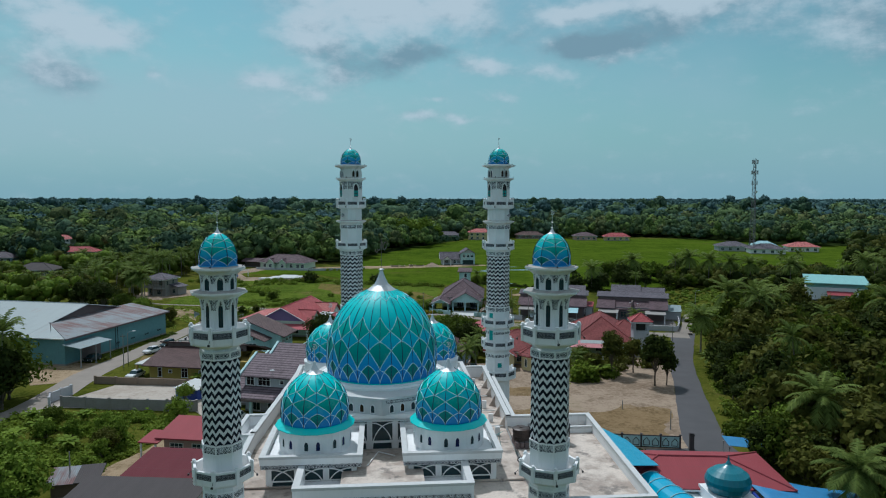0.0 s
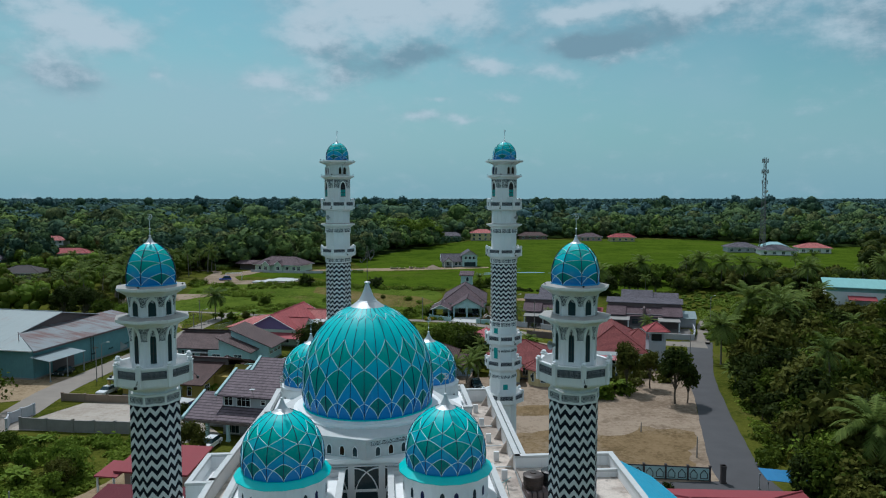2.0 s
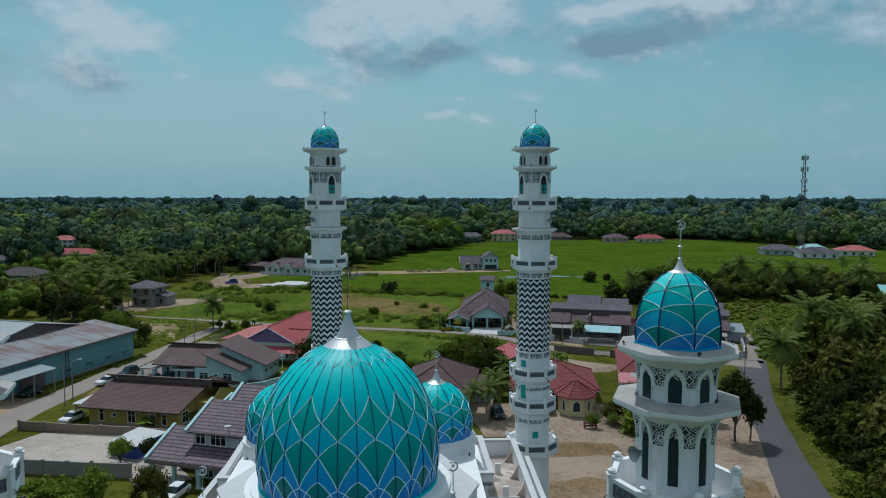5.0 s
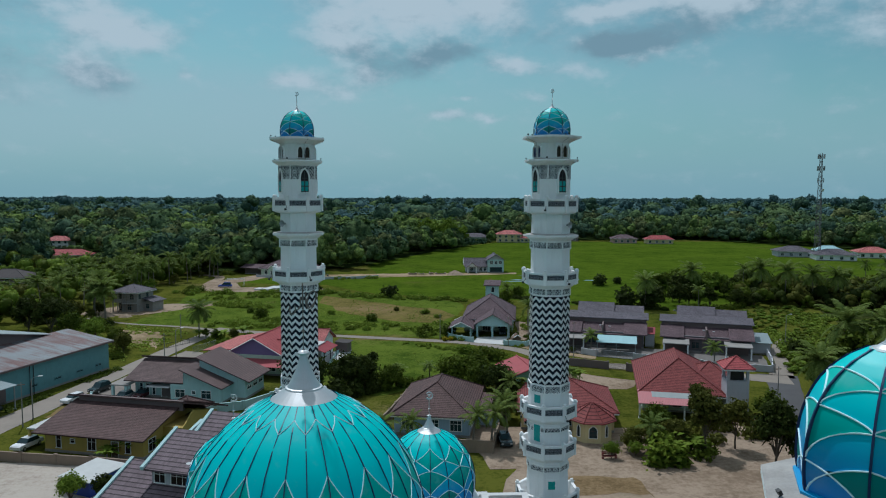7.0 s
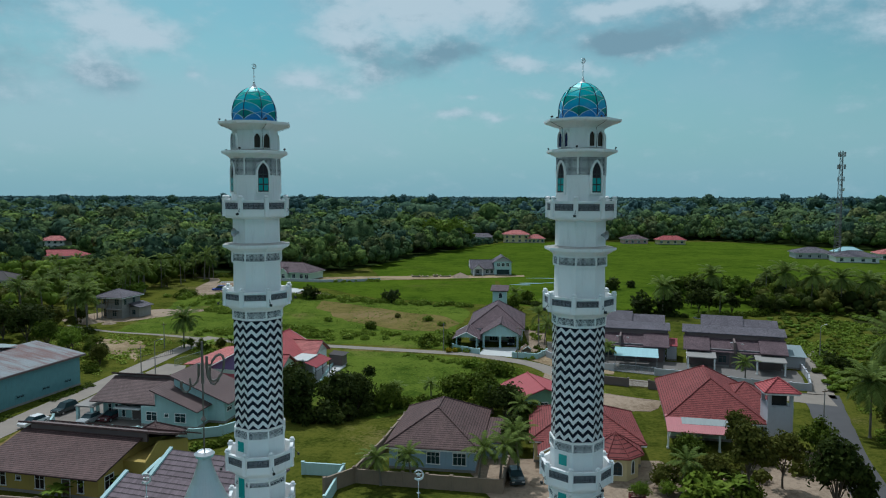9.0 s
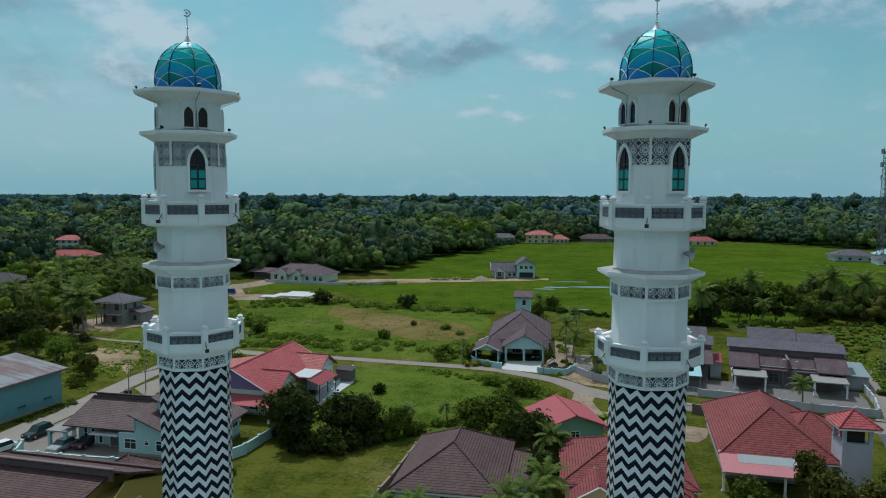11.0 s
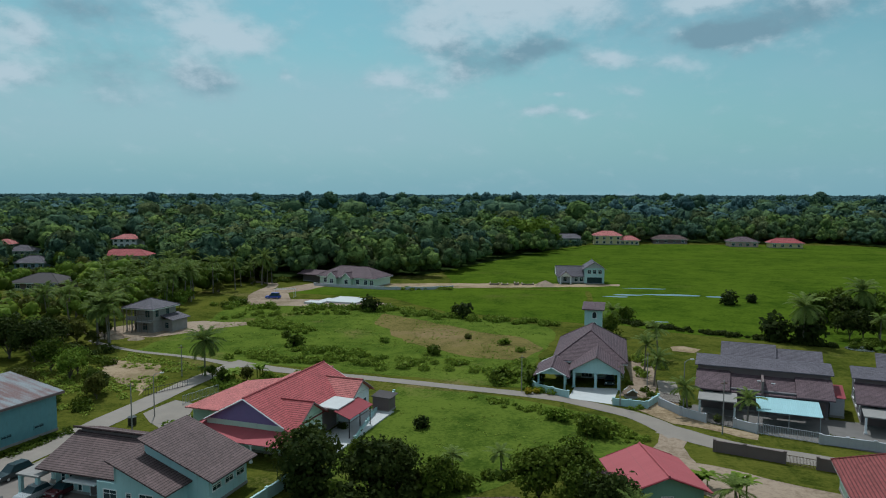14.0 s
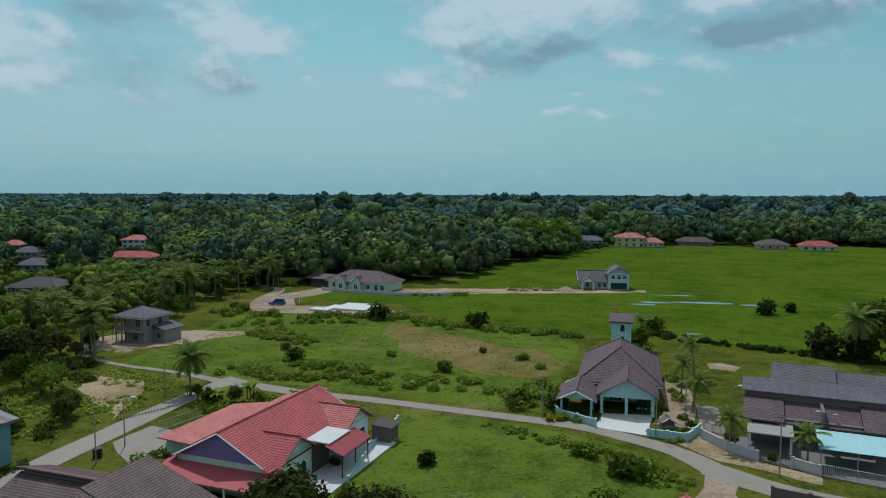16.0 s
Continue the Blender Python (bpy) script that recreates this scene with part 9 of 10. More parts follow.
def blob_points(n, centre, radii, shell=0.55):
    """n points in the outer part of an ellipsoid."""
    d = rng.normal(size=(n, 3))
    d /= np.linalg.norm(d, axis=1)[:, None]
    r = shell + (1 - shell) * rng.uniform(0, 1, n) ** 0.7
    lump = 1 + 0.16 * np.sin(5 * d[:, 0] + 3 * centre[0]) * np.cos(4 * d[:, 1] + centre[2]) + 0.08 * np.sin(9 * d[:, 2] + centre[1])
    return np.asarray(centre) + d * (r * lump)[:, None] * np.asarray(radii)


def crown_points(height, wide, base, blobs, n, flat=0.75):
    """Leaf centres, and the way out of the crown at each, for a crown of several overlapping heads."""
    out = []
    ways = []
    tops = []
    for k in range(blobs):
        a = 2.4 * k + rng.uniform(0, 1)
        f = math.sqrt((k + 0.4) / blobs)
        x, y = 0.62 * wide * f * math.cos(a), 0.62 * wide * f * math.sin(a)
        z = base + (height - base) * (0.82 - 0.50 * f * rng.uniform(0.5, 1.1))
        r = wide * rng.uniform(0.34, 0.52)
        tops.append((x, y, z))
        clumps = blob_points(max(4, n // blobs // 14), (x, y, z), (r, r, r * flat))
        leaves = clumps[rng.integers(0, len(clumps), n // blobs)] + rng.normal(size=(n // blobs, 3)) * 0.20 * r
        out.append(leaves)
        way_out = (leaves - np.array((x, y, z))) / r + 0.5 * (leaves - np.array((0, 0, (base + height) / 2))) / wide
        ways.append(way_out / (np.linalg.norm(way_out, axis=1)[:, None] + 1e-6))
    return np.concatenate(out), np.concatenate(ways), tops


def tree_meshes(height, wide, base, blobs, n, size, leaf, trunk=0.22):
    pts, ways, tops = crown_points(height, wide, base, blobs, n)
    p, q = leaf_quads(pts, size, out=ways)
    inner, ways, _ = crown_points(height * 0.92, wide * 0.70, base * 1.1, blobs, max(60, n // 7))
    p2, q2 = leaf_quads(inner, size * 2.3, out=ways)
    crown = quick_mesh(np.concatenate([p, p2]), np.concatenate([q, q2 + len(p)]), leaf)
    bm = bm_new()
    tube(bm, [(0, 0, -0.1), (0.08, 0.03, base * 0.5), (0.0, 0.1, base * 1.1)], trunk, trunk * 0.7, 8)
    for x, y, z in tops:
        tube(bm, [(0, 0.1, base * 0.85), (x * 0.45, y * 0.45, base + (z - base) * 0.45), (x * 0.9, y * 0.9, z)], trunk * 0.5, trunk * 0.12, 5)
    return mesh_of(bm, BARK), crown


def cube_ball(k):
    """A round lump of 6 k k quads."""
    index, pts, quads = {}, [], []
    for axis in range(3):
        for sign in (-1, 1):
            grid = {}
            for i in range(k + 1):
                for j in range(k + 1):
                    c = [0.0, 0.0, 0.0]
                    c[axis], c[(axis + 1) % 3], c[(axis + 2) % 3] = sign, math.tan((2 * i / k - 1) * math.pi / 4), math.tan((2 * j / k - 1) * math.pi / 4)
                    v = np.array(c) / np.linalg.norm(c)
                    key = tuple(np.round(v, 4))
                    if key not in index:
                        index[key] = len(pts)
                        pts.append(v)
                    grid[i, j] = index[key]
            for i in range(k):
                for j in range(k):
                    q = [grid[i, j], grid[i + 1, j], grid[i + 1, j + 1], grid[i, j + 1]]
                    quads.append(q if sign > 0 else q[::-1])
    return np.array(pts), np.array(quads)


def lumps(centres, radii, k=3, rough=0.22):
    """Knobbly rounded lumps: points and quads."""
    unit, quads = cube_ball(k)
    n = len(centres)
    dent = 1 + rough * rng.normal(size=(n, len(unit), 1)).clip(-1.6, 1.6)
    pts = centres[:, None, :] + unit[None] * dent * radii[:, None, :]
    return pts.reshape(-1, 3), (quads[None] + (np.arange(n) * len(unit))[:, None, None]).reshape(-1, 4)


KINDS = {}
for kind, leaf, label in (("dark", LEAF_DARK, "dense dark green broadleaf tree"), ("mid", LEAF_MID, "green broadleaf tree with an uneven crown"), ("olive", LEAF_OLIVE, "olive-green broadleaf tree with a loose crown"),
                          ("light", LEAF_LIGHT, "bright yellow-green round-crowned tree")):
    KINDS[kind] = (label, [tree_meshes(10.0, 4.8, 0.7, 11, 2300, 0.44, leaf), tree_meshes(10.0, 3.9, 0.6, 10, 2000, 0.41, leaf), tree_meshes(10.0, 5.6, 0.9, 13, 2500, 0.46, leaf),
                           tree_meshes(10.0, 4.6, 1.3, 9, 1050, 0.62, leaf), tree_meshes(10.0, 3.7, 1.1, 8, 950, 0.58, leaf), tree_meshes(10.0, 5.4, 1.7, 11, 1150, 0.64, leaf), tree_meshes(10.0, 2.9, 2.6, 11, 2600, 0.34, leaf, 0.17)])


def tree(kind, x, y, height, which=None, label=None, group="trees of the village"):
    text, shapes = KINDS[kind]
    trunk, crown = shapes[int(rng.integers(0, 3)) if which is None else which]
    s = height / 10.0
    base = thing("tree", label or text, "tree", Matrix.Translation((x, y, 0)) @ Matrix.Rotation(rng.uniform(0, 6.28), 4, "Z") @ Matrix.Diagonal((s * rng.uniform(0.9, 1.15), s * rng.uniform(0.9, 1.15), s, 1)), group)
    put("trunk", trunk, base)
    put("crown", crown, base)
    return base


def palm_meshes(height, fronds, reach, droop, seed):
    """A coconut palm: curved ringed trunk and feathered drooping fronds."""
    local = np.random.default_rng(seed)
    bm = bm_new()
    lean = local.uniform(-0.8, 0.8, 2)
    path = [(lean[0] * t * t, lean[1] * t * t, height * t) for t in (0, 0.25, 0.5, 0.75, 1.0)]
    path[0] = (0, 0, -0.1)
    tube(bm, path, 0.20, 0.12, 7)
    lathe(bm, [(0.3, 0.0), (0.2, 0.5)], 8)
    trunk = mesh_of(bm, BARK_PALE)
    top = np.array(path[-1])
    pts, quads = [], []
    for k in range(fronds):
        a = 2.399 * k
        tilt = local.uniform(-0.45, 1.0) if k > 5 else local.uniform(0.95, 1.35)
        length = reach * local.uniform(0.85, 1.12)
        flatd = np.array([math.cos(a), math.sin(a), 0.0])
        side = np.array([-math.sin(a), math.cos(a), 0.0])
        spine = []
        ang = tilt
        p = top.copy()
        segs = 10 if reach < 5 else 15
        for i in range(segs + 1):
            spine.append(p.copy())
            p = p + (flatd * math.cos(ang) + np.array([0, 0, math.sin(ang)])) * length / segs
            ang -= 0.82 * droop / segs * (0.5 + i / segs)
        spine = np.array(spine)
        for i in range(1, segs):
            d = spine[i + 1] - spine[i - 1]
            d /= np.linalg.norm(d)
            w_ = min(0.86, reach * 0.165) * math.sin(math.pi * (0.12 + 0.84 * i / segs)) ** 0.7
            for s in (-1, 1):
                for off in (0.0, 0.5):
                    root = spine[i] + d * off * length / segs
                    tip = root + side * s * w_ * local.uniform(0.85, 1.1) + d * w_ * 0.8 - np.array([0, 0, w_ * local.uniform(0.25, 0.7)])
                    half = d * 0.105
                    b0 = len(pts)
                    pts += [root - half, root + half, tip + half * 0.25, tip - half * 0.25]
                    quads.append((b0, b0 + 1, b0 + 2, b0 + 3))
        for i in range(segs):
            b0 = len(pts)
            wd = side * 0.035 * (1.3 - i / segs)
            pts += [spine[i] - wd, spine[i] + wd, spine[i + 1] + wd, spine[i + 1] - wd]
            quads.append((b0, b0 + 1, b0 + 2, b0 + 3))
    return trunk, quick_mesh(np.array(pts), np.array(quads), LEAF_PALM)


PALMS = [palm_meshes(8.0, 21, 3.7, 1.7, 3), palm_meshes(9.0, 20, 4.0, 1.9, 5), palm_meshes(6.5, 22, 3.4, 1.6, 9), palm_meshes(10.5, 18, 3.9, 2.0, 12), palm_meshes(9.0, 30, 5.2, 1.6, 21)]
PALM_H = [8.0, 9.0, 6.5, 10.5, 9.0]


def palm(x, y, height, which=None, label="coconut palm with drooping feathered fronds"):
    k = int(rng.integers(0, 4)) if which is None else which
    s = height / PALM_H[k]
    grow = 0.55 * s + 0.45
    base = thing("palm_tree", label, "palm tree", Matrix.Translation((x, y, 0)) @ Matrix.Rotation(rng.uniform(0, 6.28), 4, "Z") @ Matrix.Diagonal((grow, grow, s, 1)), "palms")
    put("trunk", PALMS[k][0], base)
    put("crown", PALMS[k][1], base)
    return base


def banana_mesh(seed):
    """A clump of banana plants: upright stems and broad arching blades."""
    local = np.random.default_rng(seed)
    pts, quads = [], []
    for stem in range(3):
        foot = np.array([local.normal() * 0.5, local.normal() * 0.5, 0.0])
        tall = local.uniform(1.2, 2.2)
        for i in range(4):
            c0, c1 = [np.array([0.09 * math.cos(i * 1.571 + e), 0.09 * math.sin(i * 1.571 + e), 0.0]) for e in (0.0, 1.571)]
            n0 = len(pts)
            pts += [foot + c0, foot + c1, foot + c1 + np.array([0, 0, tall * 0.85]), foot + c0 + np.array([0, 0, tall * 0.85])]
            quads.append((n0, n0 + 1, n0 + 2, n0 + 3))
        for k in range(8):
            a = 2.4 * k + stem
            way_ = np.array([math.cos(a), math.sin(a), 0.0])
            side = np.array([-math.sin(a), math.cos(a), 0.0])
            p, ang = foot + np.array([0, 0, tall * 0.8]), local.uniform(0.7, 1.25)
            rows = []
            for i in range(6):
                half = 0.30 * math.sin(math.pi * (0.12 + 0.80 * i / 5))
                rows.append((p - side * half, p + side * half))
                p = p + (way_ * math.cos(ang) + np.array([0, 0, math.sin(ang)])) * 0.36
                ang -= 0.34
            for (a0, b0), (a1, b1) in zip(rows, rows[1:]):
                n0 = len(pts)
                pts += [a0, b0, b1, a1]
                quads.append((n0, n0 + 1, n0 + 2, n0 + 3))
    return quick_mesh(np.array(pts), np.array(quads), LEAF_LIGHT)


BANANAS = [banana_mesh(4), banana_mesh(8)]


def banana(x, y, s):
    return tagged(put("banana_plant", BANANAS[int(rng.integers(0, 2))], None, Matrix.Translation((x, y, 0)) @ Matrix.Rotation(rng.uniform(0, 6.28), 4, "Z") @ Matrix.Diagonal((0.8 * s, 0.8 * s, 0.8 * s, 1))), "clump of bright green banana plants growing in soil", "banana plant", "banana plants")


def bush_mesh(leaf, n, r, flat, size):
    pts = np.concatenate([blob_points(n // 3, (rng.normal() * 0.4 * r, rng.normal() * 0.4 * r, r * flat * 0.75), (r * 0.8, r * 0.8, r * flat * 0.8), 0.3) for _ in range(3)])
    pts = pts[pts[:, 2] > 0.05]
    ways = pts - np.array((0, 0, r * flat * 0.4))
    ways /= np.linalg.norm(ways, axis=1)[:, None] + 1e-6
    p, q = leaf_quads(pts, size, out=ways)
    return quick_mesh(p, q, leaf)


BUSHES = {"mid": [bush_mesh(LEAF_MID, 420, 1.0, 0.9, 0.24) for _ in range(2)], "light": [bush_mesh(LEAF_LIGHT, 420, 1.0, 0.85, 0.24)], "dark": [bush_mesh(LEAF_DARK, 420, 1.0, 0.95, 0.24) for _ in range(2)], "olive": [bush_mesh(LEAF_OLIVE, 420, 1.0, 0.8, 0.26)], "yellow": [bush_mesh(LEAF_YELLOW, 420, 1.0, 0.8, 0.26)]}
BUSH_WORDS = {"mid": "leafy green shrub", "light": "bright yellow-green garden shrub", "dark": "dark green rounded shrub", "olive": "straggling olive-green shrub", "yellow": "golden yellow garden shrub"}


def bush(kind, x, y, r, tall=1.0):
    mesh = BUSHES[kind][int(rng.integers(0, len(BUSHES[kind])))]
    return tagged(put("shrub", mesh, None, Matrix.Translation((x, y, 0)) @ Matrix.Rotation(rng.uniform(0, 6.28), 4, "Z") @ Matrix.Diagonal((r, r, r * tall, 1))), BUSH_WORDS[kind] + " growing on the ground", "shrub", "shrubs")


# trees that stand alone
for kind, x, y, hh in (("light", 48.4, 97.5, 7.6), ("mid", 44.6, 90.6, 8.2), ("light", 57.5, 104.0, 8.0), ("mid", 51.5, 113.0, 7.8), ("light", 62.0, 112.0, 9.0), ("mid", 54.5, 128.0, 8.0), ("light", 66.0, 138.0, 9.5), ("mid", 74.0, 152.0, 10.0), ("light", 79.0, 172.0, 10.0), ("mid", 60.0, 122.0, 9.5), ("dark", 41.8, 91.5, 7.2), ("mid", 45.5, 96.0, 6.8), ("dark", 47.0, 86.5, 7.5), ("olive", 45.0, 80.0, 6.5), ("dark", 50.0, 76.0, 8.0), ("mid", 54.5, 88.5, 7.0), ("dark", 56.0, 97.0, 8.0), ("dark", 48.5, 102.0, 7.5)):
    tree(kind, x, y, hh, group="woods beside the road")
for kind, x, y, hh in (("mid", 29.5, 149.2, 4.5), ("mid", 47.5, 152.0, 6.5),
                       ("mid", 2.6, 171.8, 7.6), ("mid", -1.5, 170.5, 7.0), ("dark", 6.4, 163.5, 7.5), ("mid", 9.5, 160.8, 5.0), ("dark", -27.0, 165.3, 9.0), ("dark", -20.5, 168.2, 7.5), ("dark", -29.0, 170.5, 8.0), ("dark", -17.8, 169.5, 7.0),
                       ("mid", -13.0, 170.5, 5.0), ("light", -90.5, 212.0, 6.0), 
                       ("mid", 12.0, 262.0, 7.0), ("light", -40.5, 106.5, 6.0), ("olive", -34.6, 107.8, 5.6), ("dark", -40.2, 120.4, 4.2), ("dark", -106.0, 219.5, 10.0), ("dark", -109.0, 227.0, 9.0), ("dark", -113.0, 221.0, 10.5), ("light", -89.3, 208.4, 6.2), ("mid", -97.0, 213.0, 7.0), ("mid", -60.0, 210.6, 3.6), ("olive", -56.5, 213.0, 3.2), ("mid", -63.6, 213.6, 3.0), ("dark", -78.0, 201.0, 4.5), ("mid", -82.5, 205.0, 4.0), ("olive", -104.5, 236.0, 4.0), ("dark", -18.8, 171.4, 6.5), ("mid", -24.0, 175.0, 5.0), ("mid", 3.2, 167.0, 6.4), ("dark", 7.0, 153.5, 5.5), ("olive", 24.0, 140.5, 4.0), ("mid", 27.4, 138.0, 4.2), ("olive", 30.0, 141.5, 5.0),
                       ("dark", -74.0, 117.0, 12.0), ("mid", -76.5, 123.0, 12.5), ("dark", -80.5, 117.0, 12.0), ("dark", -93.0, 130.0, 13.0), ("dark", -86.0, 112.0, 11.0), ("light", -40.5, 147.0, 3.6), ("mid", -60.0, 107.0, 4.0), ("light", -50.0, 103.0, 4.5), ("light", -46.5, 99.0, 5.0), ("light", -66.0, 98.0, 4.0),
                       ("light", -53.8, 100.9, 4.2), ("light", -46.4, 94.2, 3.6), ("light", -58.0, 101.5, 3.8), ("light", -45.5, 88.6, 3.4), ("light", -52.5, 83.0, 7.5), ("light", -48.5, 79.0, 7.0), ("mid", -58.0, 85.0, 7.5), ("light", -66.0, 88.0, 6.0), ("dark", -70.0, 82.0, 9.0), ("mid", -75.0, 98.0, 8.0), ("mid", -58.0, 76.0, 8.0), ("light", -64.0, 74.0, 8.0),
                       ("mid", -80.0, 104.0, 8.0), ("olive", -47.0, 96.5, 4.0), ("dark", -96.0, 142.0, 11.0), ("olive", -88.0, 195.0, 6.0), ("mid", -80.0, 190.0, 5.0), ("mid", -84.0, 186.0, 5.5), ("olive", -76.5, 198.0, 5.0),
                       ("olive", -105.0, 241.0, 5.5), ("olive", -110.0, 238.0, 6.0), ("olive", -116.0, 241.0, 6.5), ("light", 20.5, 137.5, 2.6), ("light", 24.0, 138.5, 2.4), ("light", -24.0, 512.0, 23.0), ("light", -14.0, 520.0, 21.0), ("light", -33.0, 514.0, 21.0), ("light", -5.0, 530.0, 16.0), ("light", -40.0, 506.0, 17.0), ("mid", -50.0, 424.0, 9.0), ("dark", -44.0, 436.0, 10.0)):
    tree(kind, x, y, hh)
for kind, x, y, hh, k in (("dark", 40.1, 132.2, 11.0, 6), ("dark", 42.4, 132.6, 8.0, 6), ("olive", 33.6, 139.5, 10.0, 6), ("olive", 38.6, 142.0, 8.0, 6), ("olive", 36.0, 150.0, 8.0, 6)):
    tree(kind, x, y, hh, k, "green tree with a bare trunk on the sandy lot")
for x, y, hh in ((-44.6, 121.0, 3.8),):
    tree("light", x, y, hh, 0, "young feathery tree inside the sandy yard")
for x, y, hh, k in ((1.8, 141.5, 4.6, 2), (4.4, 141.2, 5.0, 2), (6.8, 143.6, 5.6, 2), (-6.5, 141.0, 3.8, 2), (-10.2, 140.4, 3.6, 2), (-6.5, 179.0, 2.4, 2), (-12.5, 177.0, 2.2, 2), (-65.8, 214.9, 6.9, 4), (16.4, 228.5, 6.5, 0), (12.5, 268.0, 6.0, 0),
                    (50.5, 92.1, 9.3, 4), (43.6, 73.0, 7.4, 4), (58.0, 84.0, 9.0, 1), (59.2, 161.2, 8.2, 4), (71.5, 178.5, 11.5, 4), (77.9, 183.8, 7.5, 4), (54.2, 141.2, 3.4, 2), (78.0, 290.0, 9.5, 4), (72.5, 266.0, 6.0, 1), (99.0, 284.0, 11.0, 4), (105.4, 281.0, 10.4, 4), (112.5, 277.0, 10.2, 4), (119.0, 274.0, 9.6, 4), (131.0, 267.0, 10.0, 4), (95.0, 290.0, 10.0, 1), (107.0, 214.0, 8.6, 4), (20.5, 206.0, 4.5, 2), (28.5, 202.2, 4.0, 2), (52.0, 190.5, 4.0, 2), (-75.5, 119.3, 12.6, 1),
                    (8.0, 160.0, 4.5, 2), (19.5, 168.0, 4.0, 0), (-132.0, 257.0, 9.0, 1), (-127.5, 258.5, 9.5, 3), (-107.0, 248.0, 10.5, 1), (-112.0, 252.0, 9.0, 0), (-121.0, 262.0, 9.0, 3), (26.0, 140.0, 4.0, 2), (17.5, 223.0, 5.0, 2), (55.6, 264.6, 8.8, 4), (20.7, 243.7, 6.4, 1), (-129.3, 252.8, 8.5, 1), (-121.7, 250.8, 9.0, 0), (-103.6, 236.4, 8.6, 1), (-101.6, 238.0, 9.4, 4), (-99.8, 235.0, 7.6, 0), (-105.4, 239.2, 7.8, 2)):
    palm(x, y, hh, k)


def headroom(x, y):
    """The height a tree may have here without hiding a far house from the mosque."""
    most = 99.0
    for a, b, wide, deep, *_ in FAR_HOUSES:
        far = math.hypot(a, b - 80)
        along = (x * a + (y - 80) * (b - 80)) / far
        across = abs(x * (b - 80) - (y - 80) * a) / far
        ahead = far - along
        if across < wide / 2 + 2 and -deep < ahead < 110:
            most = min(most, 0.0 if ahead < deep / 2 + 5 else 0.9 + 0.078 * ahead)
    return most


# grove of palms behind the unfinished house
for k in range(82):
    y = rng.uniform(266, 350)
    x = -118 - rng.uniform(-12, 70) + 0.1 * (y - 270)
    if x > -112 and y < 300:
        continue
    room = headroom(x, y)
    if room > 3.0:
        palm(x, y, min(rng.uniform(5.5, 10.5), room), (0, 1, 2, 3)[k % 4])
        if k % 2:
            tree(("light", "mid", "olive", "light")[k // 2 % 4], x + rng.uniform(-5, 5), y + rng.uniform(-5, 5), min(rng.uniform(3.0, 6.0), room), 3 + k // 2 % 3, "leafy tree among the coconut palms")


def road_edge(y):
    return float(np.interp(y, [60, 100, 130, 176, 210, 290, 420], [41.5, 42.8, 50, 67, 91, 112, 150]))


# palms along the right-hand paddies and inside the right-hand woods
for k in range(14):
    y = rng.uniform(268, 322)
    x = rng.uniform(146, 225)
    palm(x, y, rng.uniform(8.0, 10.5), (1, 4, 3)[k % 3])
for k in range(14):
    y = rng.uniform(75, 195)
    x = road_edge(y) + 6 + rng.uniform(2, 50)
    if abs(x / y - 0.553) < 0.05 and y > 165:
        continue
    palm(x, y, rng.uniform(8.5, 12.0), (1, 4, 3)[k % 3])


# the woods beside the road: the nearest trees one by one
spots = []
for k in range(3000):
    y = rng.uniform(62, 204)
    x = road_edge(y) + 1.5 + rng.uniform(0, 44)
    if all((x - a) ** 2 + (y - b) ** 2 > 30 for a, b in spots):
        spots.append((x, y))
    if len(spots) > 205:
        break
for x, y in spots:
    close = x - road_edge(y)
    if abs(x / y - 0.553) < 0.05 and y > 165:
        close = 0.0
    tree(("dark", "olive", "olive", "dark", "mid")[int(rng.integers(0, 5))], x, y, (6.5 if close < 6 else 10.5) * rng.uniform(0.75, 1.25), which=3 + int(rng.integers(0, 3)), group="woods beside the road")


for k in range(24):
    x, y = rng.uniform(68, 93), rng.uniform(268, 304)
    tree(("dark", "mid", "dark", "light")[k % 4], x, y, rng.uniform(5.0, 7.5) + 0.06 * (y - 268), which=3 + k % 3, group="trees beside the paddy")


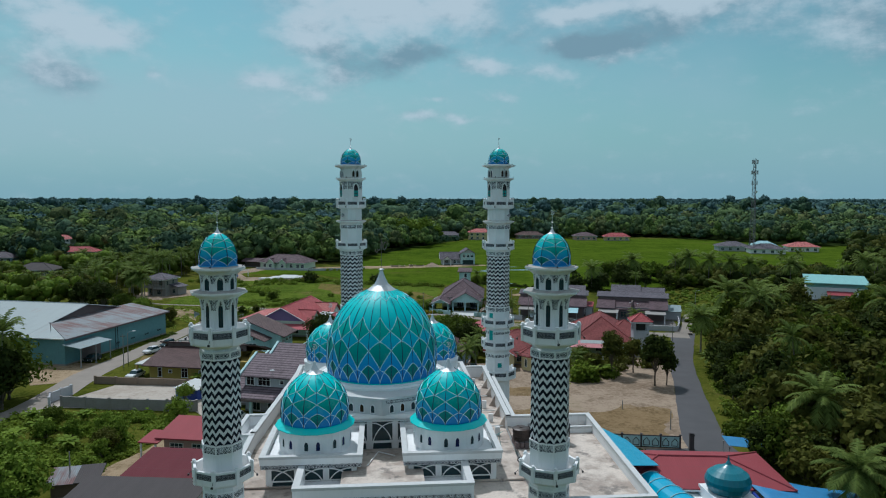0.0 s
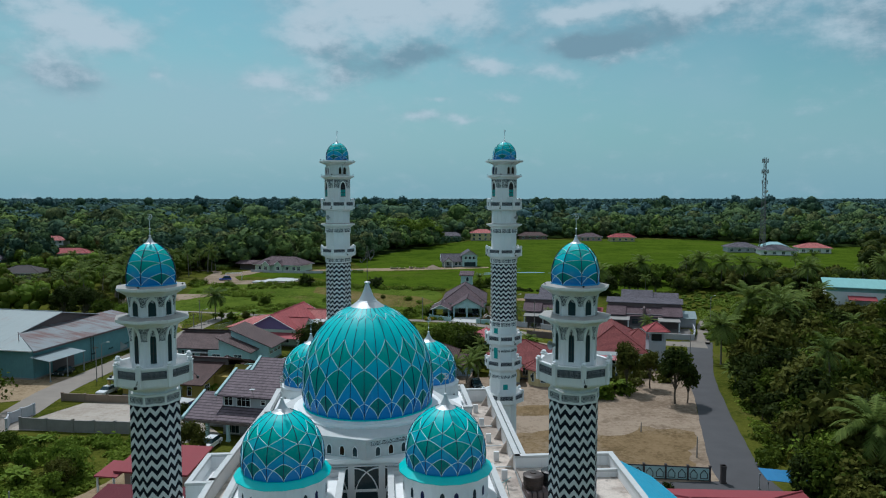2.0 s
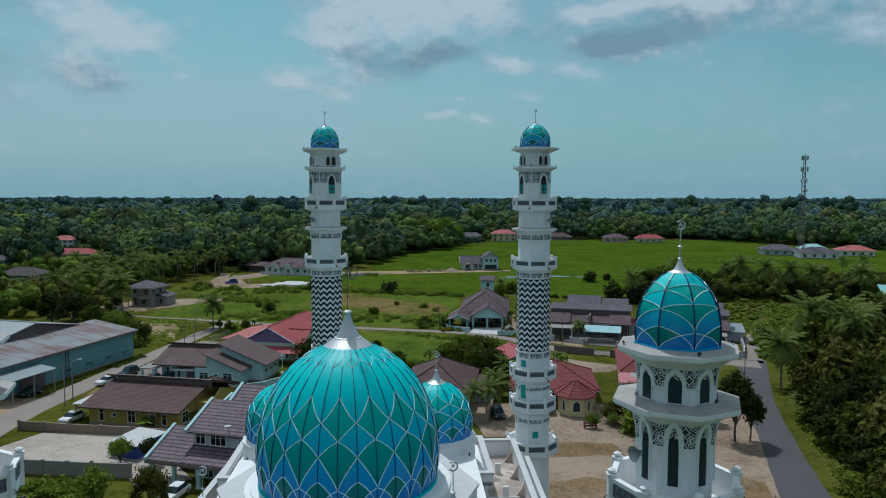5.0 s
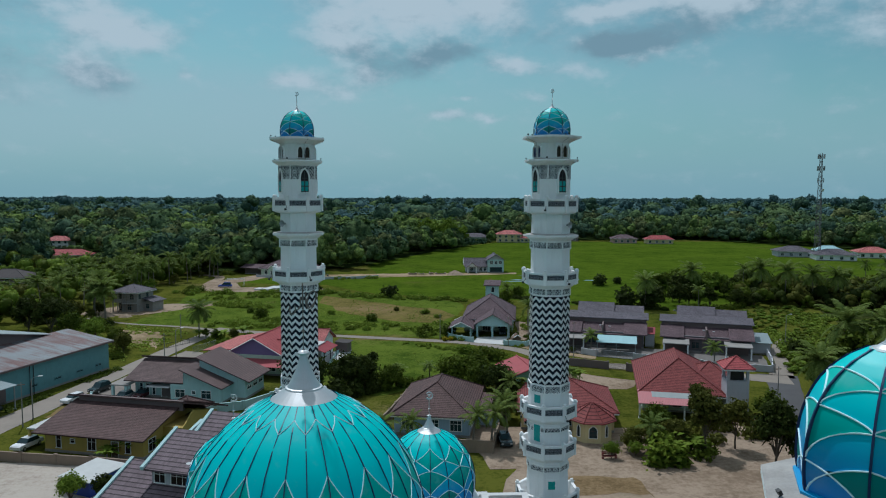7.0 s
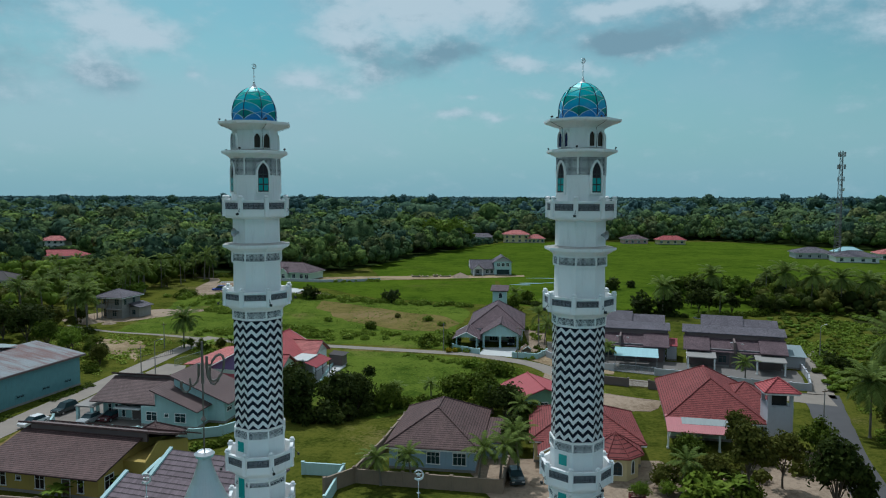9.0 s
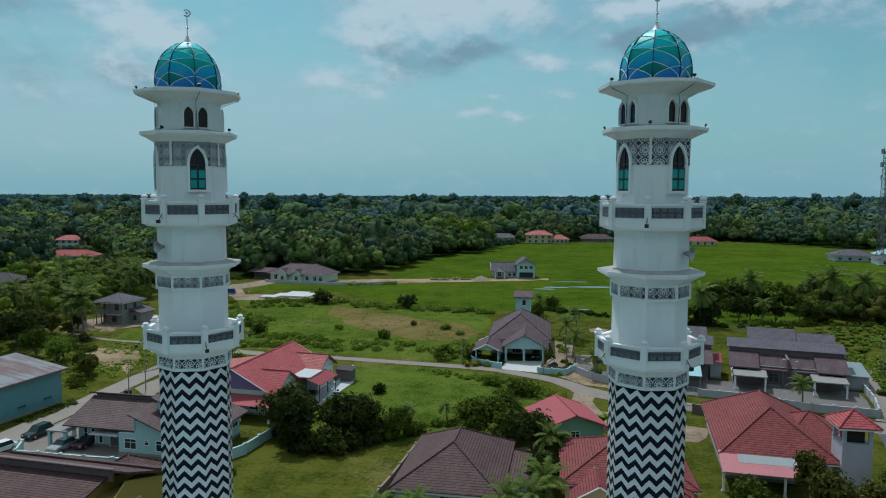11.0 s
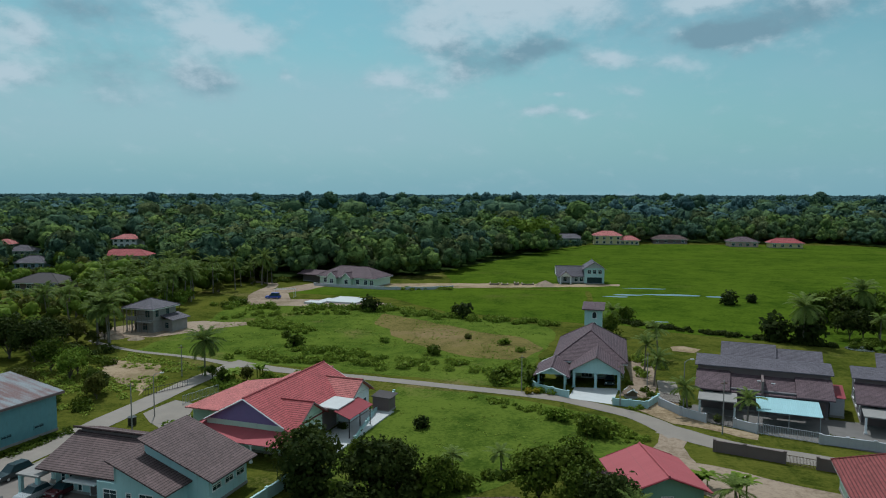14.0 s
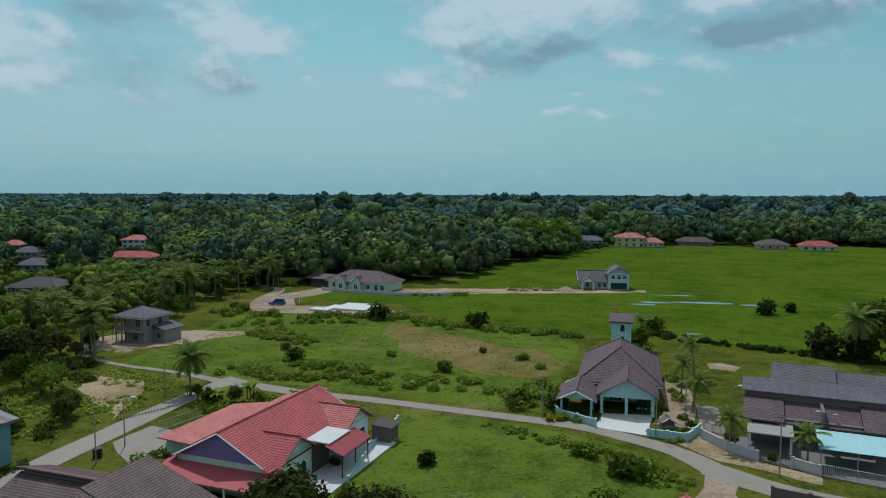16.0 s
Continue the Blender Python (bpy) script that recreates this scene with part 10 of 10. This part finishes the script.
# ---------- massed woods ----------
def canopy_mass(name, label, places, heights, leaf, heads=3, sprays=30, size=0.40, wide=0.44, fine=2, bole=0.0):
    """Many crowns in one mesh, for woods where no tree can be picked out: each crown is a cluster of ragged heads clad in leaf sprays."""
    centres, radii = [], []
    for (x, y), hh in zip(places, heights):
        a = rng.uniform(0, 6.28)
        spread = hh * wide
        span = 1.0 - bole
        for k in range(heads):
            if k == 0:
                r = spread * (rng.uniform(0.62, 0.82) if heads < 3 else rng.uniform(0.50, 0.68))
                tall = min(r * rng.uniform(0.85, 1.1), 0.42 * hh * span)
                centres.append((x, y, hh - tall))
            else:
                r = spread * rng.uniform(0.38, 0.58)
                tall = min(r * rng.uniform(0.8, 1.1), 0.40 * hh * span)
                b = a + 6.28 * k / max(1, heads - 1) + rng.normal() * 0.3
                centres.append((x + 0.58 * spread * math.cos(b), y + 0.58 * spread * math.sin(b), hh * (bole + span * rng.uniform(0.36, 0.66))))
            radii.append((r * rng.uniform(0.85, 1.15), r * rng.uniform(0.85, 1.15), tall))
        if bole > 0.3:
            centres.append((x, y, hh * bole * 0.55))
            radii.append((0.6, 0.6, hh * bole * 0.6))
    centres, radii = np.array(centres), np.array(radii)
    p, q = lumps(centres, radii * 0.94, fine, 0.17)
    n = len(centres)
    d = rng.normal(size=(n, sprays, 3))
    d /= np.linalg.norm(d, axis=2)[:, :, None]
    d[:, :, 2] = np.where(d[:, :, 2] < -0.3, -d[:, :, 2], d[:, :, 2])
    at = centres[:, None, :] + d * radii[:, None, :] * rng.uniform(0.90, 1.16, (n, sprays, 1))
    p2, q2 = leaf_quads(at.reshape(-1, 3), np.repeat(size * radii.mean(axis=1), sprays), out=d.reshape(-1, 3), wild=0.40, up=0.15)
    mesh = quick_mesh(np.concatenate([p, p2]), np.concatenate([q, q2 + len(p)]), leaf)
    mesh.polygons.foreach_set("use_smooth", np.ones(len(q) + len(q2), dtype=bool))
    return tagged(put(name, mesh), label, "woods", kind="stuff")


def woods_edge(x):
    return float(np.interp(x, [-600, -400, -200, -119, -100, -70, -48, -41, -33, -8, 10, 25, 180, 260, 420, 700], [320, 330, 345, 352, 360, 368, 378, 416, 459, 488, 531, 585, 600, 500, 470, 470]))


def scatter(count, xs, ys, gap, test):
    """Random places about gap apart, found on a coarse grid."""
    taken = {}
    out = []
    for x, y in zip(rng.uniform(*xs, count), rng.uniform(*ys, count)):
        cell = (int(x // gap), int(y // gap))
        if cell in taken or not test(x, y):
            continue
        taken[cell] = 1
        out.append((x, y))
    return out


def grown(places, low, high, giants=0.06):
    """Heights in drifts of taller and lower trees, with a few giants, kept below the sight lines."""
    out = []
    for x, y in places:
        drift = 0.5 + 0.9 * noise.noise(Vector((x * 0.016, y * 0.016, 3.0))) + rng.normal() * 0.2
        hh = low + (high - low) * min(1.15, max(0.0, drift))
        if rng.uniform() < giants:
            hh *= rng.uniform(1.2, 1.5)
        out.append(hh)
    return out


def mixed(name, label, places, low, high, kinds, giants, **more):
    """One stand of woods in several leaf colours, which change from tree to tree and from drift to drift."""
    heights = grown(places, low, high, giants)
    heaps = [[] for _ in kinds]
    for (x, y), hh in zip(places, heights):
        room = headroom(x, y) if y < 640 else 99.0
        if room < 1.6:
            continue
        k = int((noise.noise(Vector((x * 0.02, y * 0.02, 11.0))) * 1.1 + 0.5 + rng.normal() * 0.30) * len(kinds))
        heaps[max(0, min(len(kinds) - 1, k))].append(((x, y), min(hh, room)))
    for (leaf, words), heap in zip(kinds, heaps):
        if heap:
            canopy_mass(name, label % words, [p for p, _ in heap], [z for _, z in heap], leaf, **more)


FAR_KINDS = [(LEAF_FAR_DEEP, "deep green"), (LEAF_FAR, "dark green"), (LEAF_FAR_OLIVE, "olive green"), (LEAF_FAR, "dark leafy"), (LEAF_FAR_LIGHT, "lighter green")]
edge = scatter(9000, (-320, 330), (330, 680), 8.0, lambda x, y: 0 < y - woods_edge(x) < 45 and -y - 20 < x < 0.62 * y + 40)
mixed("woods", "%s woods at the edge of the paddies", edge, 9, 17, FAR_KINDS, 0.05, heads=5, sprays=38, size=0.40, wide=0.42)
near = scatter(34000, (-620, 460), (330, 720), 9.5, lambda x, y: (y - woods_edge(x) >= 45 or (x < -320 or x > 330) and y > woods_edge(x)) and -y - 20 < x < 0.62 * y + 40)
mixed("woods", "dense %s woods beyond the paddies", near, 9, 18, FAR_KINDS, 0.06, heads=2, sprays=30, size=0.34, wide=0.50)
middle = scatter(40000, (-1500, 960), (720, 1500), 19.0, lambda x, y: -y < x < 0.63 * y + 40)
# the blue-green share has distance haze tinted into its leaves
mixed("woods", "dense %s woods towards the horizon", middle, 10, 19, [(LEAF_HAZED, "blue-green"), (LEAF_FAR_DEEP, "deep green"), (LEAF_FAR, "dark green")], 0.08, heads=1, sprays=24, size=0.36, wide=0.74)
far = scatter(40000, (-4200, 2700), (1500, 4300), 46.0, lambda x, y: -y < x < 0.63 * y + 40)
mixed("woods", "far %s woods along the horizon", far, 8.5, 13.5, [(LEAF_HAZED, "blue-green")], 0.12, heads=1, sprays=8, size=0.55, wide=1.5, fine=1)
# emergent giants that break the skyline
giants = [(306, 1003)] + scatter(64, (-620, 560), (620, 1350), 12.0, lambda x, y: -0.75 * y < x < 0.62 * y)
canopy_mass("woods", "tall emergent trees standing above the canopy", giants[::2], rng.uniform(25.0, 35.5, len(giants[::2])), LEAF_FAR_DEEP, 6, 26, 0.4, 0.24, 2, 0.55)
# these crowns carry the painted haze tint too
canopy_mass("woods", "haze-tinted emergent trees above the canopy", giants[1::2], rng.uniform(26.0, 36.5, len(giants[1::2])), LEAF_HAZED, 5, 26, 0.4, 0.24, 2, 0.55)
left = scatter(12000, (-420, -100), (120, 400), 7.5, lambda x, y: (x < -118 or y < 120) and y < woods_edge(x) + 20 and not (-215 < x < -92 and 262 < y < 350 and rng.uniform() < 0.25) and not (-150 < x < -76 and 140 < y < 215)
               and not (x > -125 and y > 225 and y < 262))
LEFT_KINDS = [(LEAF_MID, "dark green"), (LEAF_LIGHT, "mixed green"), (LEAF_LIGHT, "bright green"), (LEAF_OLIVE, "olive green"), (LEAF_GRASS, "fresh green")]
mixed("woods", "village woods with %s trees", left, 5.5, 10, LEFT_KINDS, 0.05, heads=3, sprays=34, size=0.36, wide=0.44)
right = scatter(16000, (60, 420), (60, 560), 8.0, lambda x, y: (y < 205 or y > 335 or x > 178 + 0.2 * (y - 205)) and x > road_edge(y) + (42 if y < 250 else 12 + 30 * (y > 330)) and y < woods_edge(x) + 10 and not (abs(x / y - 0.553) < 0.075 and 160 < y < 262)
                and not (y > 330 and x < 190 + 0.6 * (y - 330)) and abs(x) < 0.75 * y + 90)
mixed("woods", "dense %s woods beside the road", right, 6.5, 12, [(LEAF_DARK, "dark green"), (LEAF_OLIVE, "olive green"), (LEAF_DARK, "shady green"), (LEAF_OLIVE, "brownish green")], 0.05, heads=3, sprays=34, size=0.36, wide=0.44)
belt = scatter(3000, (88, 215), (262, 326), 4.6, lambda x, y: 268 - 0.06 * (x - 90) + 6 * noise.noise(Vector((x * 0.05, 0, 2.0))) < y < 312 + 8 * noise.noise(Vector((x * 0.06, 0, 5.0))) - 0.10 * (x - 90) * (x > 150))
mixed("woods", "low belt of %s trees under the palms", belt, 3.4, 7.6, [(LEAF_DARK, "dark green"), (LEAF_MID, "green"), (LEAF_OLIVE, "olive green"), (LEAF_DARK, "shady green")], 0.05, heads=3, sprays=34, size=0.36, wide=0.50)


def lane_gap(x, y):
    return abs(x - float(np.interp(y, [182, 196, 207, 222, 236], [62, 66, 70, 78, 88])))


scrub = scatter(9000, (62, 190), (186, 270), 2.6, lambda x, y: (x > 68 if y > 226 else x > float(np.interp(y, [182, 196, 207, 222, 236], [62, 66, 70, 78, 88]))) and (lane_gap(x, y) > 2.6 or y > 240) and (y > 203 or x < road_edge(y) + 6)
                and noise.noise(Vector((x * 0.07, y * 0.07, 9.0))) > -0.25 and not (abs(x - 137) < 15 and abs(y - 246) < 15))
mixed("scrub", "tangled %s scrub beyond the lane", scrub, 0.45, 1.15, [(LEAF_MID, "green"), (LEAF_LIGHT, "bright green"), (LEAF_MID, "leafy green"), (LEAF_LIGHT, "fresh green")], 0.10, heads=2, sprays=24, size=0.42, wide=1.3)
behind = scatter(3000, (-300, 300), (-260, -20), 11.0, lambda x, y: True)
canopy_mass("woods", "mixed woods behind the mosque grounds", behind, rng.uniform(7, 11, len(behind)), LEAF_MID, 1, 10, 0.5, 0.6)

# dark sheet added under the crowns, so gaps between them read as shade
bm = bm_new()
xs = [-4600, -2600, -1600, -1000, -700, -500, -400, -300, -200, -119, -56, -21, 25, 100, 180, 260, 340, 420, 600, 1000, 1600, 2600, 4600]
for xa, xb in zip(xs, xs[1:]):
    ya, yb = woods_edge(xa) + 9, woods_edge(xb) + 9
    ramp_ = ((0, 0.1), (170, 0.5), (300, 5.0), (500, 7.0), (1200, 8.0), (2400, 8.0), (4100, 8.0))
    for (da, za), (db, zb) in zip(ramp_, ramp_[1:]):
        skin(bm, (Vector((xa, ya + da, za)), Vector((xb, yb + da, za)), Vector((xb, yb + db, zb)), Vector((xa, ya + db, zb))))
tagged(put("undergrowth", mesh_of(weld(bm), grass("undergrowth", (0.016, 0.028, 0.008), (0.035, 0.055, 0.015), bare=-1.0, size=6.0))), "dark undergrowth sheet painted as shade below the woods", "undergrowth", kind="stuff")
# darker ground cover in place of grass under the roadside trees
plot("woodland_floor", "dark floor of the roadside woods", "ground", [(46, 58), (47, 100), (54, 130), (72, 176), (100, 230), (118, 300), (150, 330), (330, 400), (420, 300), (300, 60)], grass("dark_woodland_floor", (0.020, 0.026, 0.008), (0.05, 0.058, 0.016), dry=(0.06, 0.045, 0.02), bare=0.2), 0.06, 1.0, 8.0, 41)

# ---------- hedges, shrubs and weeds ----------
LINES = [("weed", [(-68, 233), (-56, 229), (-42, 232), (-28, 227)], 60, 1.3), ("weed", [(-60, 240), (-45, 236), (-34, 232)], 34, 1.2), ("weed", [(-80, 268), (-66, 262), (-58, 256)], 40, 1.4), ("weed", [(-30, 236), (-14, 228), (-8, 222)], 26, 1.1), ("weed", [(-90, 275), (-76, 283), (-60, 286)], 30, 1.2), ("weed", [(-52, 296), (-36, 286), (-18, 281), (0, 279)], 60, 1.5), ("weed", [(-98, 292), (-80, 289), (-62, 292), (-50, 294)], 40, 1.7),
         ("dark", [(16, 285), (30, 277), (46, 270), (62, 262)], 120, 1.0), ("weed", [(-14, 209), (-6, 206), (2, 202.5), (8, 198), (12, 193)], 60, 0.7), ("mid", [(-22, 172), (-8, 176), (2, 180)], 20, 1.1),
         ("weed", [(-6, 222), (-7, 229), (-4, 238)], 12, 1.6), ("light", [(-4.5, 217), (-1, 214)], 6, 0.8), ("light", [(11, 207.6), (13.5, 207.2)], 4, 0.5), ("weed", [(14, 226), (17, 236), (15, 248)], 14, 1.3), ("mid", [(30, 143), (33, 140), (27, 146)], 12, 1.6),
         ("olive", [(28, 146), (36, 143), (44, 150)], 14, 1.8), ("mid", [(46, 104), (52, 130), (66, 170)], 34, 1.6), ("mid", [(70, 184), (80, 200), (92, 206)], 34, 1.7), ("dark", [(75.5, 203.5), (77, 205.5)], 7, 2.0),
         ("light", [(-58, 186), (-54, 188), (-53, 191)], 8, 1.0), ("weed", [(-60, 206), (-56, 212), (-50, 214)], 14, 1.4), ("mid", [(-42, 150), (-37, 152), (-33, 155)], 12, 1.0), ("light", [(-41, 148), (-38, 150)], 6, 1.2), ("light", [(-66, 112), (-54, 113), (-44, 110)], 30, 1.1),
         ("light", [(-70, 104), (-56, 106), (-46, 100)], 26, 1.1), ("light", [(-72, 96), (-58, 90), (-46, 90)], 18, 1.2), ("mid", [(-104, 226), (-98, 222), (-88, 220)], 14, 1.2), ("mid", [(-82, 192), (-77, 196), (-74, 190)], 12, 1.3), ("dark", [(-96, 226), (-108, 232), (-118, 230)], 16, 1.8),
         ("mid", [(-104, 286), (-96, 296), (-104, 304)], 16, 1.6), ("weed", [(-58, 335), (-48, 338), (-38, 341)], 18, 1.2), ("dark", [(24, 96.8), (28, 96.4)], 5, 0.6), ("mid", [(68, 264), (80, 266), (92, 274)], 30, 1.6),
         ("mid", [(14, 222), (16.5, 214)], 5, 0.8), ("mid", [(23, 204), (21, 212)], 4, 0.7), ("mid", [(-112, 345), (-104, 352)], 8, 1.6)]
BUSH_WORDS["weed"] = "low leafy weed shrub"
LEAVES = {"weed": LEAF_GRASS, "mid": LEAF_MID, "light": LEAF_LIGHT, "dark": LEAF_DARK, "olive": LEAF_OLIVE}
for kind, line, count, r in LINES:
    pts = [Vector((*p, 0)) for p in line]
    heap, ways = [], []
    for k in range(count):
        t = rng.uniform(0, len(pts) - 1.001)
        p = pts[int(t)].lerp(pts[int(t) + 1], t % 1)
        rr = r * rng.uniform(0.5, 1.25)
        loose = 1.5 if kind == "weed" else 0.9
        c = np.array((p.x + rng.normal() * r * loose, p.y + rng.normal() * r * loose, rr * 0.35))
        q = blob_points(150, c, (rr, rr, rr * rng.uniform(0.6, 1.0) * (rng.uniform(0.5, 1.0) if kind == "weed" else 1.0)), 0.4)
        q = q[q[:, 2] > 0.03]
        d = q - c
        heap.append(q)
        ways.append(d / (np.linalg.norm(d, axis=1)[:, None] + 1e-6))
    p, q = leaf_quads(np.concatenate(heap), 0.21 * r + 0.10, out=np.concatenate(ways))
    tagged(put("hedge", quick_mesh(p, q, LEAVES[kind])), "row of %s" % BUSH_WORDS[kind].replace("shrub", "shrubs"), "hedge", kind="stuff")
for x, y, r, kind in ((-55.0, 291.0, 3.0, "dark"), (-26.5, 286.5, 2.9, "dark"), (-58.0, 243.0, 2.0, "mid"), (52.0, 323.0, 3.0, "dark"), (60.5, 328.0, 1.9, "dark"), (50.0, 269.0, 4.2, "dark"), (56.5, 267.5, 4.2, "dark"), (64.0, 283.0, 3.6, "dark"), (18.5, 290.0, 2.6, "mid"),
                      (-26.5, 240.0, 1.6, "mid"), (-21.0, 257.5, 1.0, "olive"), (-12.0, 252.0, 1.2, "light"), (-5.0, 219.5, 2.2, "mid"), 
                      (-64.0, 252.0, 1.2, "mid"), (10.2, 210.2, 0.7, "light"), (11.6, 210.4, 0.6, "olive"), (13.4, 210.0, 0.8, "mid"), (15.0, 211.6, 0.8, "olive"), (0.6, 214.4, 0.7, "light"), (-1.8, 217.2, 0.9, "mid"), (24.4, 203.4, 0.8, "mid"), (27.6, 201.8, 0.7, "light"), (38.6, 196.8, 0.8, "olive"), (41.0, 196.4, 0.7, "mid"), (46.0, 194.0, 0.9, "mid"), (49.5, 191.6, 0.8, "light"), (56.0, 188.6, 0.8, "olive"), (-30.6, 190.0, 0.8, "mid"), (-30.0, 200.0, 0.7, "light"), (-4.9, 213.6, 0.9, "yellow"), (-3.3, 213.9, 0.8, "yellow"), (5.8, 194.1, 2.3, "mid"), (0.0, 199.5, 1.6, "light"), (-26.0, 163.6, 2.0, "dark"), (-22.4, 164.6, 2.2, "dark"), (-18.6, 165.4, 2.0, "dark"), (-29.6, 168.4, 2.0, "dark"), (-14.5, 170.0, 1.8, "mid"), (-11.0, 172.0, 1.6, "mid"), (-19.5, 192.5, 1.3, "dark"), (-9.9, 220.0, 2.0, "mid"), (-20.5, 163.0, 1.6, "dark"), (-24.0, 163.0, 1.8, "dark"), (-28.0, 166.6, 1.8, "dark"), (-16.0, 167.6, 1.5, "dark"), (-40.0, 250.0, 1.0, "light"), (-8.0, 246.0, 0.9, "light")):
    bush(kind, x, y, r)


for x, y, s in ((-64.0, 109.0, 1.2), (-60.0, 104.0, 1.3), (-56.0, 108.5, 1.2), (-52.5, 98.0, 1.3), (-69.0, 104.5, 1.4), (-57.0, 95.5, 1.2), (-61.5, 99.5, 1.2), (-34.8, 90.4, 1.4), (-32.6, 90.6, 1.2), (-47.2, 133.4, 1.2), (-44.6, 135.8, 1.3), (-41.5, 137.5, 1.2), (-39.6, 141.0, 1.1), (-58.5, 212.5, 1.5), (-55.0, 215.0, 1.4), (-66.0, 214.5, 1.2), (9.0, 258.5, 1.6), (4.5, 254.5, 1.5), (12.5, 250.0, 1.4), (31.8, 139.5, 1.4), (29.0, 137.0, 1.3), (17.0, 178.0, 1.3), (21.0, 175.0, 1.4)):
    banana(x, y, s)


def weeds(name, label, outline, count, size, leaf, tall=0.5):
    """Loose tufts spread over a field."""
    xs_, ys_ = [p[0] for p in outline], [p[1] for p in outline]

    def inside(x, y):
        hit_ = False
        for (xa, ya), (xb, yb) in zip(outline, outline[1:] + outline[:1]):
            if (ya > y) != (yb > y) and x < xa + (y - ya) / (yb - ya) * (xb - xa):
                hit_ = not hit_
        return hit_

    pts = []
    while len(pts) < count:
        x, y = rng.uniform(min(xs_), max(xs_)), rng.uniform(min(ys_), max(ys_))
        if inside(x, y) and noise.noise(Vector((x * 0.11, y * 0.11, 4.0))) > -0.1:
            pts.append((x, y))
    pts = np.array(pts)
    leaves = np.repeat(pts, 9, axis=0) + rng.normal(size=(count * 9, 2)) * 0.35 * size
    z = np.abs(rng.normal(size=(count * 9, 1))) * tall * 0.4 + 0.05
    p, q = leaf_quads(np.concatenate([leaves, z], axis=1), 0.42 * size)
    return tagged(put(name, quick_mesh(p, q, leaf)), label, "weeds", kind="stuff")


weeds("reeds", "tall light green canes beside the sandy lot", [(25.5, 134.5), (33.5, 135.5), (33.0, 140.5), (27.0, 141.0)], 160, 1.5, LEAF_GRASS, 3.2)
weeds("weeds", "low weeds and tufts in the meadow", [(-90, 232), (-35, 223), (-2, 216), (-2, 268), (-34, 288), (-96, 290)], 1300, 0.45, LEAF_GRASS, 0.15)
weeds("weeds", "low weeds on the mown lot", [(-28, 181), (-27, 213), (-8, 210), (10, 201), (5, 182), (-16, 167)], 120, 0.4, LEAF_GRASS, 0.12)
weeds("weeds", "tall weeds beside the lane", [(68, 184), (96, 182), (120, 232), (100, 262), (76, 226)], 1100, 1.3, LEAF_GRASS, 0.8)
weeds("weeds", "weeds in the overgrown garden", [(-78, 92), (-44, 92), (-42, 112), (-66, 115), (-78, 112)], 2200, 1.0, LEAF_GRASS, 0.6)
weeds("weeds", "weeds on the waste ground", [(-100, 196), (-72, 190), (-70, 222), (-92, 230), (-112, 226)], 500, 0.9, LEAF_GRASS, 0.4)
weeds("weeds", "grass tufts along the road", [(44, 102), (47, 102), (54, 130), (70, 178), (66, 178), (51, 132)], 400, 0.8, LEAF_GRASS, 0.3)
weeds("weeds", "weeds beside the warehouse wall", [(-76, 152), (-74, 152), (-69, 182), (-71, 184)], 250, 0.7, LEAF_MID, 0.4)
